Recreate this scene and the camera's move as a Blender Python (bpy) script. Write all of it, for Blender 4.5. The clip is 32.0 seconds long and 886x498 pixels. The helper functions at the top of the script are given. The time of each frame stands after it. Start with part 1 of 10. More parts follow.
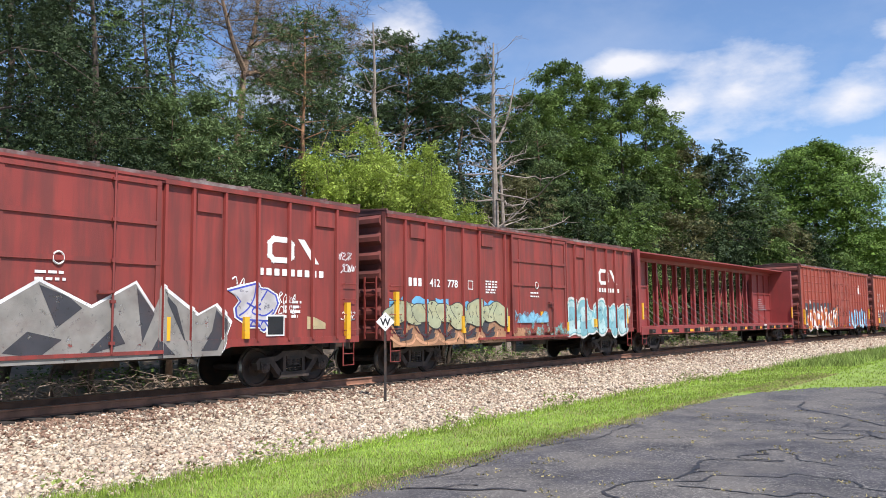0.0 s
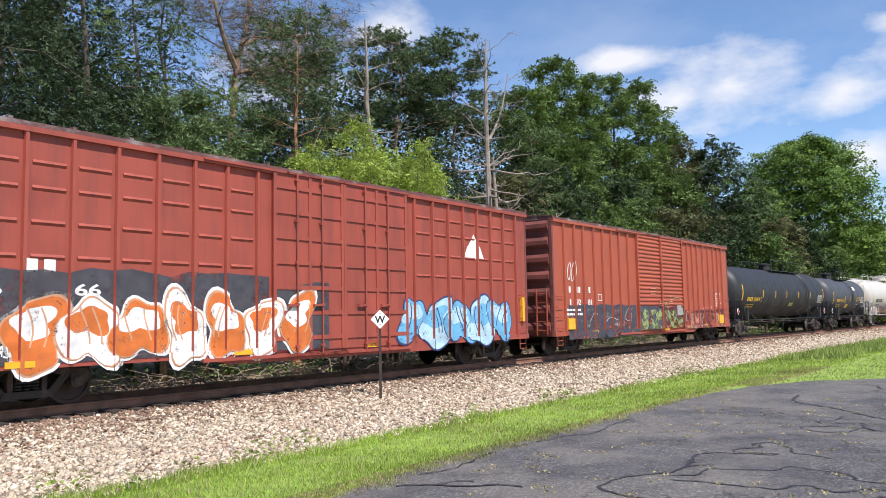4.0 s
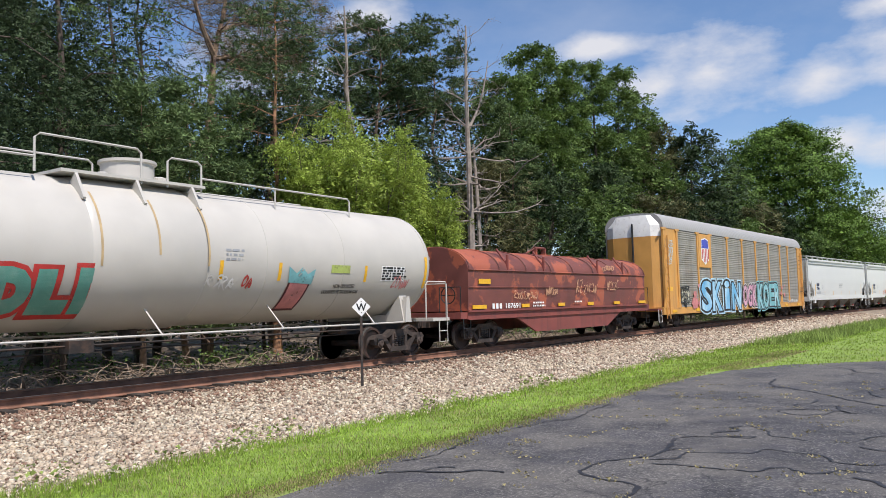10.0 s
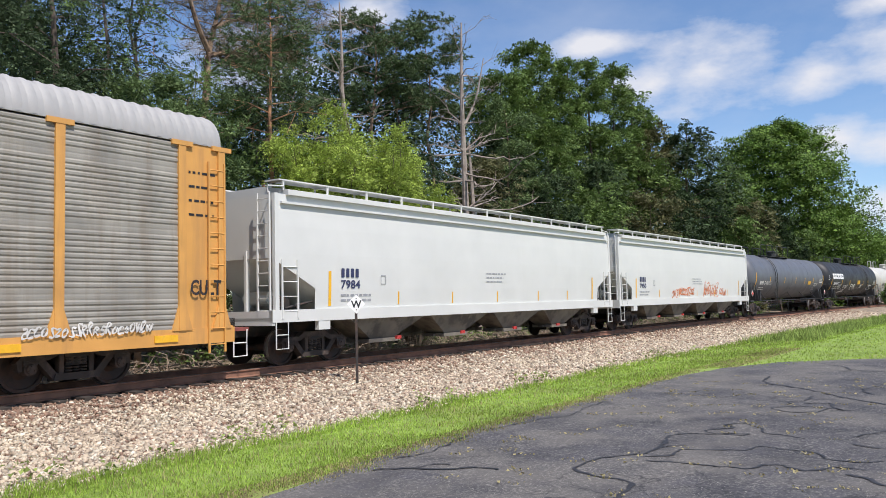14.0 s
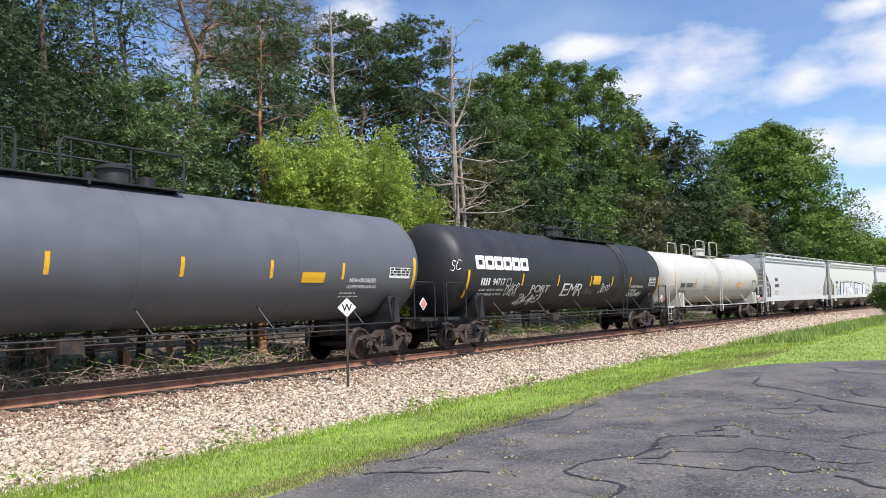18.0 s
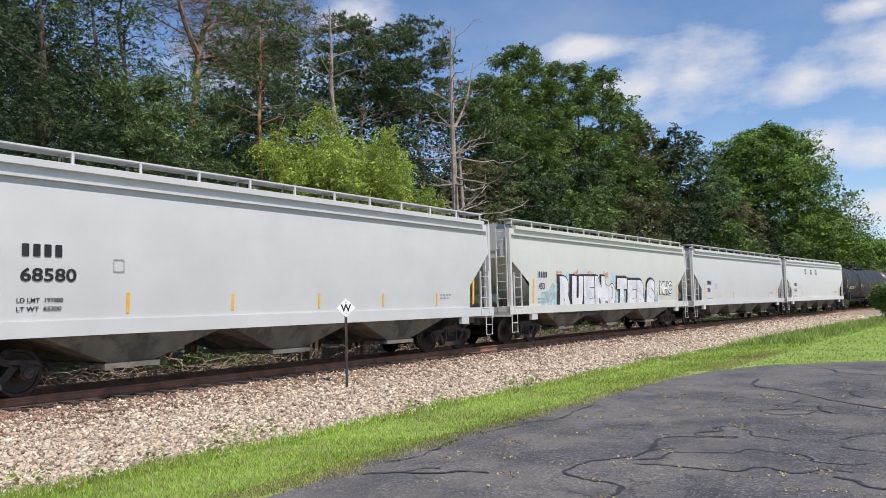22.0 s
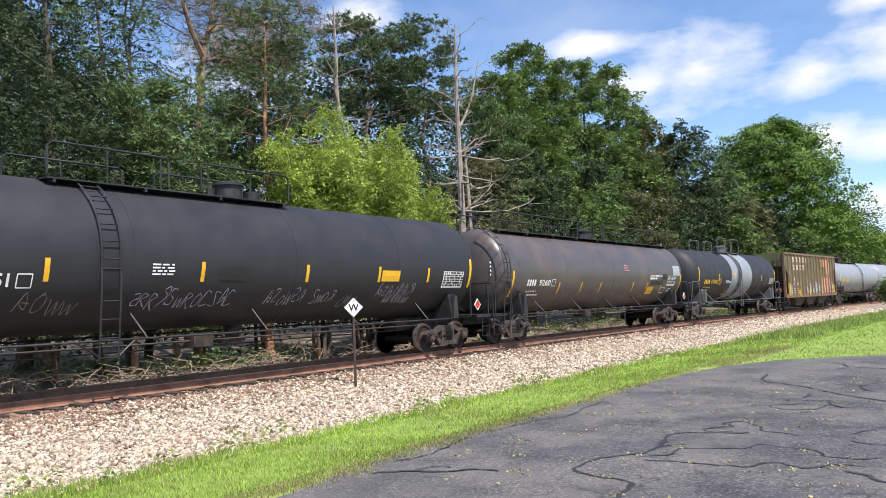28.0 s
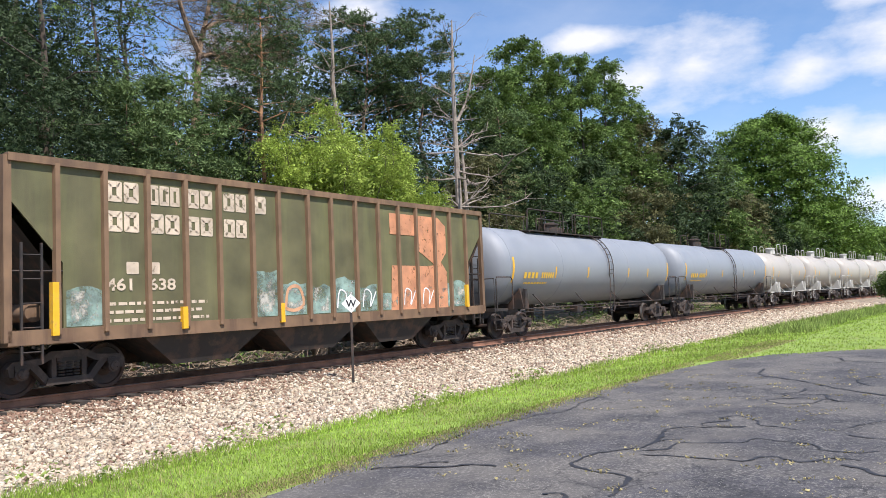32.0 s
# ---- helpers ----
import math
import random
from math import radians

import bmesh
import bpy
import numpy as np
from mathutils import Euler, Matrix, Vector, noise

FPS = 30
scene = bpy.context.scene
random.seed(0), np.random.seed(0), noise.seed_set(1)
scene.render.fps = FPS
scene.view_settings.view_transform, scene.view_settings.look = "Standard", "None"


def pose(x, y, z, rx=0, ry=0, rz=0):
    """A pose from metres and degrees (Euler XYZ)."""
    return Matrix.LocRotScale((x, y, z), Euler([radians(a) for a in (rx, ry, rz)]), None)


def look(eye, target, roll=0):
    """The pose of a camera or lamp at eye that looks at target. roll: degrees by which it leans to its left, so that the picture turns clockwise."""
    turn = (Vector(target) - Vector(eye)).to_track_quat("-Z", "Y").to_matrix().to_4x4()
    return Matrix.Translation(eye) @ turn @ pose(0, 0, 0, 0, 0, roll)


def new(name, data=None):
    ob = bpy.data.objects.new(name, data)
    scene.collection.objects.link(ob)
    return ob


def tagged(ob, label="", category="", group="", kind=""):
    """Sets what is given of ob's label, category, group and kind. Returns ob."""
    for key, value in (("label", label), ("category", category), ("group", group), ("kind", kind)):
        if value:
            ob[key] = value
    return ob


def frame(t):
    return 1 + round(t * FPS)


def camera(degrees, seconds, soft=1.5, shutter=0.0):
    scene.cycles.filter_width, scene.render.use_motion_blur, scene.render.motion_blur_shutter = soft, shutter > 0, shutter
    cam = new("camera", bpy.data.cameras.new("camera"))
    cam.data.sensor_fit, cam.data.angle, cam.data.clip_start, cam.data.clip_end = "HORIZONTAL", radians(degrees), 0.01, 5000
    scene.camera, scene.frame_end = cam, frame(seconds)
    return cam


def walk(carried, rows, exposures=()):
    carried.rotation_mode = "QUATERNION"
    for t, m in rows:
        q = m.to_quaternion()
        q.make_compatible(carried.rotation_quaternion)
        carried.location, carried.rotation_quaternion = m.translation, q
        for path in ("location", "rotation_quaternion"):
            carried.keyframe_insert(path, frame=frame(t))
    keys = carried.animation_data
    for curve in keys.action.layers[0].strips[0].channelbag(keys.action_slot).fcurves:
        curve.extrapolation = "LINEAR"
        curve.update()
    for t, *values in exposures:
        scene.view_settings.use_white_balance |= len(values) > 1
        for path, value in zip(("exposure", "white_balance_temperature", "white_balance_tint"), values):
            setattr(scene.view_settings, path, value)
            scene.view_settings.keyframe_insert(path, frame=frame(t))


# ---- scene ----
cam = camera(58.5, 32.0, soft=0.6, shutter=0.0)
EYE = (0.0, -15.2, 1.45)


def aim(yaw, pitch, roll):
    """The eye's pose: yaw from across the track towards its far end, pitch up, roll."""
    y, p, r = radians(yaw), radians(pitch), radians(roll)
    ahead = Vector((math.sin(y) * math.cos(p), math.cos(y) * math.cos(p), math.sin(p)))
    side = Vector((math.cos(y), -math.sin(y), 0))
    top = side.cross(ahead)
    right, above = side * math.cos(r) + top * math.sin(r), top * math.cos(r) - side * math.sin(r)
    m = Matrix((right, above, -ahead)).transposed().to_4x4()
    m.translation = EYE
    return m


walk(cam, [
    (0, aim(53.77, 5.23, -0.58)), (0.5, aim(53.82, 5.22, -0.61)), (1, aim(53.83, 5.15, -0.62)), (1.5, aim(53.80, 5.13, -0.71)),
    (2, aim(53.87, 5.09, -0.81)), (2.5, aim(53.97, 5.05, -0.87)), (3, aim(54.07, 5.05, -0.99)), (3.5, aim(54.15, 5.02, -1.08)),
    (5.5, aim(54.50, 4.78, -1.31)), (6, aim(54.91, 4.61, -1.34)), (6.5, aim(55.07, 4.59, -1.48)), (7, aim(54.95, 4.62, -1.61)),
    (7.5, aim(54.76, 4.59, -1.61)), (8, aim(54.79, 4.48, -1.44)), (8.5, aim(54.93, 4.24, -1.23)), (9, aim(55.14, 4.07, -1.31)),
    (9.5, aim(55.36, 4.01, -1.37)), (10, aim(55.56, 4.05, -1.51)), (10.5, aim(55.71, 4.05, -1.51)), (11, aim(55.82, 3.99, -1.54)),
    (11.5, aim(55.99, 3.95, -1.69)), (12, aim(56.13, 3.87, -1.80)), (12.5, aim(56.20, 3.70, -1.86)), (13, aim(56.29, 3.57, -1.74)),
    (13.5, aim(56.21, 3.65, -1.58)), (14, aim(55.91, 3.84, -1.44)), (14.5, aim(55.70, 3.82, -1.49)), (16.5, aim(56.33, 3.94, -1.45)),
    (17, aim(56.34, 4.02, -1.36)), (17.5, aim(56.47, 4.12, -1.44)), (18, aim(56.59, 4.05, -1.61)), (18.5, aim(56.69, 3.97, -1.66)),
    (19, aim(56.76, 4.02, -1.64)), (19.5, aim(56.87, 4.06, -1.66)), (20, aim(56.94, 4.00, -1.64)), (20.5, aim(56.99, 4.01, -1.54)),
    (21, aim(57.02, 4.11, -1.53)), (21.5, aim(56.97, 4.15, -1.50)), (22, aim(56.65, 4.08, -1.51)), (22.5, aim(56.25, 3.88, -1.69)),
    (23, aim(56.06, 3.87, -1.70)), (23.5, aim(56.04, 3.98, -1.78)), (24, aim(55.97, 3.99, -1.84)), (24.5, aim(55.96, 3.88, -1.99)),
    (25, aim(56.02, 3.64, -2.01)), (25.5, aim(56.15, 3.53, -2.11)), (27.5, aim(56.20, 3.83, -2.13)), (28, aim(56.15, 3.99, -2.17)),
    (28.5, aim(56.11, 4.08, -2.06)), (29, aim(56.24, 4.10, -2.02)), (29.5, aim(56.32, 4.10, -2.11)), (30, aim(56.29, 4.03, -2.16)),
    (30.5, aim(56.21, 3.89, -2.28)), (31, aim(56.23, 3.86, -2.35)), (31.5, aim(56.33, 3.75, -2.27)), (32, aim(56.34, 3.67, -2.37)),
], [(0, 0.6, 6480, 13.5), (2, 0.52, 6480, 13.5), (3, 0.64, 6480, 13.5), (6, 0.52, 6480, 13.5), (8, 0.80, 6480, 13.5), (9, 0.46, 6480, 13.5), (10, 0.3, 6480, 13.5), (11, 0.42, 6480, 13.5), (12, 0.5, 6480, 13.5), (13, 0.36, 6480, 13.5), (14, 0.4, 6480, 13.5), (17, 0.48, 6480, 13.5), (18, 0.64, 6480, 13.5), (19, 0.64, 6480, 13.5), (20, 0.43, 6480, 13.5), (21, 0.29, 6480, 13.5), (24, 0.36, 6480, 13.5), (26, 0.55, 6480, 13.5), (28, 0.8, 6480, 13.5), (32, 0.7, 6480, 13.5)])

# ---- light ----
SUN_HIGH, SUN_ROUND = 57.0, 203.0  # elevation, and the compass angle from +y towards +x


CLOUDS = [  # heading, and how far each bank reaches sideways and upwards
    ((0.930, 0.250, 0.262), 0.095, 0.050), ((0.912, 0.310, 0.255), 0.065, 0.030), ((0.958, 0.138, 0.246), 0.055, 0.030), ((0.967, 0.050, 0.258), 0.070, 0.040), ((0.977, 0.125, 0.172), 0.050, 0.026),
    ((0.980, 0.070, 0.165), 0.060, 0.024), ((0.952, 0.070, 0.310), 0.050, 0.016), ((0.880, 0.364, 0.306), 0.060, 0.018), ((0.993, 0.060, 0.095), 0.080, 0.030), ((0.726, 0.590, 0.350), 0.060, 0.026),
    ((0.650, 0.700, 0.290), 0.110, 0.050)]


def make_sky():
    """A clear sky with fair-weather clouds: a few banks to the east, and scattered ones over the rest of the dome."""
    world = bpy.data.worlds.new("sky")
    world.use_nodes = True
    scene.world = world
    t = world.node_tree
    t.nodes.clear()
    n, link = t.nodes.new, t.links.new
    out, bg, sky = n("ShaderNodeOutputWorld"), n("ShaderNodeBackground"), n("ShaderNodeTexSky")
    sky.sky_type, sky.sun_disc = "NISHITA", False
    sky.sun_elevation, sky.sun_rotation = radians(SUN_HIGH), radians(SUN_ROUND)
    sky.air_density, sky.dust_density, sky.ozone_density = 1.0, 0.0, 5.5
    bg.inputs["Strength"].default_value = 0.111
    co = n("ShaderNodeTexCoord")

    def math_node(kind, a, b=None, c=None):
        m = n("ShaderNodeMath")
        m.operation = kind
        for k, v in enumerate((a, b, c)):
            if v is None:
                continue
            if isinstance(v, (int, float)):
                m.inputs[k].default_value = v
            else:
                link(v, m.inputs[k])
        return m.outputs[0]

    def puffs(scale, detail, shift):
        mp, tx = n("ShaderNodeMapping"), n("ShaderNodeTexNoise")
        mp.inputs["Scale"].default_value, mp.inputs["Location"].default_value = (1, 1, 2.2), shift
        tx.inputs["Scale"].default_value, tx.inputs["Detail"].default_value, tx.inputs["Roughness"].default_value = scale, detail, 0.58
        link(co.outputs["Generated"], mp.inputs["Vector"])
        link(mp.outputs["Vector"], tx.inputs["Vector"])
        return tx.outputs["Fac"]

    bank = None
    for way, wide, high in CLOUDS:
        d, sc, ln = n("ShaderNodeVectorMath"), n("ShaderNodeVectorMath"), n("ShaderNodeVectorMath")
        d.operation, sc.operation, ln.operation = "SUBTRACT", "MULTIPLY", "LENGTH"
        d.inputs[1].default_value, sc.inputs[1].default_value = way, (1 / wide, 1 / wide, 1 / high)
        link(co.outputs["Generated"], d.inputs[0])
        link(d.outputs[0], sc.inputs[0])
        link(sc.outputs[0], ln.inputs[0])
        near = math_node("SUBTRACT", 1.0, ln.outputs["Value"])
        bank = near if bank is None else math_node("MAXIMUM", bank, near)
    soft = puffs(11.0, 7, (0.3, 0.1, 0.0))
    shape = math_node("MULTIPLY_ADD", math_node("SUBTRACT", soft, 0.5), 2.4, bank)
    banks = math_node("SMOOTH_MIN", math_node("MAXIMUM", math_node("MULTIPLY", math_node("ADD", shape, 0.12), 0.85), 0.0), 1.0, 0.3)
    side = n("ShaderNodeSeparateXYZ")
    link(co.outputs["Generated"], side.inputs[0])
    behind = math_node("MULTIPLY", math_node("SUBTRACT", 0.5, side.outputs["X"]), 2.0)
    rest = math_node("MULTIPLY", math_node("MULTIPLY", math_node("MAXIMUM", math_node("SUBTRACT", puffs(3.0, 5, (2, 4, 1)), 0.53), 0.0), 5.0), math_node("MAXIMUM", math_node("MINIMUM", behind, 1.0), 0.0))
    veil = math_node("MULTIPLY_ADD", math_node("MAXIMUM", math_node("SUBTRACT", puffs(5.0, 6, (1, 2, 0)), 0.45), 0.0), 0.5, 0.0)
    cover = math_node("MINIMUM", math_node("MAXIMUM", math_node("MAXIMUM", banks, veil), rest), 0.93)
    mix = n("ShaderNodeMix")
    mix.data_type = "RGBA"
    mix.inputs["B"].default_value = (5.7, 5.8, 6.0, 1)
    link(cover, mix.inputs["Factor"])
    link(sky.outputs["Color"], mix.inputs["A"])
    link(mix.outputs["Result"], bg.inputs["Color"])
    link(bg.outputs["Background"], out.inputs["Surface"])


make_sky()
sun = new("sun", bpy.data.lights.new("sun", "SUN"))
sun.data.energy, sun.data.angle, sun.data.color = 4.2, radians(0.6), (1.0, 0.96, 0.91)
e, a = radians(SUN_HIGH), radians(SUN_ROUND)
to_sun = Vector((math.sin(a) * math.cos(e), math.cos(a) * math.cos(e), math.sin(e)))
sun.matrix_world = look(to_sun * 80, (0, 0, 0))

# ---- mesh tools ----


class Geo:
    """Collects plain pieces into one mesh."""

    def __init__(self):
        self.v, self.f, self.m, self.k = [], [], [], 0

    def add(self, verts, faces):
        o = len(self.v)
        self.v += [tuple(p) for p in verts]
        self.f += [tuple(i + o for i in f) for f in faces]
        self.m += [self.k] * len(faces)
        return self

    def box(self, x0, x1, y0, y1, z0, z1):
        v = [(x, y, z) for x in (x0, x1) for y in (y0, y1) for z in (z0, z1)]
        return self.add(v, [(0, 1, 3, 2), (4, 6, 7, 5), (0, 4, 5, 1), (2, 3, 7, 6), (0, 2, 6, 4), (1, 5, 7, 3)])

    def slab(self, outline, axis, a, b):
        """An outline (u, w) pushed along an axis from a to b."""
        def at(u, w, d):
            return {"x": (d, u, w), "y": (u, d, w), "z": (u, w, d)}[axis]
        n = len(outline)
        v = [at(u, w, a) for u, w in outline] + [at(u, w, b) for u, w in outline]
        f = [tuple(range(n))[::-1], tuple(range(n, 2 * n))]
        f += [(i, (i + 1) % n, n + (i + 1) % n, n + i) for i in range(n)]
        return self.add(v, f)

    def loft(self, rings, closed=True, caps=True):
        n = len(rings[0])
        v = [p for r in rings for p in r]
        f = []
        for k in range(len(rings) - 1):
            for i in range(n if closed else n - 1):
                j = (i + 1) % n
                f.append((k * n + i, k * n + j, (k + 1) * n + j, (k + 1) * n + i))
        if caps and closed:
            f += [tuple(range(n))[::-1], tuple(range(len(v) - n, len(v)))]
        return self.add(v, f)

    def tube(self, points, r, n=6, closed=False):
        pts = [Vector(p) for p in points]
        rings = []
        for i, p in enumerate(pts):
            d = (pts[min(i + 1, len(pts) - 1)] - pts[max(i - 1, 0)]).normalized()
            s = d.cross(Vector((0, 0, 1)) if abs(d.z) < 0.9 else Vector((1, 0, 0))).normalized()
            u = s.cross(d)
            rr = r[i] if isinstance(r, (list, tuple)) else r
            rings.append([p + (s * math.cos(q) + u * math.sin(q)) * rr for q in (math.tau * k / n for k in range(n))])
        return self.loft(rings)

    def lathe_x(self, profile, n=24, y=0.0, z=0.0):
        """Turns (x, radius) rows round an axis along x."""
        rings = [[(x, y + r * math.sin(q), z + r * math.cos(q)) for q in (math.tau * k / n for k in range(n))] for x, r in profile]
        return self.loft(rings)

    def lathe_y(self, profile, n=24, x=0.0, z=0.0):
        rings = [[(x + r * math.sin(q), y, z + r * math.cos(q)) for q in (math.tau * k / n for k in range(n))] for y, r in profile]
        return self.loft(rings)

    def lathe_z(self, profile, n=16, x=0.0, y=0.0):
        rings = [[(x + r * math.cos(q), y + r * math.sin(q), z) for q in (math.tau * k / n for k in range(n))] for z, r in profile]
        return self.loft(rings)

    def mesh(self, name, smooth=0):
        me = bpy.data.meshes.new(name)
        me.from_pydata(self.v, [], self.f)
        if any(self.m):
            me.polygons.foreach_set("material_index", self.m)
        b = bmesh.new()
        b.from_mesh(me)
        bmesh.ops.recalc_face_normals(b, faces=b.faces)
        b.to_mesh(me)
        b.free()
        if smooth:
            me.shade_smooth()
            me.set_sharp_from_angle(angle=radians(smooth))
        return me


def part(name, geo, material, parent, label="", smooth=0):
    """One mesh under a thing or a part. geo: a Geo or a finished mesh."""
    me = geo.mesh(name, smooth) if isinstance(geo, Geo) else geo
    if not me.materials:
        for m in material if isinstance(material, (list, tuple)) else [material]:
            me.materials.append(m)
    ob = new(name, me)
    ob.parent = parent
    if label:
        ob["label"] = label
    return ob


def thing(name, label, category, group="", kind="", m=None):
    ob = new(name)
    ob.empty_display_size = 0.2
    if m is not None:
        ob.matrix_basis = m
    return tagged(ob, label, category, group, kind)


def quads(name, v, per=4):
    """A mesh from an array of separate faces, (faces, corners, 3)."""
    v = np.asarray(v, dtype=np.float32)
    n = len(v)
    me = bpy.data.meshes.new(name)
    me.vertices.add(n * per)
    me.vertices.foreach_set("co", v.ravel())
    me.loops.add(n * per)
    me.loops.foreach_set("vertex_index", np.arange(n * per, dtype=np.int32))
    me.polygons.add(n)
    me.polygons.foreach_set("loop_start", np.arange(0, n * per, per, dtype=np.int32))
    me.update(calc_edges=True)
    return me


# ---- materials ----


def mat(name, color, rough=0.6, metal=0.0, vary=0.12, scale=2.0, dirt=None, amount=0.4, dirt_scale=0.8, streak=False,
        bump=0.15, bump_scale=60.0, island=False, spec=0.5, edge=0.12, piece=False, punch=0.2):
    """A painted, rusty or natural surface: its colour, its grain, and dirt or rust in patches or hanging streaks."""
    m = bpy.data.materials.new(name)
    m.use_nodes = True
    t = m.node_tree
    n, link = t.nodes.new, t.links.new
    b = t.nodes["Principled BSDF"]
    b.inputs["Metallic"].default_value, b.inputs["Specular IOR Level"].default_value = metal, spec
    co = n("ShaderNodeTexCoord")
    grain = n("ShaderNodeTexNoise")
    grain.inputs["Scale"].default_value, grain.inputs["Detail"].default_value = scale, 6
    link(co.outputs["Object"], grain.inputs["Vector"])
    ramp = n("ShaderNodeMapRange")
    ramp.inputs["From Min"].default_value, ramp.inputs["From Max"].default_value = 0.5 - punch, 0.5 + punch
    ramp.inputs["To Min"].default_value, ramp.inputs["To Max"].default_value = 1 - vary, 1 + vary
    link(grain.outputs["Fac"], ramp.inputs["Value"])
    hue = n("ShaderNodeMix")
    hue.data_type, hue.blend_type = "RGBA", "MULTIPLY"
    hue.inputs["Factor"].default_value = 1
    hue.inputs["A"].default_value = (*color, 1)
    link(ramp.outputs["Result"], hue.inputs["B"])
    last = hue.outputs["Result"]
    if island or piece:
        geo = n("ShaderNodeObjectInfo" if piece else "ShaderNodeNewGeometry")
        shade = n("ShaderNodeMapRange")
        shade.inputs["To Min"].default_value, shade.inputs["To Max"].default_value = (0.7, 1.3) if piece else (0.48, 1.58) if island == 2 else (0.68, 1.34)
        link(geo.outputs["Random" if piece else "Random Per Island"], shade.inputs["Value"])
        more = n("ShaderNodeMix")
        more.data_type, more.blend_type = "RGBA", "MULTIPLY"
        more.inputs["Factor"].default_value = 1
        link(last, more.inputs["A"])
        link(shade.outputs["Result"], more.inputs["B"])
        last = more.outputs["Result"]
    if dirt is not None:
        mp, spots = n("ShaderNodeMapping"), n("ShaderNodeTexNoise")
        mp.inputs["Scale"].default_value = (2.2, 2.2, 0.22) if streak else (1, 1, 1)
        spots.inputs["Scale"].default_value, spots.inputs["Detail"].default_value, spots.inputs["Roughness"].default_value = dirt_scale, 9, 0.62
        link(co.outputs["Object"], mp.inputs["Vector"])
        link(mp.outputs["Vector"], spots.inputs["Vector"])
        cut = n("ShaderNodeMapRange")
        cut.inputs["From Min"].default_value, cut.inputs["From Max"].default_value = 0.62 - amount * 0.3, 0.62 - amount * 0.3 + edge
        cut.inputs["To Max"].default_value = (0.25 + 0.5 * amount) if streak else min(1.0, 0.45 + amount)
        link(spots.outputs["Fac"], cut.inputs["Value"])
        over = n("ShaderNodeMix")
        over.data_type = "RGBA"
        over.inputs["B"].default_value = (*dirt, 1)
        link(cut.outputs["Result"], over.inputs["Factor"])
        link(last, over.inputs["A"])
        last = over.outputs["Result"]
    link(last, b.inputs["Base Color"])
    gloss = n("ShaderNodeMapRange")
    gloss.inputs["From Min"].default_value, gloss.inputs["From Max"].default_value = 0.3, 0.7
    gloss.inputs["To Min"].default_value, gloss.inputs["To Max"].default_value = max(0, rough - 0.1), min(1, rough + 0.12)
    link(grain.outputs["Fac"], gloss.inputs["Value"])
    link(gloss.outputs["Result"], b.inputs["Roughness"])
    if bump:
        fine, relief = n("ShaderNodeTexNoise"), n("ShaderNodeBump")
        fine.inputs["Scale"].default_value, fine.inputs["Detail"].default_value = bump_scale, 4
        relief.inputs["Strength"].default_value, relief.inputs["Distance"].default_value = bump, 0.02
        link(co.outputs["Object"], fine.inputs["Vector"])
        link(fine.outputs["Fac"], relief.inputs["Height"])
        link(relief.outputs["Normal"], b.inputs["Normal"])
    return m


def leaf_mat(name, color, through_it=0.35, rough=0.6):
    m = mat(name, color, rough, vary=0.3, scale=0.45, island=2, bump=0, spec=0.18)
    t = m.node_tree
    b, out = t.nodes["Principled BSDF"], t.nodes["Material Output"]
    glow, mix = t.nodes.new("ShaderNodeBsdfTranslucent"), t.nodes.new("ShaderNodeMixShader")
    src = b.inputs["Base Color"].links[0].from_socket
    t.links.new(src, glow.inputs["Color"])
    mix.inputs["Fac"].default_value = through_it
    t.links.new(b.outputs["BSDF"], mix.inputs[1])
    t.links.new(glow.outputs["BSDF"], mix.inputs[2])
    t.links.new(mix.outputs["Shader"], out.inputs["Surface"])
    return m


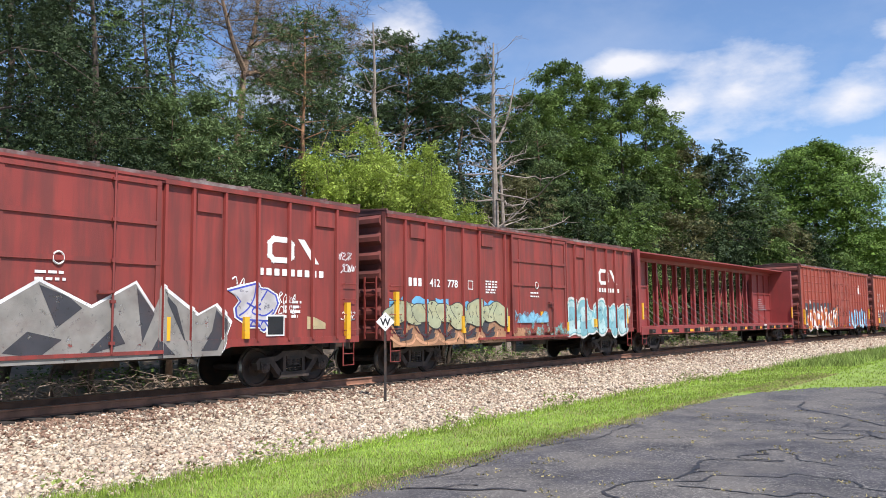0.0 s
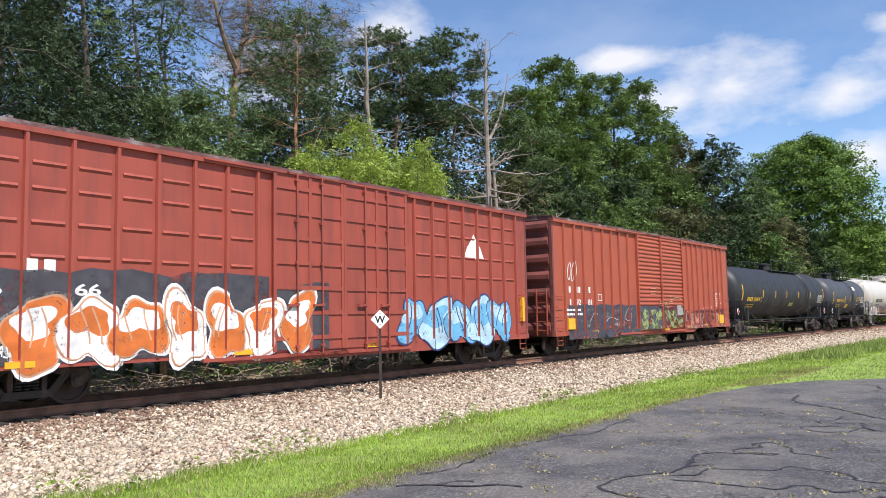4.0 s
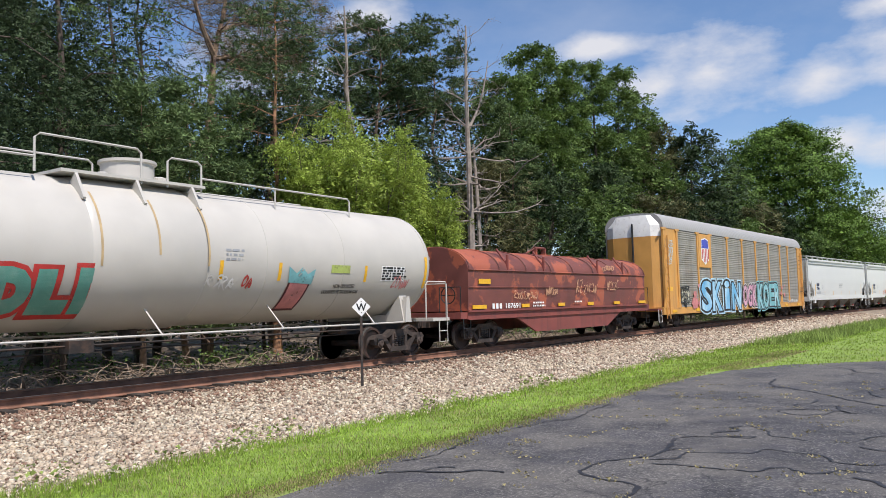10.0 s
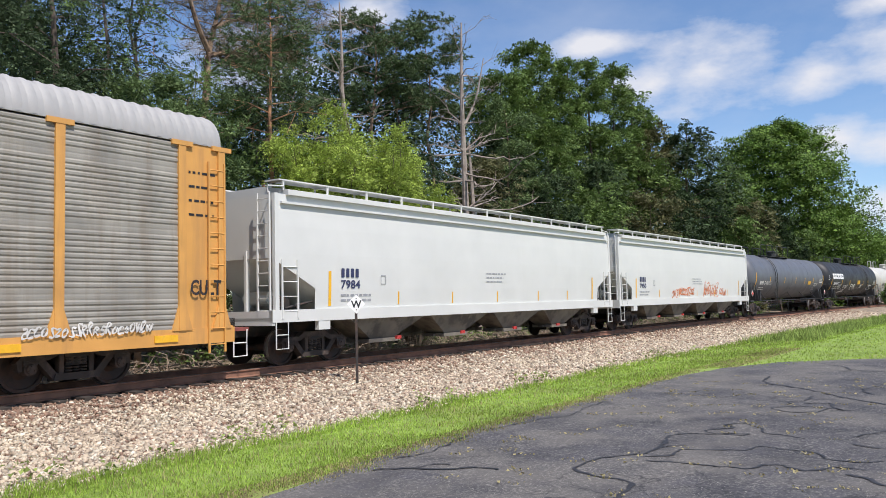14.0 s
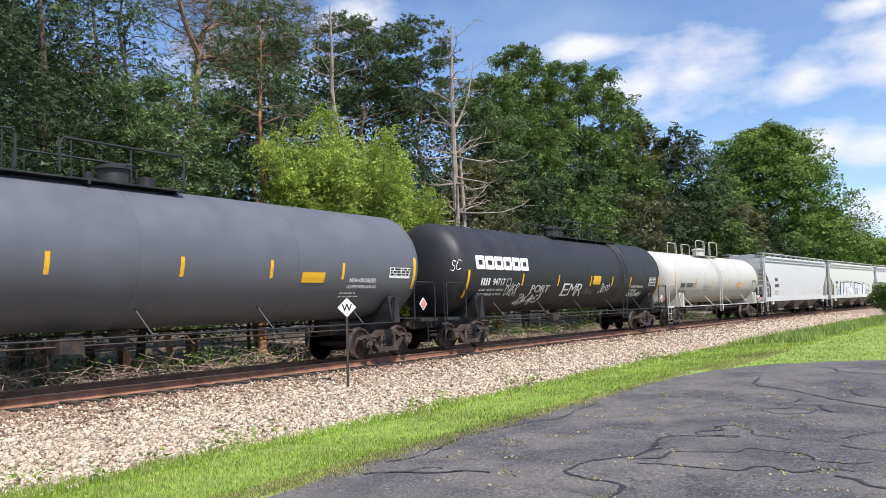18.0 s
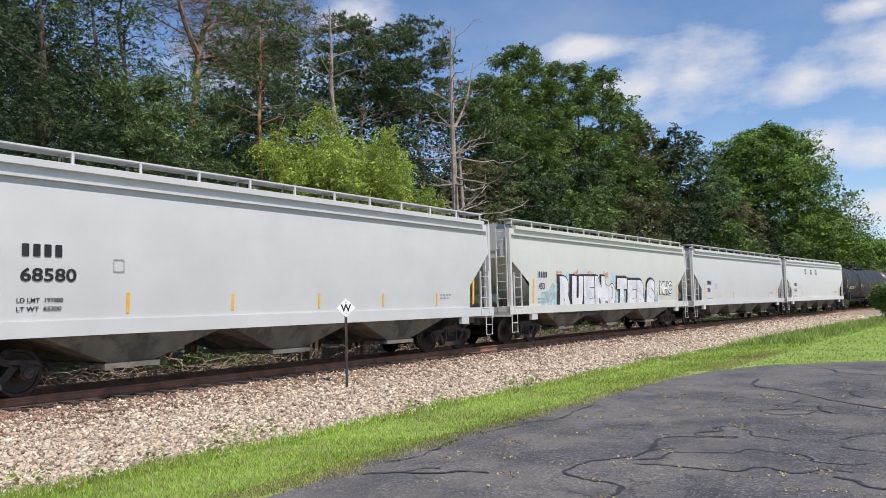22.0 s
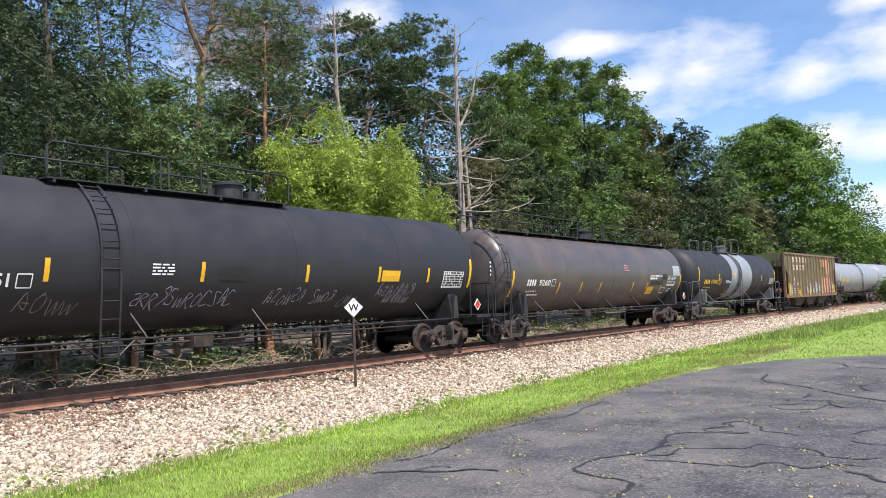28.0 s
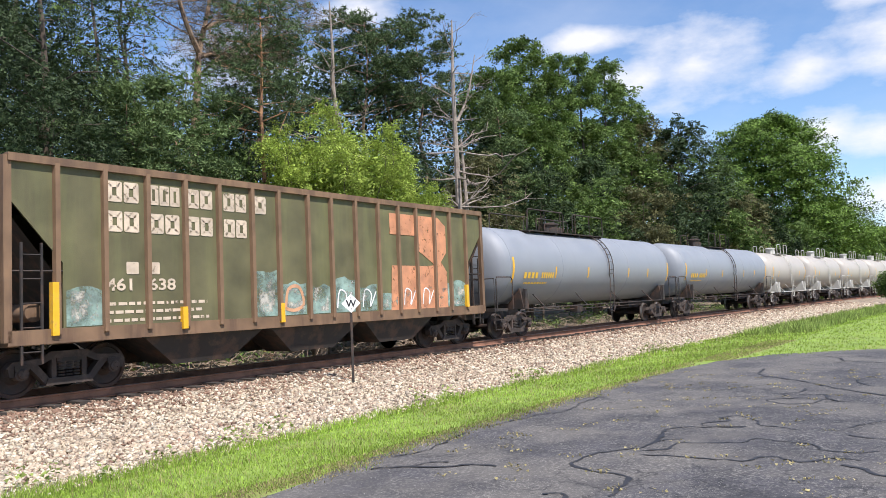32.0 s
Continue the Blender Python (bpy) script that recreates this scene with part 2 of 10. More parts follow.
RUST, GRIME = (0.16, 0.06, 0.03), (0.035, 0.03, 0.026)
M = {
    "steel": mat("dark_steel", (0.036, 0.030, 0.027), 0.7, 0.2, 0.3, 4, (0.09, 0.053, 0.037), 0.45, 2.5),
    "truck": mat("rusty_cast_steel", (0.048, 0.036, 0.030), 0.8, 0.1, 0.3, 5, (0.10, 0.07, 0.056), 0.4, 3.0),
    "wheel": mat("wheel_steel", (0.040, 0.029, 0.025), 0.7, 0.3, 0.25, 6, (0.07, 0.04, 0.03), 0.5, 3),
    "tread": mat("polished_tread", (0.35, 0.34, 0.33), 0.35, 0.9, 0.1, 8),
    "black": mat("black_iron", (0.015, 0.015, 0.016), 0.55, 0, 0.3, 4, (0.05, 0.045, 0.04), 0.3),
    "yellow": mat("yellow_reflector", (0.78, 0.42, 0.02), 0.45, 0, 0.12, 6, (0.4, 0.25, 0.08), 0.2, 6),
    "white": mat("white_paint", (0.78, 0.77, 0.74), 0.5, 0, 0.06, 4, (0.5, 0.46, 0.4), 0.15, 5),
    "ink": mat("black_paint", (0.015, 0.015, 0.017), 0.5, 0, 0.2, 5),
    "grey_ink": mat("grey_lettering", (0.3, 0.31, 0.32), 0.6, 0, 0.2, 9),
    "navy": mat("navy_lettering", (0.03, 0.035, 0.09), 0.5, 0, 0.2, 9),
    "gold": mat("yellow_lettering", (0.75, 0.45, 0.04), 0.5, 0, 0.15, 9),
    "red_brown": mat("boxcar_red", (0.27, 0.043, 0.034), 0.6, 0, 0.14, 1.2, (0.11, 0.036, 0.03), 0.7, 1.5, True, edge=0.18),
    # end walls: some grime, and the ends' shade put into the red
    "end_red": mat("grimy_shaded_end_red", (0.19, 0.052, 0.042), 0.7, 0, 0.2, 1.5, (0.075, 0.035, 0.03), 0.6, 1.2, edge=0.3),
    "red_roof": mat("weathered_roof", (0.13, 0.055, 0.05), 0.75, 0, 0.25, 1.6, (0.30, 0.26, 0.24), 0.35, 1.2),
    "beam_red": mat("centerbeam_red", (0.255, 0.043, 0.040), 0.55, 0, 0.14, 1.5, (0.15, 0.045, 0.04), 0.4, 1.2, True, edge=0.25),
    "box_red": mat("faded_red", (0.33, 0.066, 0.042), 0.62, 0, 0.1, 1.2, (0.15, 0.045, 0.033), 0.5, 1.5, True, edge=0.2),
    "orange_red": mat("orange_red", (0.37, 0.080, 0.042), 0.58, 0, 0.1, 1.2, (0.22, 0.06, 0.036), 0.3, 1.3, True, edge=0.3),
    "tank_black": mat("tank_black", (0.024, 0.024, 0.027), 0.58, 0, 0.12, 1.3, (0.046, 0.044, 0.043), 0.3, 0.7, True, 0.03, spec=0.4, edge=0.3),
    "tank_grey": mat("tank_dark_grey", (0.056, 0.058, 0.066), 0.55, 0, 0.1, 1.3, (0.07, 0.07, 0.075), 0.3, 0.7, True, 0.03, spec=0.4, edge=0.3),
    "tank_slate": mat("tank_slate_grey", (0.105, 0.11, 0.125), 0.5, 0, 0.08, 1.3, (0.085, 0.088, 0.097), 0.35, 0.7, True, 0.03, edge=0.3),
    "tank_light": mat("tank_light_grey", (0.235, 0.25, 0.275), 0.5, 0, 0.06, 1.3, (0.19, 0.19, 0.2), 0.3, 0.7, True, 0.03, edge=0.3),
    "tank_brown": mat("tank_sooty_brown", (0.076, 0.065, 0.064), 0.42, 0, 0.2, 1.3, (0.14, 0.096, 0.076), 0.55, 0.5, False, 0.04, edge=0.35),
    "tank_white": mat("tank_white", (0.50, 0.472, 0.42), 0.5, 0, 0.05, 1.3, (0.5, 0.44, 0.36), 0.25, 0.7, True, 0.03, edge=0.3),
    "tank_cream": mat("tank_cream", (0.475, 0.46, 0.415), 0.5, 0, 0.06, 1.3, (0.42, 0.36, 0.28), 0.3, 0.7, True, 0.03, edge=0.3),
    "tank_beige": mat("tank_beige", (0.40, 0.365, 0.32), 0.5, 0, 0.08, 1.3, (0.30, 0.24, 0.19), 0.4, 0.7, True, 0.03, edge=0.3),
    "hopper_white": mat("hopper_white", (0.60, 0.60, 0.565), 0.5, 0, 0.04, 1.0, (0.55, 0.53, 0.48), 0.25, 0.6, True, 0.03, edge=0.3),
    "hopper_grey": mat("hopper_grey", (0.53, 0.53, 0.515), 0.5, 0, 0.05, 1.0, (0.48, 0.48, 0.46), 0.25, 0.6, True, 0.03, edge=0.3),
    "hopper_cream": mat("hopper_cream", (0.55, 0.55, 0.50), 0.5, 0, 0.05, 1.0, (0.44, 0.43, 0.39), 0.25, 0.6, True, 0.03, edge=0.3),
    "coil": mat("coil_red", (0.165, 0.052, 0.040), 0.62, 0, 0.25, 1.5, (0.40, 0.105, 0.052), 0.35, 0.7, False, edge=0.035),
    "coil_sill": mat("coil_sill_red", (0.22, 0.058, 0.046), 0.65, 0, 0.2, 1.5, (0.1, 0.04, 0.035), 0.4, 0.9, True),
    "rack_yellow": mat("rack_yellow", (0.60, 0.30, 0.075), 0.55, 0, 0.1, 1.3, (0.33, 0.17, 0.07), 0.3, 1.1, True),
    "rack_grey": mat("galvanised_screen", (0.285, 0.265, 0.225), 0.55, 0.15, 0.18, 1.5, (0.20, 0.155, 0.11), 0.4, 0.9, True),
    "rack_roof": mat("galvanised_roof", (0.35, 0.34, 0.325), 0.6, 0.1, 0.1, 2, (0.36, 0.34, 0.32), 0.3, 1.5),
    "bn_green": mat("faded_green", (0.115, 0.105, 0.05), 0.65, 0, 0.3, 1.3, (0.22, 0.235, 0.085), 0.45, 0.55, True, edge=0.25),
    "bn_rib": mat("rusty_rib", (0.19, 0.115, 0.065), 0.7, 0, 0.25, 2.0, (0.08, 0.045, 0.03), 0.5, 1.2, True),
}


def chipped(m, share=0.3, scale=5.0, soft=0.05):
    """Lets the surface below show through a paint where it has flaked or was sprayed thinly."""
    t = m.node_tree
    n, link = t.nodes.new, t.links.new
    b, out = t.nodes["Principled BSDF"], t.nodes["Material Output"]
    co, flake, cut, clear, mix = n("ShaderNodeTexCoord"), n("ShaderNodeTexNoise"), n("ShaderNodeMapRange"), n("ShaderNodeBsdfTransparent"), n("ShaderNodeMixShader")
    flake.inputs["Scale"].default_value, flake.inputs["Detail"].default_value, flake.inputs["Roughness"].default_value = scale, 8, 0.72
    at = 0.34 + 0.3 * share
    cut.inputs["From Min"].default_value, cut.inputs["From Max"].default_value = at - soft, at + soft
    link(co.outputs["Object"], flake.inputs["Vector"])
    link(flake.outputs["Fac"], cut.inputs["Value"])
    link(cut.outputs["Result"], mix.inputs["Fac"])
    link(clear.outputs["BSDF"], mix.inputs[1])
    link(b.outputs["BSDF"], mix.inputs[2])
    link(mix.outputs["Shader"], out.inputs["Surface"])
    return m


def paint(name, color):
    """Spray paint or lettering of one colour, made once."""
    if name not in M:
        M[name] = chipped(mat(name, color, 0.55, 0, 0.2, 3, (color[0] * 0.5 + 0.06, color[1] * 0.5 + 0.03, color[2] * 0.5 + 0.025), 0.4, 2.2, edge=0.3), 0.12)
    return M[name]


def flaking(name, color, share, scale=2.2, soft=0.06):
    """A thin coat that has come off over a share of its field."""
    if name not in M:
        M[name] = chipped(mat(name, color, 0.6, 0, 0.3, 4, (color[0] * 0.4 + 0.03, color[1] * 0.4 + 0.02, color[2] * 0.4 + 0.02), 0.4, 1.6, edge=0.3), share, scale, soft)
    return M[name]

# ---- the line of the track ----
BEND_FROM, BEND = -0.466, 0.00117  # metres along the track, and 1 / radius
RADIUS = 1 / BEND


def on_track(s, off=0.0):
    """The place s metres along the track and off metres to the road's side, and the heading in radians."""
    turn = max(0.0, s - BEND_FROM) * BEND
    x = s if s < BEND_FROM else BEND_FROM + math.sin(turn) * RADIUS
    y = -(1 - math.cos(turn)) * RADIUS
    return x - off * math.sin(turn), y - off * math.cos(turn), -turn


def on_track_np(s, off):
    turn = np.maximum(0.0, s - BEND_FROM) * BEND
    x = np.where(s < BEND_FROM, s, BEND_FROM + np.sin(turn) * RADIUS)
    y = -(1 - np.cos(turn)) * RADIUS
    return x - off * np.sin(turn), y - off * np.cos(turn)


PROFILE = [(-400, 6.0), (-60, 1.5), (-30, 0.2), (-9, -0.45), (-4.6, -0.62), (-3.4, -0.6), (-1.9, -0.3), (-1.35, -0.2), (-0.7, -0.19), (0.7, -0.19), (0.86, -0.215), (1.35, -0.235),
           (1.9, -0.30), (3.0, -0.42), (5.0, -0.46), (6.6, -0.40), (7.4, -0.32), (9.4, -0.235), (10.5, -0.225), (40, -0.23), (400, 0.6)]


def ground_z(off):
    return np.interp(off, [p[0] for p in PROFILE], [p[1] for p in PROFILE])


def strip(name, s_rows, off_rows, lift, material, label, category, rough=0.0, seed=0):
    """A sheet that follows the track, with small unevenness."""
    S, O = np.meshgrid(np.array(s_rows), np.array(off_rows), indexing="ij")
    x, y = on_track_np(S, O)
    z = ground_z(O) + lift
    if rough:
        z = z + rough * np.random.default_rng(seed).normal(size=z.shape)
    n, m = S.shape
    v = np.stack([x, y, z], -1).reshape(-1, 3)
    f = [(i * m + j, (i + 1) * m + j, (i + 1) * m + j + 1, i * m + j + 1) for i in range(n - 1) for j in range(m - 1)]
    me = bpy.data.meshes.new(name)
    me.from_pydata(v.tolist(), [], f)
    me.materials.append(material)
    me.shade_smooth()
    ob = new(name, me)
    return tagged(ob, label, category, "", "structure")


def asphalt_mat():
    """Old sealed asphalt: dark sealer worn off in blotches down to pale chippings, and fine branching cracks."""
    m = mat("old_asphalt", (0.053, 0.051, 0.056), 0.85, 0, 0.4, 3.0, (0.115, 0.106, 0.097), 0.6, 0.7, bump=0.0, edge=0.16, spec=0.4)
    t = m.node_tree
    n, link = t.nodes.new, t.links.new
    b = t.nodes["Principled BSDF"]
    co = n("ShaderNodeTexCoord")
    base = b.inputs["Base Color"].links[0].from_socket

    def noise_at(scale, detail=4.0, rough=0.6):
        x = n("ShaderNodeTexNoise")
        x.inputs["Scale"].default_value, x.inputs["Detail"].default_value, x.inputs["Roughness"].default_value = scale, detail, rough
        link(co.outputs["Object"], x.inputs["Vector"])
        return x

    def ranged(src, a0, a1, b0, b1):
        r = n("ShaderNodeMapRange")
        for key, val in (("From Min", a0), ("From Max", a1), ("To Min", b0), ("To Max", b1)):
            r.inputs[key].default_value = val
        link(src, r.inputs["Value"])
        return r.outputs["Result"]

    def mixed(fac, a_, colour, kind="MIX"):
        x = n("ShaderNodeMix")
        x.data_type, x.blend_type = "RGBA", kind
        link(fac, x.inputs["Factor"])
        link(a_, x.inputs["A"])
        x.inputs["B"].default_value = (*colour, 1)
        return x.outputs["Result"]

    wear = ranged(noise_at(1.3, 8, 0.7).outputs["Fac"], 0.36, 0.60, 0.2, 1.0)
    chip = ranged(noise_at(34, 5, 0.75).outputs["Fac"], 0.50, 0.62, 0.0, 0.6)
    both = n("ShaderNodeMath")
    both.operation = "MULTIPLY"
    link(wear, both.inputs[0])
    link(chip, both.inputs[1])
    last = mixed(both.outputs[0], base, (0.34, 0.32, 0.28))
    last = mixed(ranged(noise_at(38, 3, 0.6).outputs["Fac"], 0.36, 0.30, 0.0, 0.7), last, (0.025, 0.025, 0.028))
    bend = noise_at(2.5, 5)
    shift = n("ShaderNodeMix")
    shift.data_type, shift.blend_type = "RGBA", "LINEAR_LIGHT"
    shift.inputs["Factor"].default_value = 0.35
    link(co.outputs["Object"], shift.inputs["A"])
    link(bend.outputs["Color"], shift.inputs["B"])
    cell = n("ShaderNodeTexVoronoi")
    cell.feature = "DISTANCE_TO_EDGE"
    cell.inputs["Scale"].default_value = 1.7
    link(shift.outputs["Result"], cell.inputs["Vector"])
    hair = ranged(cell.outputs["Distance"], 0.008, 0.026, 0.7, 0.0)
    gate = ranged(noise_at(0.5, 3).outputs["Fac"], 0.46, 0.56, 0.0, 1.0)
    cut = n("ShaderNodeMath")
    cut.operation = "MULTIPLY"
    link(hair, cut.inputs[0])
    link(gate, cut.inputs[1])
    last = mixed(cut.outputs[0], last, (0.02, 0.02, 0.021))
    link(last, b.inputs["Base Color"])
    relief = n("ShaderNodeBump")
    relief.inputs["Strength"].default_value, relief.inputs["Distance"].default_value = 0.35, 0.008
    link(noise_at(120, 3).outputs["Fac"], relief.inputs["Height"])
    link(relief.outputs["Normal"], b.inputs["Normal"])
    return m


M["soil"] = mat("leaf_litter", (0.24, 0.18, 0.125), 0.95, 0, 0.35, 1.5, (0.12, 0.10, 0.055), 0.4, 0.5, bump=0.8, bump_scale=9)
M["ballast"] = mat("ballast_bed", (0.28, 0.22, 0.155), 0.95, 0, 0.45, 18, (0.11, 0.085, 0.07), 0.35, 1.2, bump=1.0, bump_scale=22, punch=0.1)
M["stone"] = mat("ballast_stone", (0.485, 0.395, 0.285), 0.9, 0, 0.2, 9, (0.36, 0.23, 0.165), 0.5, 0.35, island=True, bump=0.3, bump_scale=60, edge=0.4)
M["pale_stone"] = mat("pale_ballast_stone", (0.56, 0.49, 0.375), 0.9, 0, 0.15, 9, island=True, bump=0.3, bump_scale=60)
M["dark_stone"] = mat("grey_ballast_stone", (0.27, 0.21, 0.155), 0.9, 0, 0.25, 9, island=True, bump=0.3, bump_scale=60)
M["rusty_stone"] = mat("rust_stained_stone", (0.23, 0.14, 0.095), 0.9, 0, 0.25, 9, (0.14, 0.08, 0.055), 0.45, 0.6, island=True, bump=0.3, bump_scale=60, edge=0.4)
M["turf"] = mat("turf", (0.21, 0.295, 0.053), 0.95, 0, 0.3, 3, (0.25, 0.25, 0.08), 0.3, 1.3, bump=0.6, bump_scale=25)
M["asphalt"] = asphalt_mat()
M["tar"] = mat("crack_filler", (0.028, 0.028, 0.032), 0.65, 0, 0.25, 3, (0.05, 0.048, 0.05), 0.35, 5, bump=0.2, bump_scale=30, edge=0.2)
M["rail"] = mat("rail_rust", (0.25, 0.122, 0.076), 0.85, 0.0, 0.25, 3, (0.15, 0.075, 0.048), 0.4, 2)
M["rail_head"] = mat("rail_head", (0.28, 0.24, 0.22), 0.4, 0.8, 0.15, 5)
M["tie"] = mat("creosoted_tie", (0.045, 0.035, 0.028), 0.9, 0, 0.35, 5, (0.1, 0.085, 0.07), 0.4, 2)

far_s = [-420, -250, -120, -60, -30, -10] + list(range(0, 120, 6)) + [130, 150, 180, 220, 270, 340, 450]
strip("ground", far_s, [-1400, -400, -200, -100, -60, -45, -30, -20, -14, -9, -6.5, -4.6, -3.4, -1.9, -1.35, 1.35, 3, 5, 7, 9, 10.5, 20, 40, 90, 200, 400],
      -0.05, M["soil"], "brown woodland soil with leaf litter and low growth", "ground", 0.0)
near_s = list(np.arange(-4, 60, 0.5)) + list(np.arange(60, 200, 4.0))
strip("ballast", near_s, list(np.arange(-2.0, 7.41, 0.25)), 0.0, M["ballast"], "pale pinkish crushed-stone ballast beside the rails", "ballast", 0.012, 1)
strip("verge", near_s, [7.0, 7.3, 7.6, 8.2, 8.8, 9.4, 10.2, 12, 16, 22, 30], 0.015, M["turf"], "bright green mown grass verge beside the track", "grass", 0.004, 2)


def asphalt():
    """The old car park: its edge runs along the verge and turns away at the far end."""
    edge = [(-6.0, -9.9), (2.0, -9.9), (5.0, -9.96), (6.3, -9.77), (7.4, -9.66), (9.3, -9.69), (11.9, -9.76), (14.2, -9.84), (16.6, -9.98),
            (18.5, -10.3), (20.4, -11.1), (21.5, -12.2), (22.4, -13.6), (23.4, -16.0), (24.0, -22.0), (24.0, -40.0), (-20.0, -40.0), (-20.0, -9.9)]
    pts = []
    for i, (x, y) in enumerate(edge):
        x2, y2 = edge[(i + 1) % len(edge)]
        k = max(1, int(math.hypot(x2 - x, y2 - y) / 0.22)) if i < 13 else 1
        for j in range(k):
            f = j / k
            w = 0.05 if i < 13 else 0
            px, py = x + (x2 - x) * f, y + (y2 - y) * f
            pts.append((px + w * noise.noise((px * 2.1, py * 2.1, 0)), py + 2 * w * noise.noise((px * 1.3, py * 1.3, 5))))
    g = Geo().slab(pts, "z", -0.30, -0.195)
    ob = new("car_park", g.mesh("car_park"))
    ob.data.materials.append(M["asphalt"])
    return tagged(ob, "old dark asphalt car park with tarred cracks", "asphalt", "", "structure")


car_park = asphalt()


def ribbon(points, width, z):
    """A wavering flat band along points on the asphalt."""
    rng = random.Random(len(points) * 7 + int(points[0][0] * 10))
    fine = []
    for (x, y), (x2, y2) in zip(points, points[1:]):
        k = max(1, int(math.hypot(x2 - x, y2 - y) / 0.06))
        fine += [(x + (x2 - x) * j / k, y + (y2 - y) * j / k) for j in range(k)]
    fine.append(points[-1])
    out = []
    for i, (x, y) in enumerate(fine):
        dx, dy = fine[min(i + 1, len(fine) - 1)][0] - fine[max(i - 1, 0)][0], fine[min(i + 1, len(fine) - 1)][1] - fine[max(i - 1, 0)][1]
        d = math.hypot(dx, dy) or 1
        w = width * (0.5 + 0.35 * rng.random() + 1.3 * abs(noise.noise((x * 2.3, y * 2.3, 3))) - 0.25) * (0.35 if i in (0, len(fine) - 1) else 1)
        sx, sy = (0.07 * noise.noise((x * 4, y * 4, h)) + 0.035 * noise.noise((x * 13, y * 13, h)) for h in (1, 9))
        out.append(((x + sx - dy / d * w, y + sy + dx / d * w, z), (x + sx + dy / d * w, y + sy - dx / d * w, z)))
    g = Geo()
    g.loft([[a, b] for a, b in out], closed=False)
    return g


def rails():
    """Two rails and the ties, laid along the bend."""
    section = [(-0.07, -0.18), (0.07, -0.18), (0.07, -0.165), (0.012, -0.145), (0.01, -0.045), (0.037, -0.035), (0.037, -0.004), (0.03, 0.0),
               (-0.03, 0.0), (-0.037, -0.004), (-0.037, -0.035), (-0.01, -0.045), (-0.012, -0.145), (-0.07, -0.165)]
    srow = list(np.arange(-60, 130, 2.0)) + list(np.arange(130, 330, 6.0))
    for off in (0.755, -0.755):
        g = Geo()
        rings = []
        for s in srow:
            ring = []
            for u, w in section:
                x, y, _ = on_track(s, off + u)
                ring.append((x, y, w))
            rings.append(ring)
        g.loft(rings)
        n = len(section)
        for k in range(len(rings) - 1):
            for i in (6, 7, 8):
                g.m[k * n + i] = 1
        ob = new("rail", g.mesh("rail"))
        ob.data.materials.append(M["rail"])
        ob.data.materials.append(M["rail_head"])
        tagged(ob, "rust-brown steel rail with a worn bright head", "rail", "rails", "structure")
    me = Geo().box(-0.11, 0.11, -1.3, 1.3, -0.34, -0.165).mesh("tie")
    me.materials.append(M["tie"])
    bed = thing("tie_row", "dark creosoted timber ties half buried in ballast", "railway ties", "", "structure")
    rng = random.Random(4)
    for k in range(170):
        x, y, h = on_track(-8 + k * 0.52)
        ob = new("tie", me)
        ob.parent = bed
        ob.matrix_basis = Matrix.Translation((x, y, rng.uniform(-0.012, 0.012))) @ Matrix.Rotation(h + rng.uniform(-0.01, 0.01), 4, "Z")


rails()

# ---- parts that all the cars share ----
CACHE = {}


def cached(key, make):
    if key not in CACHE:
        CACHE[key] = make()
    return CACHE[key]


def shared(name, key, make, material, parent, m=None, label=""):
    me = cached(key, make)
    if not me.materials:
        for k in material if isinstance(material, (list, tuple)) else [material]:
            me.materials.append(k)
    ob = new(name, me)
    ob.parent = parent
    if m is not None:
        ob.matrix_basis = m
    if label:
        ob["label"] = label
    return ob


WHEEL_R = 0.44


def wheelset_mesh():
    g = Geo()
    for s in (-1, 1):
        prof = [(0.685, 0.47), (0.715, 0.47), (0.725, WHEEL_R + 0.006), (0.815, WHEEL_R - 0.004), (0.82, 0.375), (0.785, 0.36), (0.765, 0.2), (0.80, 0.15),
                (0.82, 0.10), (0.69, 0.10), (0.70, 0.36), (0.685, 0.38)]
        o = len(g.m)
        g.lathe_y([(s * y, r) for y, r in prof] + [(s * 0.685, 0.47)], 28)
        for i in range(28):
            g.m[o + 2 * 28 + i] = 1
    g.lathe_y([(-1.02, 0.07), (-0.8, 0.085), (0.8, 0.085), (1.02, 0.07)], 12)
    return g.mesh("wheelset", 35)


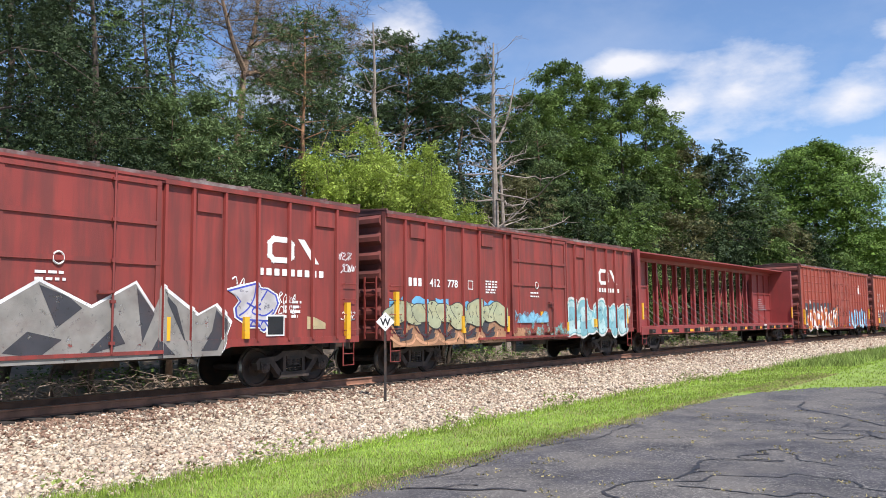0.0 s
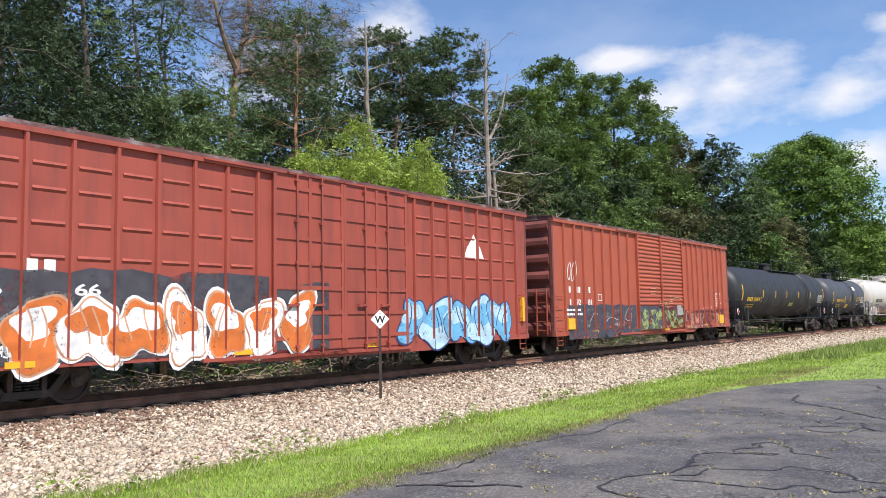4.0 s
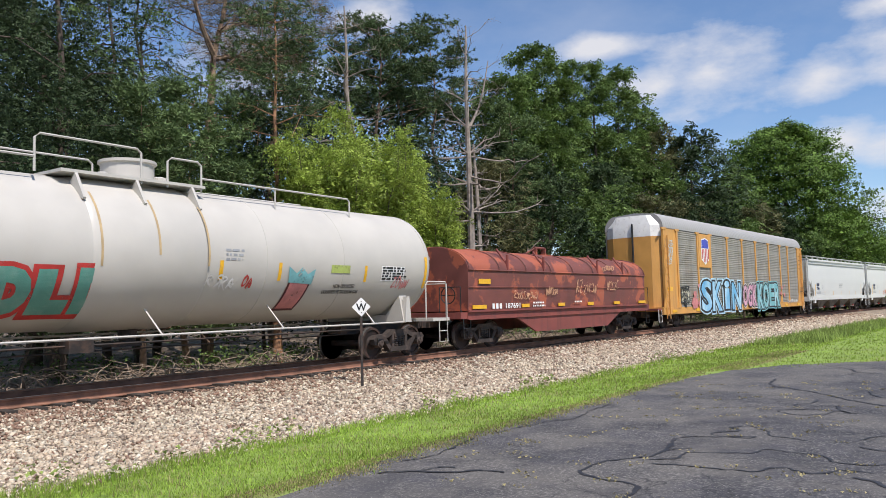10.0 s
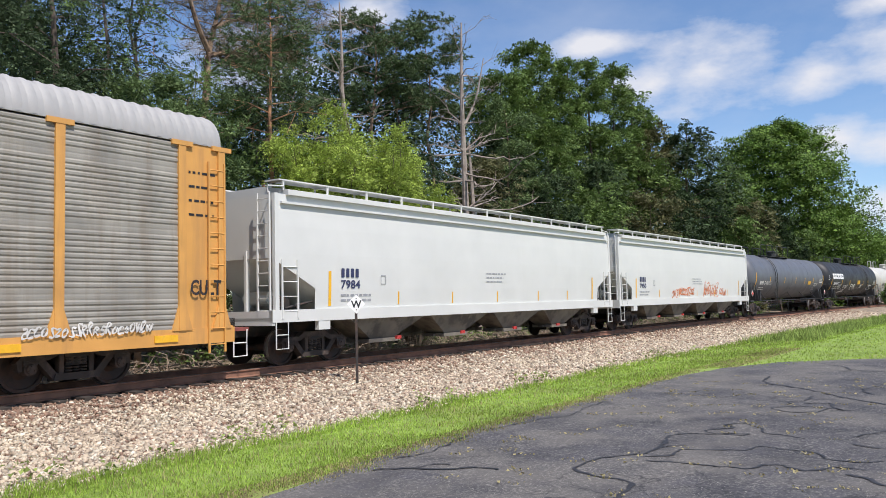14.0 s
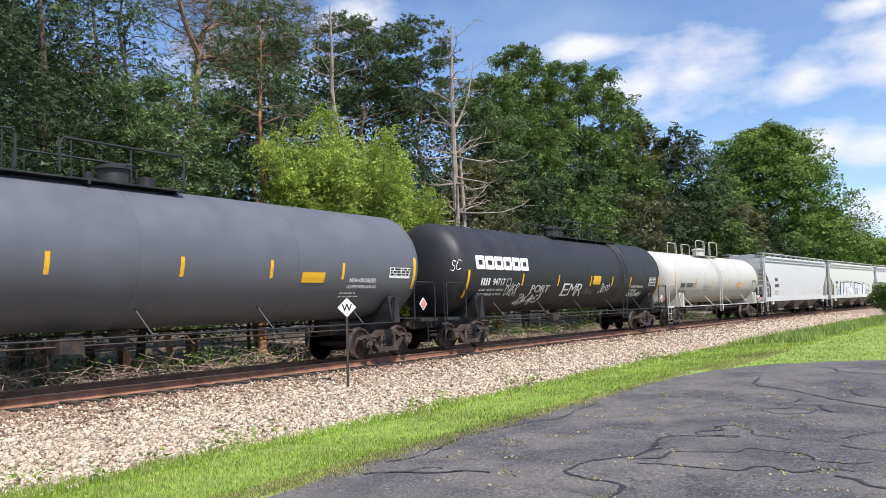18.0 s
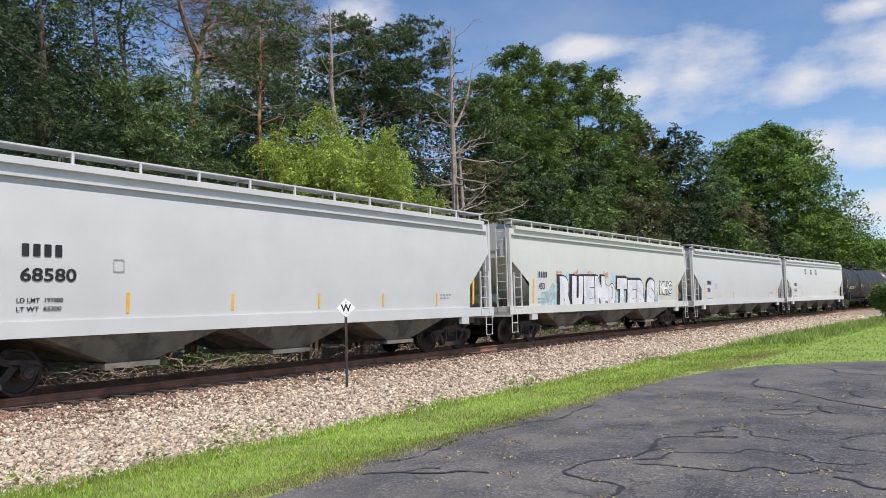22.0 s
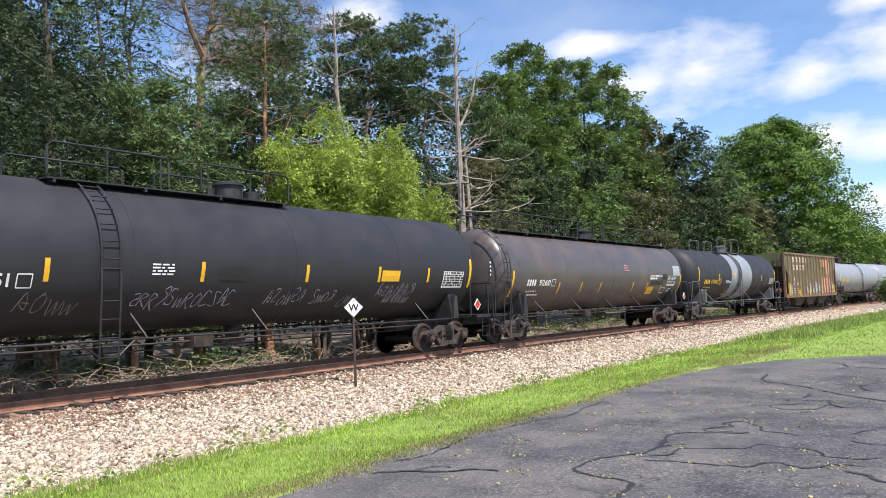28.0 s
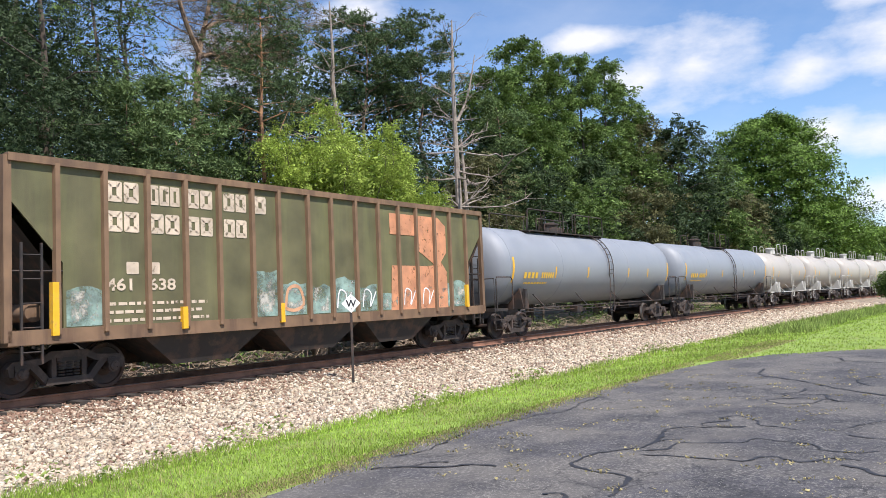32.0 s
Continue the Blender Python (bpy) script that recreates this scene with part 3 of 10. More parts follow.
def side_frame_mesh():
    """A cast side frame: a bow with two windows round the springs, and pedestal jaws over the axles."""
    g = Geo()
    top = [(-1.16, 0.60), (-1.05, 0.66), (-0.55, 0.68), (-0.35, 0.80), (0.35, 0.80), (0.55, 0.68), (1.05, 0.66), (1.16, 0.60)]
    low = [(1.16, 0.50), (0.98, 0.54), (0.72, 0.52), (0.44, 0.24), (-0.44, 0.24), (-0.72, 0.52), (-0.98, 0.54), (-1.16, 0.50)]
    for y0, y1 in ((-0.09, 0.09),):
        g.slab([(-1.16, 0.55), (-1.05, 0.66), (-0.55, 0.69), (-0.36, 0.80), (-0.30, 0.68), (-0.52, 0.58), (-1.0, 0.52)], "y", y0, y1)
        g.slab([(1.16, 0.55), (1.05, 0.66), (0.55, 0.69), (0.36, 0.80), (0.30, 0.68), (0.52, 0.58), (1.0, 0.52)][::-1], "y", y0, y1)
        g.slab([(-0.36, 0.80), (0.36, 0.80), (0.30, 0.68), (-0.30, 0.68)], "y", y0, y1)
        g.slab([(-0.80, 0.60), (-0.62, 0.60), (-0.36, 0.30), (-0.44, 0.20)], "y", y0, y1)
        g.slab([(0.80, 0.60), (0.62, 0.60), (0.36, 0.30), (0.44, 0.20)][::-1], "y", y0, y1)
        g.slab([(-0.46, 0.19), (0.46, 0.19), (0.42, 0.32), (-0.42, 0.32)], "y", y0 - 0.03, y1 + 0.03)
        g.slab([(-0.34, 0.30), (-0.25, 0.30), (-0.25, 0.70), (-0.34, 0.70)], "y", y0, y1)
        g.slab([(0.25, 0.30), (0.34, 0.30), (0.34, 0.70), (0.25, 0.70)], "y", y0, y1)
        for s in (-1, 1):
            g.slab([(s * 0.74, 0.58), (s * 1.13, 0.58), (s * 1.10, 0.40), (s * 1.02, 0.40), (s * 1.02, 0.52), (s * 0.76, 0.52)], "y", y0, y1)
    return g.mesh("side_frame")


def spring_mesh():
    g = Geo()
    for x in (-0.15, 0.0, 0.15):
        for y in (-0.05, 0.07):
            for k in range(5):
                z = 0.34 + k * 0.055
                g.lathe_z([(z, 0.06), (z + 0.012, 0.07), (z + 0.026, 0.07), (z + 0.036, 0.06)], 10, x, y)
    g.box(-0.24, 0.24, -0.1, 0.1, 0.61, 0.68)
    return g.mesh("springs")


def bearing_mesh():
    g = Geo()
    g.lathe_y([(-0.13, 0.05), (-0.125, 0.085), (-0.09, 0.10), (-0.085, 0.125), (0.10, 0.125)], 14)
    g.box(-0.13, 0.13, -0.08, 0.1, 0.06, 0.15)
    for k in range(3):
        q = math.tau * k / 3
        g.lathe_y([(-0.15, 0.018), (-0.12, 0.018)], 6, 0.055 * math.sin(q), 0.055 * math.cos(q))
    return g.mesh("bearing", 35)


def truck(car, x, wheel=WHEEL_R):
    bolster = shared("truck", "bolster", lambda: Geo().box(-0.2, 0.2, -1.08, 1.08, 0.46, 0.66).box(-0.28, 0.28, -0.4, 0.4, 0.62, 0.78)
                     .box(-0.78, -0.62, -0.75, 0.75, 0.36, 0.48).box(0.62, 0.78, -0.75, 0.75, 0.36, 0.48).mesh("truck"), M["truck"], car, pose(x, 0, 0))
    for y in (-1.0, 1.0):
        shared("side_frame", "side_frame", side_frame_mesh, M["truck"], bolster, pose(0, y, 0))
        shared("spring_nest", "springs", spring_mesh, M["steel"], bolster, pose(0, y, 0))
        for dx in (-0.89, 0.89):
            shared("bearing", "bearing", bearing_mesh, M["truck"], bolster, pose(dx, y * 1.04, 0.44, 0, 0, 0 if y < 0 else 180))
    for dx in (-0.89, 0.89):
        ob = shared("wheelset", "wheelset", wheelset_mesh, [M["wheel"], M["tread"]], bolster, pose(dx, 0, WHEEL_R))
        WHEELS.append((ob, dx))
    return bolster


WHEELS = []


def coupler(car, x, way):
    """A knuckle coupler and its draft box at the car's end."""
    g = Geo()
    g.box(min(x, x - way * 0.9), max(x, x - way * 0.9), -0.2, 0.2, 0.74, 1.04)
    g.box(min(x, x + way * 0.42), max(x, x + way * 0.42), -0.07, 0.07, 0.80, 0.96)
    g.slab([(x + way * 0.36, -0.12), (x + way * 0.36, 0.16), (x + way * 0.52, 0.18), (x + way * 0.62, 0.10), (x + way * 0.55, 0.04), (x + way * 0.46, 0.02), (x + way * 0.60, -0.10)],
           "z", 0.74, 1.02)
    part("coupler", g, M["steel"], car)
    h = Geo().tube([(x, 0.25, 0.80), (x + way * 0.18, 0.27, 0.55), (x + way * 0.42, 0.2, 0.42), (x + way * 0.55, 0.15, 0.5)], 0.028)
    part("air_hose", h, M["black"], car)


def ladder(car, x, y, z0, z1, width, rungs, material, along="x", r=0.013, name="ladder"):
    """Stiles and rungs, standing off from the surface behind."""
    g = Geo()
    for s in (-width / 2, width / 2):
        p = (x + s, y) if along == "x" else (x, y + s)
        g.box(p[0] - 0.02, p[0] + 0.02, p[1] - 0.02, p[1] + 0.02, z0, z1)
    for k in range(rungs):
        z = z0 + (z1 - z0) * (k + 0.5) / rungs
        a, b = ((x - width / 2, y, z), (x + width / 2, y, z)) if along == "x" else ((x, y - width / 2, z), (x, y + width / 2, z))
        g.tube([a, b], r, 5)
    return part(name, g, material, car)


def step(car, x, y, material, z0=0.42, z1=0.95, width=0.38):
    g = Geo()
    g.tube([(x - width / 2, y, z1), (x - width / 2, y, z0), (x + width / 2, y, z0), (x + width / 2, y, z1)], 0.018, 5)
    g.tube([(x - width / 2, y, (z0 + z1) / 2), (x + width / 2, y, (z0 + z1) / 2)], 0.014, 5)
    return part("sill_step", g, material, car)


def grab(car, pts, material, r=0.014, name="grab_iron"):
    return part(name, Geo().tube(pts, r, 5), material, car)


def brake_wheel(car, x, y, z, material):
    g = Geo()
    ring = [(x, y + 0.27 * math.sin(q), z + 0.27 * math.cos(q)) for q in (math.tau * k / 16 for k in range(17))]
    g.tube(ring, 0.02, 5)
    for k in range(4):
        q = math.tau * k / 4
        g.tube([(x, y, z), (x, y + 0.27 * math.sin(q), z + 0.27 * math.cos(q))], 0.014, 4)
    return part("brake_wheel", g, material, car)


# ---- writing and paint on a side ----


def flat_text(text, size, bold=0.0):
    def make():
        cu = bpy.data.curves.new("lettering", "FONT")
        cu.body, cu.size, cu.offset, cu.resolution_u = text, size, bold, 3
        ob = bpy.data.objects.new("lettering", cu)
        scene.collection.objects.link(ob)
        bpy.context.view_layer.update()
        me = bpy.data.meshes.new_from_object(ob.evaluated_get(bpy.context.evaluated_depsgraph_get()))
        bpy.data.objects.remove(ob)
        v = [tuple(p.co) for p in me.vertices]
        f = [tuple(p.vertices) for p in me.polygons]
        bpy.data.meshes.remove(me)
        return v, f
    return cached(("text", text, size, bold), make)


def bar(car, x, z, w, h, material, surf, lift=0.007, name="reflector", label=""):
    n = max(1, int(h / 0.12))
    g = Geo()
    for k in range(n):
        a, b = z + h * k / n, z + h * (k + 1) / n
        g.add([(x, surf(a) - lift, a), (x + w, surf(a) - lift, a), (x + w, surf(b) - lift, b), (x, surf(b) - lift, b)], [(0, 1, 2, 3)])
    return part(name, g, material, car, label)


def small_print(car, x, z, w, lines, material, surf, h=0.05, gap=0.09, seed=1, lift=0.007, name="data_stencil"):
    """Rows of short bars, for stencilling that is too small to read."""
    rng = random.Random(seed)
    g = Geo()
    for k in range(lines):
        at, zz = 0.0, z - k * gap
        stop = w * rng.uniform(0.6, 1.0)
        while at < stop:
            b = rng.uniform(0.05, 0.2) * max(1, h / 0.06)
            b = min(b, stop - at)
            g.add([(x + at, surf(zz) - lift, zz), (x + at + b, surf(zz) - lift, zz), (x + at + b, surf(zz + h) - lift, zz + h), (x + at, surf(zz + h) - lift, zz + h)], [(0, 1, 2, 3)])
            at += b + rng.uniform(0.03, 0.06)
    ob = part(name, g, material, car)
    ob["kind"] = "stuff"
    return ob


def on_side(points, faces, surf, lift):
    """Lays flat outlines (x, z) on the car's side; on a round side they are cut into narrow level strips."""
    zs = [p[1] for p in points]
    lo, hi = min(zs), max(zs)
    if abs(surf((lo + hi) / 2) - (surf(lo) + surf(hi)) / 2) < 0.004:
        return [(x, surf(z) - lift, z) for x, z in points], faces
    b = bmesh.new()
    vs = [b.verts.new((x, 0, z)) for x, z in points]
    for f in faces:
        try:
            b.faces.new([vs[i] for i in f])
        except ValueError:
            pass
    for z in np.arange(lo + 0.07, hi, 0.07):
        bmesh.ops.bisect_plane(b, geom=b.verts[:] + b.edges[:] + b.faces[:], plane_co=(0, 0, z), plane_no=(0, 0, 1))
    b.verts.index_update()
    out = [(v.co.x, surf(v.co.z) - lift, v.co.z) for v in b.verts], [tuple(v.index for v in f.verts) for f in b.faces]
    b.free()
    return out


def big_letters(car, text, x0, x1, z0, z1, fill, outline, halo, surf, seed=0, base=0.02, fat=0.035, rim=0.05):
    """Sprayed block letters, each fitted into its own cell: a halo, an outline and a fill."""
    rng = random.Random(seed)
    w = (x1 - x0) / len(text)
    mats = [halo, outline, fill]
    g = Geo()
    for k, ch in enumerate(text):
        v, f = flat_text(ch, 1.0, fat)
        xa, xb, za, zb = min(p[0] for p in v), max(p[0] for p in v), min(p[1] for p in v), max(p[1] for p in v)
        cx, cz = x0 + w * (k + 0.5) + rng.uniform(-0.03, 0.03) * w, (z0 + z1) / 2 + rng.uniform(-0.03, 0.03) * (z1 - z0)
        hw, hh = w * 0.47 * (0.55 if ch in "iI" else 1), (z1 - z0) / 2 * rng.uniform(0.93, 1.04)
        lean = rng.uniform(-0.05, 0.1)
        for level, grow in enumerate((rim * 1.7, rim, 0.0)):
            if mats[level] is None:
                continue
            tv, tf = (v, f) if grow == 0 else flat_text(ch, 1.0, fat + grow)
            pts = []
            for p in tv:
                u, t = (p[0] - xa) / (xb - xa) * 2 - 1, (p[1] - za) / (zb - za) * 2 - 1
                pts.append((cx + u * hw + lean * t * hh, cz + t * hh))
            g.k = level
            g.add(*on_side(pts, tf, surf, base + 0.003 * level))
    me = bpy.data.meshes.new("graffiti")
    me.from_pydata(g.v, [], g.f)
    me.polygons.foreach_set("material_index", g.m)
    ob = part("graffiti", me, [m or fill for m in mats], car, "sprayed block letters with a dark outline")
    ob["kind"] = "stuff"
    return ob


def ink_line(car, points, material, surf, r=0.02, lift=0.014):
    """One sprayed line through points of (x, z), smoothly bent."""
    pts = [Vector((x, z)) for x, z in points]
    fine = []
    for i in range(len(pts) - 1):
        a, b = pts[i], pts[i + 1]
        o, e = pts[max(0, i - 1)], pts[min(len(pts) - 1, i + 2)]
        for k in range(5):
            u = k / 5
            fine.append(0.5 * ((2 * a) + (b - o) * u + (2 * o - 5 * a + 4 * b - e) * u * u + (3 * a - o - 3 * b + e) * u ** 3))
    fine.append(pts[-1])
    edge = []
    for i, p in enumerate(fine):
        d = fine[min(len(fine) - 1, i + 1)] - fine[max(0, i - 1)]
        d = d.normalized() * r if d.length else Vector((r, 0))
        edge.append([(p.x - d.y, surf(p.y + d.x) - lift, p.y + d.x), (p.x + d.y, surf(p.y - d.x) - lift, p.y - d.x)])
    me = bpy.data.meshes.new("sprayed_tag")
    g = Geo().loft(edge, closed=False)
    me.from_pydata(g.v, [], g.f)
    return part("sprayed_tag", me, material, car)


def drape(car, zones, sill):
    """Lays the sprayed paint of a car's side over what stands proud of it: zones of (from, to, depth) along the car, and the sill below a height."""
    for ob in car.children:
        if ob.name.split(".")[0] not in ("graffiti", "sprayed_field", "sprayed_tag"):
            continue
        b = bmesh.new()
        b.from_mesh(ob.data)
        xs = [v.co.x for v in b.verts]
        lo, hi = min(xs), max(xs)
        cuts = [x for z in zones for x in z[:2] if lo < x < hi]
        for x in cuts:
            bmesh.ops.bisect_plane(b, geom=b.verts[:] + b.edges[:] + b.faces[:], plane_co=(x, 0, 0), plane_no=(1, 0, 0))
        bmesh.ops.bisect_plane(b, geom=b.verts[:] + b.edges[:] + b.faces[:], plane_co=(0, 0, sill), plane_no=(0, 0, 1))
        bmesh.ops.split_edges(b, edges=[e for e in b.edges if all(any(abs(v.co.x - x) < 1e-4 for x in cuts) for v in e.verts) or all(abs(v.co.z - sill) < 1e-4 for v in e.verts)])
        moved = {}
        for f in b.faces:
            m = f.calc_center_median()
            d = max([z[2] for z in zones if z[0] <= m.x <= z[1]] + [0.054 if m.z < sill else 0.0])
            for v in f.verts:
                moved[v] = d
        for v, d in moved.items():
            v.co.y -= d
        b.to_mesh(ob.data)
        b.free()


def throwup(car, x0, x1, z0, z1, count, fills, outline, surf, seed=0, base=0.012, rim=0.045, halo=None, label="", slim=0.62):
    """Fat rounded sprayed forms that crowd one another, each with a fill, an edge, cut-in strokes and a shine."""
    rng = random.Random(seed)
    g = Geo()
    mats = [outline] + list(fills) + ([halo] if halo else [])
    w, h = (x1 - x0) / count, z1 - z0
    k0 = 0

    def lay(pts, k, lift):
        g.k = k
        cx, cz = sum(p[0] for p in pts) / len(pts), sum(p[1] for p in pts) / len(pts)
        v = [(cx, surf(cz) - lift, cz)] + [(x, surf(z) - lift, z) for x, z in pts]
        g.add(v, [(0, 1 + i, 1 + (i + 1) % len(pts)) for i in range(len(pts))])

    def stroke(pts, t, k, lift):
        g.k = k
        edge = []
        for i, (x, z) in enumerate(pts):
            (a, b), (c, d) = pts[max(0, i - 1)], pts[min(len(pts) - 1, i + 1)]
            m = math.hypot(c - a, d - b) or 1
            nx, nz = -(d - b) / m * t, (c - a) / m * t
            edge.append([(x + nx, surf(z + nz) - lift, z + nz), (x - nx, surf(z - nz) - lift, z - nz)])
        g.loft(edge, closed=False)

    forms = []
    for k in range(count):
        cx, cz = x0 + w * (k + 0.5), (z0 + z1) / 2 + rng.uniform(-0.05, 0.05) * h
        rx, rz = w * slim * rng.uniform(0.85, 1.1), h * 0.5 * rng.uniform(0.88, 1.04)
        ph, lean = rng.uniform(0, 6.28), rng.uniform(-0.12, 0.15)
        pts = []
        for i in range(36):
            q = math.tau * i / 36
            c, d = math.cos(q), math.sin(q)
            m = 1.0 / (abs(c) ** 3 + abs(d) ** 3) ** (1 / 3) * (0.95 + 0.15 * math.sin(2 * q + ph) + 0.16 * math.sin(3 * q + 2 * ph) + 0.09 * math.sin(5 * q + 3 * ph))
            pts.append((rx * c * m, rz * d * m))
        forms.append((cx, cz, rx, rz, lean, pts))
    for level in ([2] if halo else []) + [0]:
        for k, (cx, cz, rx, rz, lean, pts) in enumerate(forms):
            grow = rim * (2.4 if level == 2 else 1)
            lay([(cx + x * (1 + grow / rx) + lean * z, cz + z * (1 + grow / rz)) for x, z in pts], len(mats) - 1 if level == 2 else 0, base + 0.002 * (level == 0) + 0.0003 * k)
    for k, (cx, cz, rx, rz, lean, pts) in enumerate(forms):
        up = base + 0.006 + 0.0022 * k
        if k:
            lay([(cx + x * (1 + rim * 0.6 / rx) + lean * z, cz + z * (1 + rim * 0.6 / rz)) for x, z in pts], 0, up)
        lay([(cx + x + lean * z, cz + z) for x, z in pts], 1 + k % len(fills), up + 0.0007)
        if len(fills) > 1:
            lay([(cx + x * 0.72 + lean * z - 0.04 * rx, cz + z * 0.45 + 0.32 * rz) for x, z in pts], 1 + (k + 1) % len(fills), up + 0.001)
        for _ in range(2):
            a = rng.uniform(-0.5, 0.5)
            line = [(cx + rx * (a + 0.35 * math.sin(2.6 * u + k)) + lean * rz * (2 * u - 1), cz + rz * (0.75 * (2 * u - 1))) for u in (i / 8 for i in range(2, 9))]
            stroke(line, rim * 0.42, 0, up + 0.0014)
    me = bpy.data.meshes.new("graffiti")
    me.from_pydata(g.v, [], g.f)
    me.polygons.foreach_set("material_index", g.m)
    ob = part("graffiti", me, mats, car, label)
    ob["kind"] = "stuff"
    return ob


TRAIN = []


def start_car(name, label, category, front, rear):
    """A car whose body reaches from front to rear, metres along the track at 16 s."""
    car = thing(name, label, category, "cars of the freight train")
    TRAIN.append((car, (front + rear) / 2))
    return car, (rear - front) / 2

# ---- kinds of freight car ----
FLAT = {}


def flat(y):
    return lambda z: -y


def round_side(r, zc):
    return lambda z: -math.sqrt(max(0.0, r * r - (z - zc) ** 2))


def end_panel(car, x, way, half, z0, z1, material, ribs=7):
    """A car's end wall with deep horizontal corrugations between corner posts."""
    g = Geo().box(min(x, x - way * 0.04), max(x, x - way * 0.04), -half, half, z0, z1)
    for k in range(ribs):
        z = z0 + (z1 - z0) * (k + 0.5) / ribs
        h = (z1 - z0) / ribs * 0.34
        g.slab([(x, z - h), (x + way * 0.09, z - h * 0.35), (x + way * 0.09, z + h * 0.35), (x, z + h)][::1 if way > 0 else -1], "y", -half + 0.14, half - 0.14)
    part("end_wall", g, material, car)
    for y in (-half + 0.05, half - 0.05):
        part("corner_post", Geo().box(min(x - way * 0.06, x + way * 0.03), max(x - way * 0.06, x + way * 0.03), y - 0.06, y + 0.06, z0, z1), material, car)


def boxcar(label, front, rear, eave, red, rib_x, doors, sill=0.96, roof=None, rungs=True, end_step=True):
    """A boxcar: walls with outside ribs, roof, ends, sills, ladders, running gear."""
    car, L = start_car("boxcar", label, "boxcar", front, rear)
    W = 1.50
    d0, d1 = min(d[0] for d in doors), max(d[1] for d in doors)
    part("side_wall", Geo().box(-L, L, -W, -W + 0.05, sill + 0.12, eave), red, car)
    part("side_wall", Geo().box(-L, L, W - 0.05, W, sill + 0.12, eave), red, car)
    part("floor", Geo().box(-L + 0.05, L - 0.05, -W + 0.06, W - 0.06, sill + 0.1, sill + 0.22), M["steel"], car)
    r = Geo()
    ridge = 0.14
    out = [(-W - 0.07, eave - 0.05), (-W - 0.07, eave + 0.03), (0, eave + ridge), (W + 0.07, eave + 0.03), (W + 0.07, eave - 0.05)]
    r.slab(out, "x", -L - 0.02, L + 0.02)
    n = int(2 * L / 1.1)
    for k in range(n + 1):
        x = -L + 2 * L * k / n
        r.slab([(-W - 0.06, eave + 0.035), (-W - 0.06, eave + 0.075), (0, eave + ridge + 0.05), (W + 0.06, eave + 0.075), (W + 0.06, eave + 0.035), (0, eave + ridge)], "x", x - 0.04, x + 0.04)
    part("roof", r, roof or M["red_roof"], car)
    rail_g = Geo().box(-L - 0.01, L + 0.01, -W - 0.085, -W, eave - 0.15, eave - 0.055)
    part("eave_rail", rail_g, red, car)
    s = Geo()
    b0, b1 = d0 - 1.2, d1 + 1.2
    s.slab([(-L, sill + 0.16), (L, sill + 0.16), (L, sill), (b1 + 0.6, sill), (b1, sill - 0.16), (b0, sill - 0.16), (b0 - 0.6, sill), (-L, sill)], "y", -W - 0.05, -W + 0.03)
    part("side_sill", s, red, car)
    for x in rib_x:
        shared("rib", ("rib", round(eave, 2), sill, red.name), lambda: Geo().slab([(-0.045, -0.01), (-0.03, -0.075), (0.03, -0.075), (0.045, -0.01)], "z", sill + 0.1, eave - 0.1).mesh("rib"), red, car, pose(x, -W, 0))
    for x, way in ((-L, -1), (L, 1)):
        end_panel(car, x, way, W, sill, eave + 0.02, M["end_red"])
        coupler(car, x + way * 0.05, way)
        step(car, x - way * 0.35, -W - 0.02, red, 0.40, sill)
        for z in np.arange(sill + 0.3, sill + 1.6, 0.38):
            grab(car, [(x - way * 0.12, -W - 0.02, z), (x - way * 0.12, -W - 0.08, z), (x - way * 0.55, -W - 0.08, z), (x - way * 0.55, -W - 0.02, z)], red, 0.012)
        if rungs:
            ladder(car, x + way * 0.14, -W + 0.42, sill + 0.05, sill + 1.7, 0.42, 5, red, "y")
    brake_wheel(car, -L - 0.25, 0.55, sill + 1.5, M["steel"])
    part("centre_sill", Geo().box(-L, L, -0.22, 0.22, 0.74, sill + 0.1), M["steel"], car)
    part("brake_gear", Geo().tube([(-3.2, -0.9, 0.78), (3.2, -0.9, 0.74)], 0.025).box(0.6, 1.5, -0.95, -0.55, 0.62, 0.95).lathe_x([(-1.9, 0.02), (-1.88, 0.17), (-1.1, 0.17), (-1.08, 0.02)], 12, -0.7, 0.8), M["steel"], car)
    truck(car, -L + 1.75)
    truck(car, L - 1.75)
    for d in doors:
        plug_door(car, red, W, sill, eave, *d)
    return car, L, flat(W)


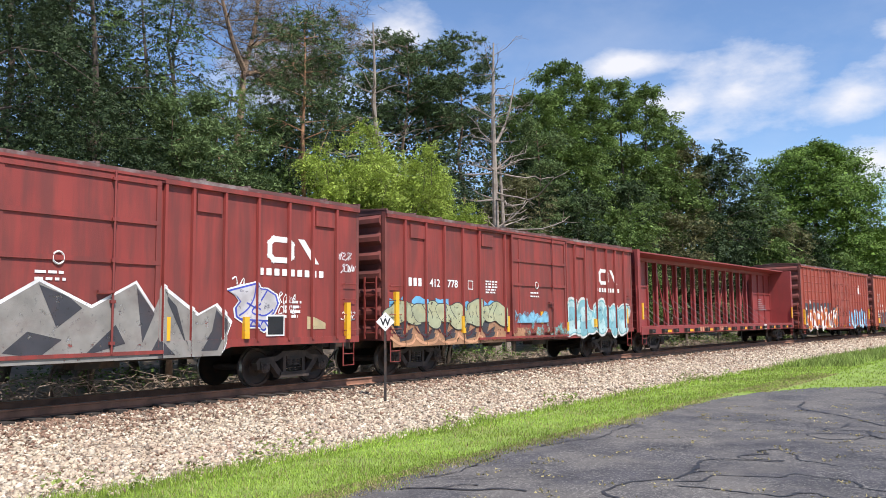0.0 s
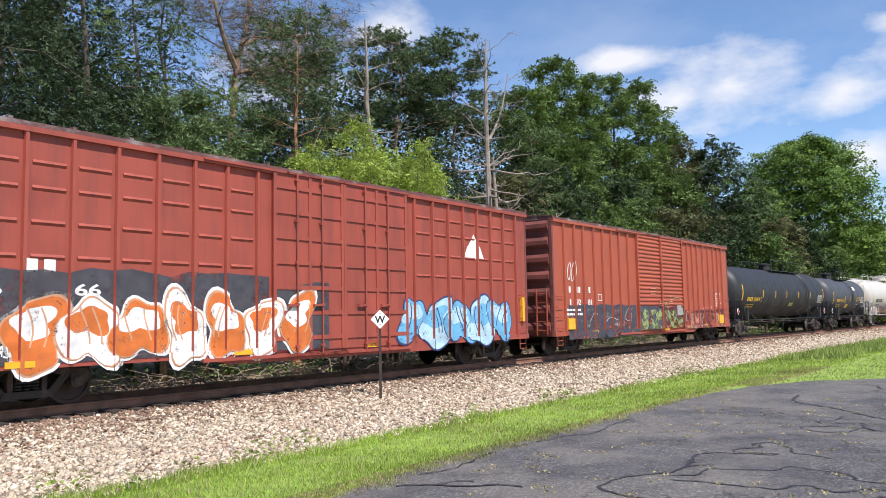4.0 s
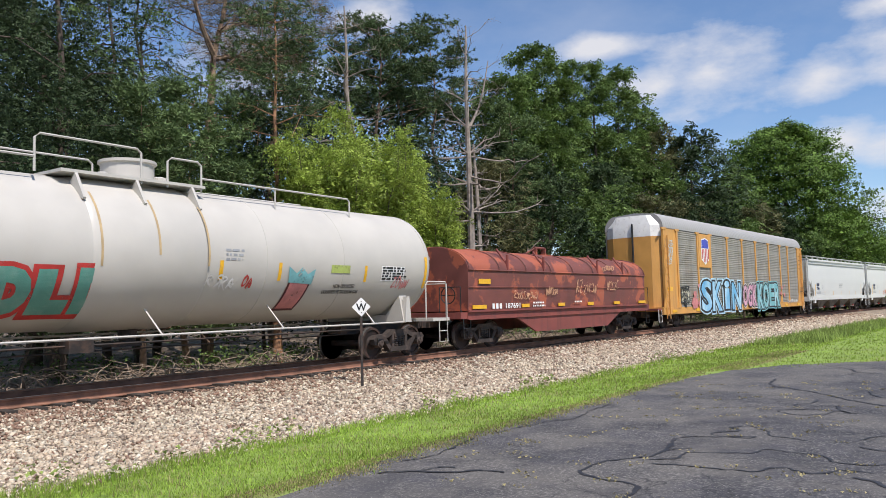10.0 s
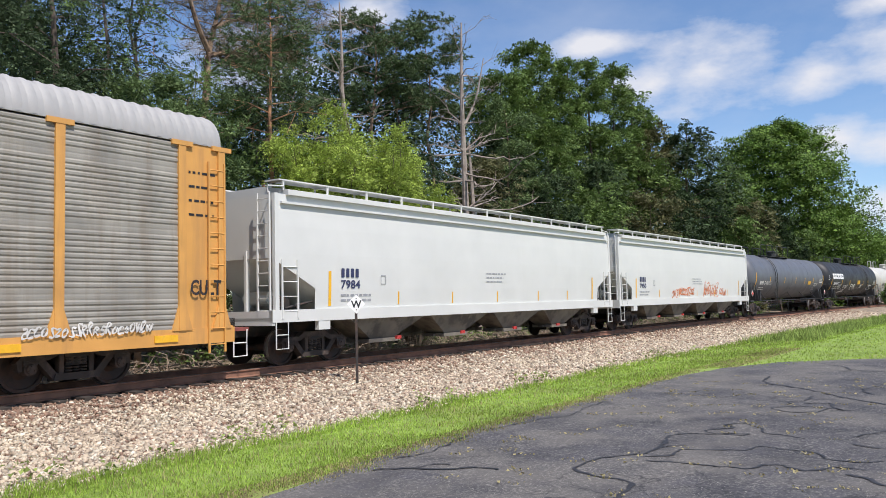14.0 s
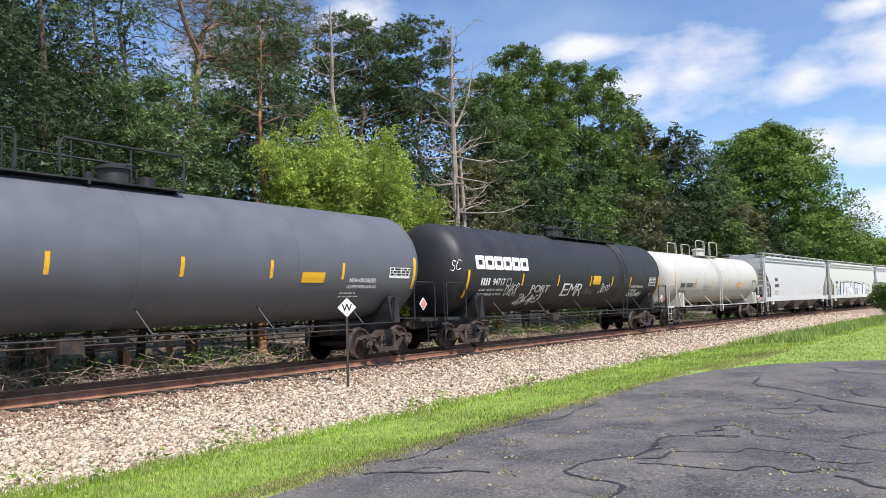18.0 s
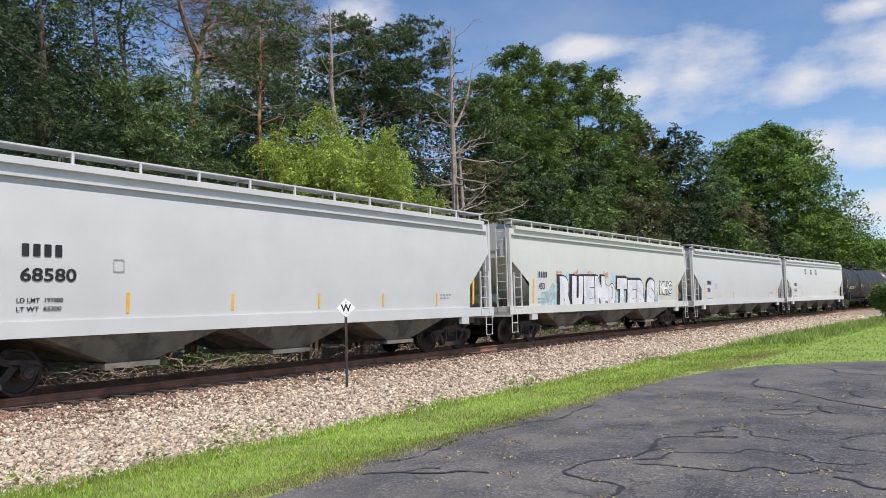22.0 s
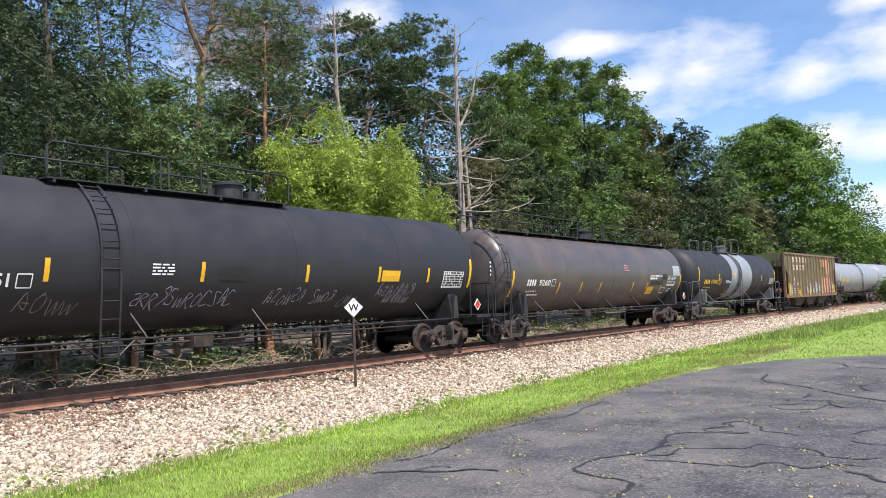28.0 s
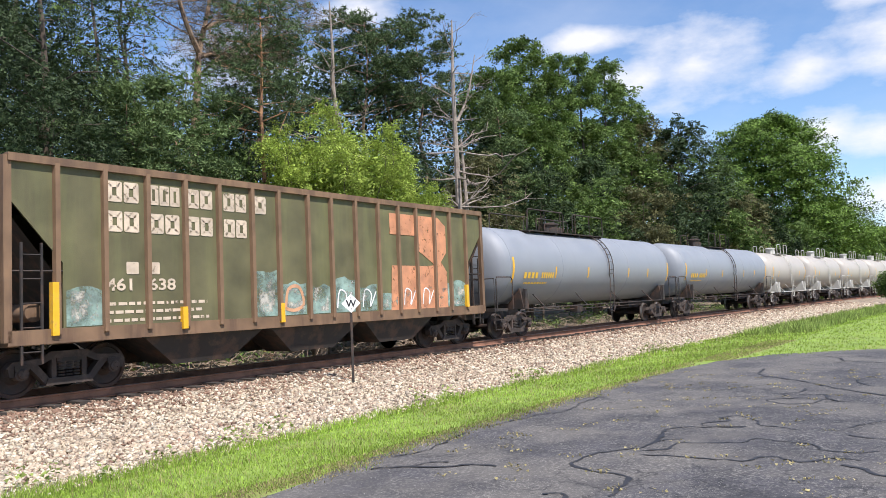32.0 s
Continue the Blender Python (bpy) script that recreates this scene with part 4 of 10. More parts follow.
def plug_door(car, red, W, sill, eave, x0, x1, style):
    """A sliding door on its tracks: smooth with operating rods, or pressed into many ribs."""
    z0, z1 = sill + 0.05, eave - 0.12
    g = Geo().box(x0, x1, -W - 0.075, -W - 0.005, z0, z1)
    y = -W - 0.075
    if style == "plug":
        for z in (z0 + 0.08, z0 + (z1 - z0) * 0.5, z0 + (z1 - z0) * 0.74, z1 - 0.06):
            g.box(x0, x1, y - 0.035, y, z - 0.045, z + 0.045)
        for x in (x0 + 0.04, x1 - 0.04):
            g.box(x - 0.05, x + 0.05, y - 0.03, y, z0, z1)
        g.box(x0 + (x1 - x0) * 0.12, x0 + (x1 - x0) * 0.16, y - 0.02, y, z0, z1)
    elif style == "panel":
        for k in range(7):
            z = z0 + (z1 - z0) * (k + 0.5) / 7
            g.box(x0 + 0.06, x1 - 0.06, y - 0.028, y, z - 0.05, z + 0.05)
        for x in (x0 + 0.03, (x0 + x1) / 2, x1 - 0.03):
            g.box(x - 0.045, x + 0.045, y - 0.03, y, z0, z1)
    else:
        n = 24
        for k in range(n):
            z = z0 + (z1 - z0) * (k + 0.5) / n
            h = (z1 - z0) / n * 0.40
            g.slab([(y, z - h), (y - 0.035, z - h * 0.3), (y - 0.035, z + h * 0.3), (y, z + h)], "x", x0 + 0.07, x1 - 0.07)
        for x in (x0 + 0.035, x1 - 0.035):
            g.box(x - 0.035, x + 0.035, y - 0.04, y, z0, z1)
    door = part("door", g, red, car)
    rods = Geo()
    for x in ((x0 + (x1 - x0) * 0.72,) if style == "plug" else (x0 + (x1 - x0) * 0.3, x0 + (x1 - x0) * 0.66) if style == "panel" else (x1 - 0.12,)):
        rods.tube([(x, y - 0.07, z0 - 0.1), (x, y - 0.07, z1 + 0.05)], 0.022, 6)
        for z in np.linspace(z0 + 0.1, z1 - 0.1, 5):
            rods.box(x - 0.05, x + 0.05, y - 0.09, y, z - 0.03, z + 0.03)
        rods.box(x - 0.3, x + 0.02, y - 0.10, y - 0.04, z0 + 1.02, z0 + 1.07)
    part("lock_rod", rods, red, door)
    part("door_track", Geo().box(x0 - 1.9, x1 + 0.1, -W - 0.14, -W - 0.08, z0 - 0.13, z0 - 0.06), red, car)
    part("door_track", Geo().box(x0 - 1.9, x1 + 0.1, -W - 0.12, -W - 0.07, z1 + 0.02, z1 + 0.07), red, car)


def tank_car(label, front, rear, r, zc, shell, trim, ladder_x=None, platform=(0, 0, 0), fittings="low", band=None, seams=(), sump=True, bars=(), bar_h=0.42,
             end_frame=True, rail_style="plain", man=None, rails=True, bar_z=2.12, stripe_z=1.96):
    """A tank car: shell with dished heads, saddles, side rails, walkway, ladder, fittings, trucks."""
    car, L = start_car("tank_car", label, "tank car", front, rear)
    prof = [(-L, 0.02), (-L + 0.02, r * 0.35), (-L + 0.09, r * 0.6), (-L + 0.2, r * 0.79), (-L + 0.36, r * 0.925), (-L + 0.52, r * 0.985), (-L + 0.66, r)]
    prof += [(x, r) for x in np.linspace(-L + 1.6, L - 1.6, 9)] + [(-x, q) for x, q in prof[::-1]]
    part("shell", Geo().lathe_x(prof, 56, 0, zc), shell, car, smooth=30)
    for x in list(seams) + [-L + 0.66, L - 0.66]:
        part("weld_seam", Geo().lathe_x([(x - 0.02, r * 0.99), (x - 0.012, r + 0.006), (x + 0.012, r + 0.006), (x + 0.02, r * 0.99)], 56, 0, zc), shell, car, smooth=30)
    if band:
        x0, x1, m = band
        part("jacket_band", Geo().lathe_x([(x0, r * 0.98), (x0, r + 0.03), (x1, r + 0.03), (x1, r * 0.98)], 56, 0, zc), m, car, "pale grey wrapped band", smooth=30)
    zf = 0.98
    for s in (-1, 1):
        e = s * (L + 0.55)
        part("stub_sill", Geo().box(min(s * (L - 3.0), e), max(s * (L - 3.0), e), -0.24, 0.24, 0.72, 1.06), M["steel"], car)
        part("body_bolster", Geo().slab([(-1.45, 1.0), (1.45, 1.0), (1.30, 1.75), (0.8, 1.2), (-0.8, 1.2), (-1.30, 1.75)], "x", s * (L - 1.55) - 0.16, s * (L - 1.55) + 0.16), trim, car)
        part("end_platform", Geo().box(min(s * (L - 0.3), e), max(s * (L - 0.3), e), -1.45, 1.45, zf, zf + 0.09), trim, car)
        coupler(car, e, s)
        truck(car, s * (L - 1.45))
        if end_frame:
            x = s * (L + 0.35)
            grab(car, [(x - s * 1.0, -1.46, zf + 0.05), (x - s * 1.0, -1.46, 2.05), (x - s * 0.9, -1.46, 2.15), (x, -1.46, 2.15), (x + s * 0.06, -1.46, 2.08), (x + s * 0.06, -1.46, zf)], trim, 0.022, "end_handrail")
            grab(car, [(x + s * 0.1, -1.4, zf), (x + s * 0.1, -1.4, 2.1), (x + s * 0.1, 1.4, 2.1), (x + s * 0.1, 1.4, zf)], trim, 0.02, "end_handrail")
        step(car, e - s * 0.28, -1.42, trim, 0.36, 1.0, 0.42)
        part("bolster_post", Geo().slab([(s * (L - 1.55) - 0.14, 1.0), (s * (L - 1.55) + 0.14, 1.0), (s * (L - 1.55) + 0.06, 1.72), (s * (L - 1.55) - 0.06, 1.72)], "y", -1.50, -1.38), trim, car)
    part("side_rail", Geo().tube([(-L + 1.6, -1.42, zf + 0.02), (L - 1.6, -1.42, zf + 0.02)], 0.026, 6), trim, car)
    part("side_rail", Geo().tube([(-L + 1.6, 1.42, zf + 0.02), (L - 1.6, 1.42, zf + 0.02)], 0.026, 6), trim, car)
    part("brake_pipe", Geo().tube([(-L + 2.6, -0.75, 0.86), (L - 2.6, -0.75, 0.84)], 0.022, 5).tube([(-L + 2.6, -0.5, 0.72), (L - 2.6, -0.5, 0.72)], 0.016, 5)
         .box(-1.6, -1.1, -0.9, -0.55, 0.72, 1.02), M["steel"], car)
    n = max(3, int(2 * L / 3.4))
    surf = round_side(r, zc)
    for k in range(n):
        x = -L + 3.0 + (2 * L - 6.0) * k / max(1, n - 1)
        zb = zc - r * 0.72
        part("rail_bracket", Geo().tube([(x - 0.12, surf(zb) + 0.02, zb), (x + 0.05, -1.42, zf + 0.03)], 0.022, 5), trim, car)
    if sump:
        part("bottom_outlet", Geo().lathe_z([(zc - r - 0.32, 0.16), (zc - r - 0.05, 0.2), (zc - r + 0.1, 0.32)], 14, 0.2, 0).box(-0.35, 0.35, -0.3, 0.3, zc - r - 0.38, zc - r - 0.28), M["steel"], car)
    p0, p1, ph = platform
    top = zc + r
    if p1 > p0:
        px = (p0 + p1) / 2
        part("walkway", Geo().box(p0, p1, -0.86, -0.46, top - 0.09, top - 0.06), trim, car)
        part("walkway", Geo().box(p0, p1, 0.46, 0.86, top - 0.09, top - 0.06), trim, car)
        for y in (-0.86, 0.86) if rails else ():
            g, g2 = Geo(), Geo()
            g.tube([(p0, y, top), (p0, y, top + ph - 0.08), (p0 + 0.1, y, top + ph), (px - 0.5, y, top + ph), (px - 0.42, y, top + ph - 0.08), (px - 0.42, y, top)], 0.026, 5)
            g2.tube([(px + 0.42, y, top), (px + 0.42, y, top + ph - 0.08), (px + 0.5, y, top + ph), (p1 - 0.1, y, top + ph), (p1, y, top + ph - 0.08), (p1, y, top)], 0.026, 5)
            for x in np.linspace(p0, p1, max(4, int((p1 - p0) / 1.2) + 1))[1:-1]:
                if abs(x - px) > 0.42:
                    (g if x < px else g2).tube([(x, y, top - 0.1), (x, y, top + ph)], 0.018, 4)
            if rail_style == "double":
                g.tube([(p0, y, top + ph * 0.5), (p1, y, top + ph * 0.5)], 0.014, 4)
            part("walkway_rail", g, trim, car)
            part("walkway_rail", g2, trim, car)
        for x in np.linspace(p0 + 0.15, p1 - 0.15, max(2, int((p1 - p0) / 2.0) + 1)):
            part("walkway_bracket", Geo().box(x - 0.03, x + 0.03, -0.86, 0.86, top - 0.16, top - 0.09), trim, car)
    mx = (p0 + p1) / 2 if p1 > p0 else 0
    mx = man if man is not None else mx
    part("manway", Geo().lathe_z([(top - 0.1, 0.32), (top + 0.34, 0.32), (top + 0.345, 0.38), (top + 0.40, 0.38), (top + 0.46, 0.2), (top + 0.47, 0.02)], 18, mx, 0), trim, car, smooth=35)
    part("valve_housing", Geo().lathe_z([(top - 0.1, 0.22), (top + 0.26, 0.22), (top + 0.30, 0.1)], 14, mx + 0.85, 0.1).lathe_z([(top - 0.1, 0.1), (top + 0.2, 0.1)], 10, mx - 0.7, -0.2), trim, car)
    if ladder_x is not None:
        g = Geo()
        arc = [(-math.sin(q) * (r + 0.09), zc + math.cos(q) * (r + 0.09)) for q in np.linspace(radians(22), radians(100), 14)]
        arc += [(-r - 0.09, zc - 0.5), (-1.5, zf - 0.35)]
        for s in (-0.2, 0.2):
            for (y0, z0), (y1, z1) in zip(arc, arc[1:]):
                g.tube([(ladder_x + s, y0, z0), (ladder_x + s, y1, z1)], 0.022, 4)
        for y, z in [arc[i] for i in range(0, 14, 2)] + [(-r - 0.085, zc - 0.3), (-1.52, 1.75), (-1.5, 1.4), (-1.5, 1.05), (-1.5, 0.68)]:
            g.tube([(ladder_x - 0.2, y, z), (ladder_x + 0.2, y, z)], 0.014, 4)
        part("ladder", g, trim, car)
        part("ladder_brace", Geo().tube([(ladder_x - 0.2, -1.5, 0.7), (ladder_x - 0.62, -1.42, 1.0)], 0.018, 4).tube([(ladder_x + 0.2, -1.5, 0.7), (ladder_x + 0.62, -1.42, 1.0)], 0.018, 4), trim, car)
    for x in bars:
        bar(car, x, bar_z, 0.1, bar_h, M["yellow"], surf)
    for x in (-L + 0.75, L - 0.75):
        bar(car, x, stripe_z, 0.12, 0.9, M["yellow"], surf)
    return car, L, surf


def hopper_car(label, front, rear, white, eave=4.12, bays=3, trim=None, sill=1.2, cut=(3.0, 2.15), inset=0.16):
    """A covered hopper: bowed side sheets, slanted ends over open platforms, outlet gates, roof hatches and walkway."""
    trim = trim or white
    car, L = start_car("covered_hopper", label, "hopper car", front, rear)
    W = 1.57

    def surf(z):
        u = (z - 1.1) / (eave - 1.1)
        return -(W - 0.05 + 0.055 * math.sin(max(0, min(1, u)) * math.pi))

    zs = sorted([1.10, 1.5, 1.85, 2.4, 2.7, 3.35, 3.75, eave, cut[0], cut[1]])

    def end_at(z):
        # the side sheet is cut away below, over the platforms
        return L - inset - 1.25 * max(0.0, min(1.0, (cut[0] - z) / (cut[0] - cut[1])))

    for sgn in (1, -1):
        g = Geo()
        for z0, z1 in zip(zs, zs[1:]):
            a0, a1 = end_at(z0), end_at(z1)
            g.add([(-a0, surf(z0) * sgn, z0), (a0, surf(z0) * sgn, z0), (a1, surf(z1) * sgn, z1), (-a1, surf(z1) * sgn, z1)], [(0, 1, 2, 3)])
        part("side_sheet", g, white, car, smooth=30)
    for s in (-1, 1):
        x1, x0 = s * (L - inset - 0.02), s * (L - 2.6)
        g = Geo()
        g.add([(x1, -W + 0.05, cut[0] + 0.1), (x1, W - 0.05, cut[0] + 0.1), (x1, W - 0.05, eave), (x1, -W + 0.05, eave)], [(0, 1, 2, 3)])
        g.add([(x1, -W + 0.05, cut[0] + 0.1), (x1, W - 0.05, cut[0] + 0.1), (x0, W - 0.05, 1.15), (x0, -W + 0.05, 1.15)], [(0, 1, 2, 3)])
        part("slope_sheet", g, trim, car)
        for y in (-W + 0.04, W - 0.04):
            part("corner_post", Geo().box(s * (L - inset) - 0.06, s * (L - inset) + 0.06, y - 0.05, y + 0.05, sill, eave), trim, car)
        for y in (-0.46, 0.46):
            part("end_post", Geo().box(s * (L - 0.2) - 0.05, s * (L - 0.2) + 0.05, y - 0.04, y + 0.04, sill, cut[0] + 0.3), trim, car)
        part("end_platform", Geo().box(min(s * (L - 2.2), s * L), max(s * (L - 2.2), s * L), -W + 0.1, W - 0.1, sill - 0.1, sill - 0.02), trim, car)
        part("end_sill", Geo().box(min(s * (L - 0.08), s * L), max(s * (L - 0.08), s * L), -W, W, sill - 0.2, sill + 0.14), trim, car)
        ladder(car, s * (L - 0.02), -W + 0.3, sill, eave + 0.02, 0.42, 10, trim, "y")
        ladder(car, s * (L - 0.55), -W - 0.02, sill - 0.05, 2.55, 0.5, 4, trim, "x")
        step(car, s * (L - 0.3), -W - 0.01, trim, 0.45, sill - 0.1)
        grab(car, [(s * L, -W + 0.1, eave), (s * (L + 0.02), -W + 0.1, eave + 0.16), (s * (L - 0.5), -W + 0.1, eave + 0.2)], trim, 0.02)
        part("air_tank", Geo().lathe_y([(-0.45, 0.02), (-0.44, 0.18), (0.44, 0.18), (0.45, 0.02)], 14, s * (L - 1.0), sill + 0.45), trim, car, smooth=40)
        part("valve", Geo().box(s * (L - 0.75) - 0.14, s * (L - 0.75) + 0.14, -1.2, -0.9, sill + 0.05, sill + 0.5).tube([(s * (L - 0.6), -1.35, sill + 0.2), (s * (L - 1.5), -1.35, sill + 0.35)], 0.03, 5), M["steel"], car)
        brake_wheel(car, s * (L - 0.1), 0.5, 2.2, M["steel"]) if s < 0 else None
        coupler(car, s * L, s)
        part("stub_sill", Geo().box(min(s * L, s * (L - 3.3)), max(s * L, s * (L - 3.3)), -0.25, 0.25, 0.72, sill), M["steel"], car)
        truck(car, s * (L - 1.85))
    part("side_sill", Geo().slab([(-W - 0.02, sill - 0.13), (-W + 0.10, sill - 0.13), (-W + 0.10, sill + 0.16), (-W - 0.02, sill + 0.16)], "x", -L, L), white, car)
    part("side_sill", Geo().slab([(W - 0.1, sill - 0.13), (W + 0.02, sill - 0.13), (W + 0.02, sill + 0.16), (W - 0.1, sill + 0.16)], "x", -L, L), white, car)
    top = Geo()
    out = [(-W + 0.0, eave - 0.02), (-W - 0.05, eave - 0.02), (-W - 0.05, eave + 0.10), (-W + 0.12, eave + 0.14), (-0.7, eave + 0.26), (0.7, eave + 0.26), (W - 0.12, eave + 0.14), (W + 0.05, eave + 0.10), (W + 0.05, eave - 0.02), (W, eave - 0.02)]
    top.slab(out, "x", -L + 0.5, L - 0.5)
    part("roof", top, white, car)
    part("eave_moulding", Geo().box(-L + 0.3, L - 0.3, -W - 0.045, -W + 0.02, eave - 0.24, eave - 0.19), trim, car)
    n = 8
    for k in range(n):
        x = -L + 1.2 + (2 * L - 2.4) * (k + 0.5) / n
        part("hatch_cover", Geo().box(x - (L - 1.4) / n, x + (L - 1.4) / n, -0.36, 0.36, eave + 0.26, eave + 0.33), trim, car)
    for y in (-1.18, 1.18):
        part("running_board", Geo().box(-L + 0.35, L - 0.35, y - 0.28, y + 0.22, eave + 0.34, eave + 0.37), trim, car)
        for x in np.linspace(-L + 0.5, L - 0.5, 13):
            shared("board_bracket", ("bracket", eave, trim.name), lambda: Geo().box(-0.025, 0.025, -0.28, -0.24, 0.10, 0.34).box(-0.02, 0.02, -0.28, 0.2, 0.31, 0.34).box(-0.02, 0.02, 0.16, 0.2, 0.2, 0.34).mesh("board_bracket"), trim, car, pose(x, y, eave))
    g0, g1 = -L + 2.6, L - 2.6
    wb = (g1 - g0) / bays
    for k in range(bays):
        a, b = g0 + wb * k + 0.1, g0 + wb * (k + 1) - 0.1
        c = (a + b) / 2
        for y0, y1 in ((-1.5, -0.2), (0.2, 1.5)):
            yo, ym = (y0, (y0 + y1) / 2)
            rings = [[(a, y0, 1.1), (b, y0, 1.1), (b, y1, 1.1), (a, y1, 1.1)], [(c - 0.5, ym - 0.35, 0.50), (c + 0.5, ym - 0.35, 0.50), (c + 0.5, ym + 0.35, 0.50), (c - 0.5, ym + 0.35, 0.50)]]
            part("hopper_bay", Geo().loft(rings), M["bay"], car)
            part("outlet_gate", Geo().box(c - 0.62, c + 0.62, ym - 0.42, ym + 0.42, 0.40, 0.50).box(c - 0.75, c - 0.62, ym - 0.1, ym + 0.1, 0.42, 0.48), M["bay"], car)
    return car, L, surf


M["bay"] = mat("grimy_bay", (0.17, 0.15, 0.12), 0.8, 0, 0.25, 2.5, (0.08, 0.07, 0.06), 0.45, 1.5)


def centerbeam(label, front, rear, eave=4.47):
    """A centre-beam lumber flat: bulkheads, a truss of posts and diagonals down the middle, deck with winches."""
    red = M["beam_red"]
    car, L = start_car("centerbeam_flatcar", label, "flat car", front, rear)
    W = 1.42
    part("deck", Geo().box(-L, L, -W, W, 1.02, 1.14), red, car)
    part("side_sill", Geo().box(-L, L, -W - 0.03, -W + 0.06, 0.80, 1.12), red, car)
    part("side_sill", Geo().box(-L, L, W - 0.06, W + 0.03, 0.80, 1.12), red, car)
    part("centre_sill", Geo().box(-L, L, -0.3, 0.3, 0.70, 1.02), M["steel"], car)
    part("top_chord", Geo().slab([(-0.95, eave - 0.06), (-0.95, eave + 0.0), (0, eave + 0.06), (0.95, eave), (0.95, eave - 0.06), (0.16, eave - 0.14), (0.16, eave - 0.3), (-0.16, eave - 0.3), (-0.16, eave - 0.14)], "x", -L, L), red, car)
    for s in (-1, 1):
        a, b = s * (L - 0.12), s * L
        part("bulkhead", Geo().box(min(a, b), max(a, b), -W, W, 1.1, eave - 0.02), red, car)
        g = Geo()
        for y in (-W + 0.06, -0.75, 0.75, W - 0.06):
            g.box(min(b, b + s * 0.14), max(b, b + s * 0.14), y - 0.07, y + 0.07, 0.9, eave - 0.02)
        for z in (1.6, 2.3, 3.0, 3.7, 4.35):
            g.box(min(b, b + s * 0.09), max(b, b + s * 0.09), -W, W, z - 0.05, z + 0.05)
        part("bulkhead_frame", g, red, car)
        x0, x1 = s * (L - 3.6), s * (L - 0.1)
        w = Geo().box(min(x0, x1), max(x0, x1), -0.06, 0.06, 1.14, eave - 0.1)
        part("shear_wall", w, red, car)
        for x in np.linspace(x0, x1, 4):
            part("stiffener", Geo().box(x - 0.05, x + 0.05, -0.14, -0.06, 1.14, eave - 0.1), red, car)
        for z in (3.0, 2.03):
            part("stiffener", Geo().box(min(x0, x1), max(x0, x1), -0.11, -0.06, z - 0.045, z + 0.045), red, car)
        coupler(car, b, s)
        truck(car, s * (L - 1.9))
        step(car, s * (L - 0.3), -W, red, 0.4, 0.85)
        ladder(car, s * (L + 0.16), -W + 0.3, 0.9, 2.9, 0.42, 6, red, "y")
    posts = np.linspace(-6.38, 6.5, 12)
    for x in posts:
        shared("post", "beam_post", lambda: Geo().slab([(-0.10, 1.14), (-0.06, eave - 0.1), (0.06, eave - 0.1), (0.10, 1.14)], "y", -0.11, -0.06)
               .slab([(-0.10, 1.14), (-0.06, eave - 0.1), (0.06, eave - 0.1), (0.10, 1.14)], "y", 0.06, 0.11).slab([(-0.03, 1.14), (-0.02, eave - 0.1), (0.02, eave - 0.1), (0.03, 1.14)], "y", -0.06, 0.06).mesh("post"), red, car, pose(x, 0, 0))
    for k in range(0, 11):
        if k in (0, 1, 7, 10):
            x0, x1 = posts[k], posts[k + 1]
            lo, hi = (1.3, eave - 0.3) if k in (7, 10) else (eave - 0.3, 1.3)
            part("diagonal", Geo().tube([(x0, 0, lo), (x1, 0, hi)], 0.045, 6), red, car)
    for k, x in enumerate(np.linspace(-L + 0.9, L - 0.9, 17)):
        shared("winch", "winch", lambda: Geo().lathe_x([(-0.13, 0.04), (-0.12, 0.075), (0.12, 0.075), (0.13, 0.04)], 10, -W - 0.10, 0.93).box(-0.16, -0.13, -W - 0.18, -W, 0.85, 1.02).box(0.13, 0.16, -W - 0.18, -W, 0.85, 1.02).mesh("winch"), M["steel"], car, pose(x, 0, 0))
        if k % 2:
            shared("reflector", "beam_refl", lambda: Geo().box(-0.28, 0.28, -W - 0.036, -W - 0.03, 0.86, 0.97).mesh("reflector"), M["yellow"], car, pose(x + 0.65, 0, 0))
    wire = paint("cable_grey", (0.26, 0.25, 0.24))
    for x in list(posts) + [-9.6, -8.4]:
        part("strap", Geo().tube([(x - 0.55, -0.14, 2.35), (x + 0.5, -W - 0.05, 1.02)], 0.009, 4), wire, car)
    return car, L, flat(W + 0.03)


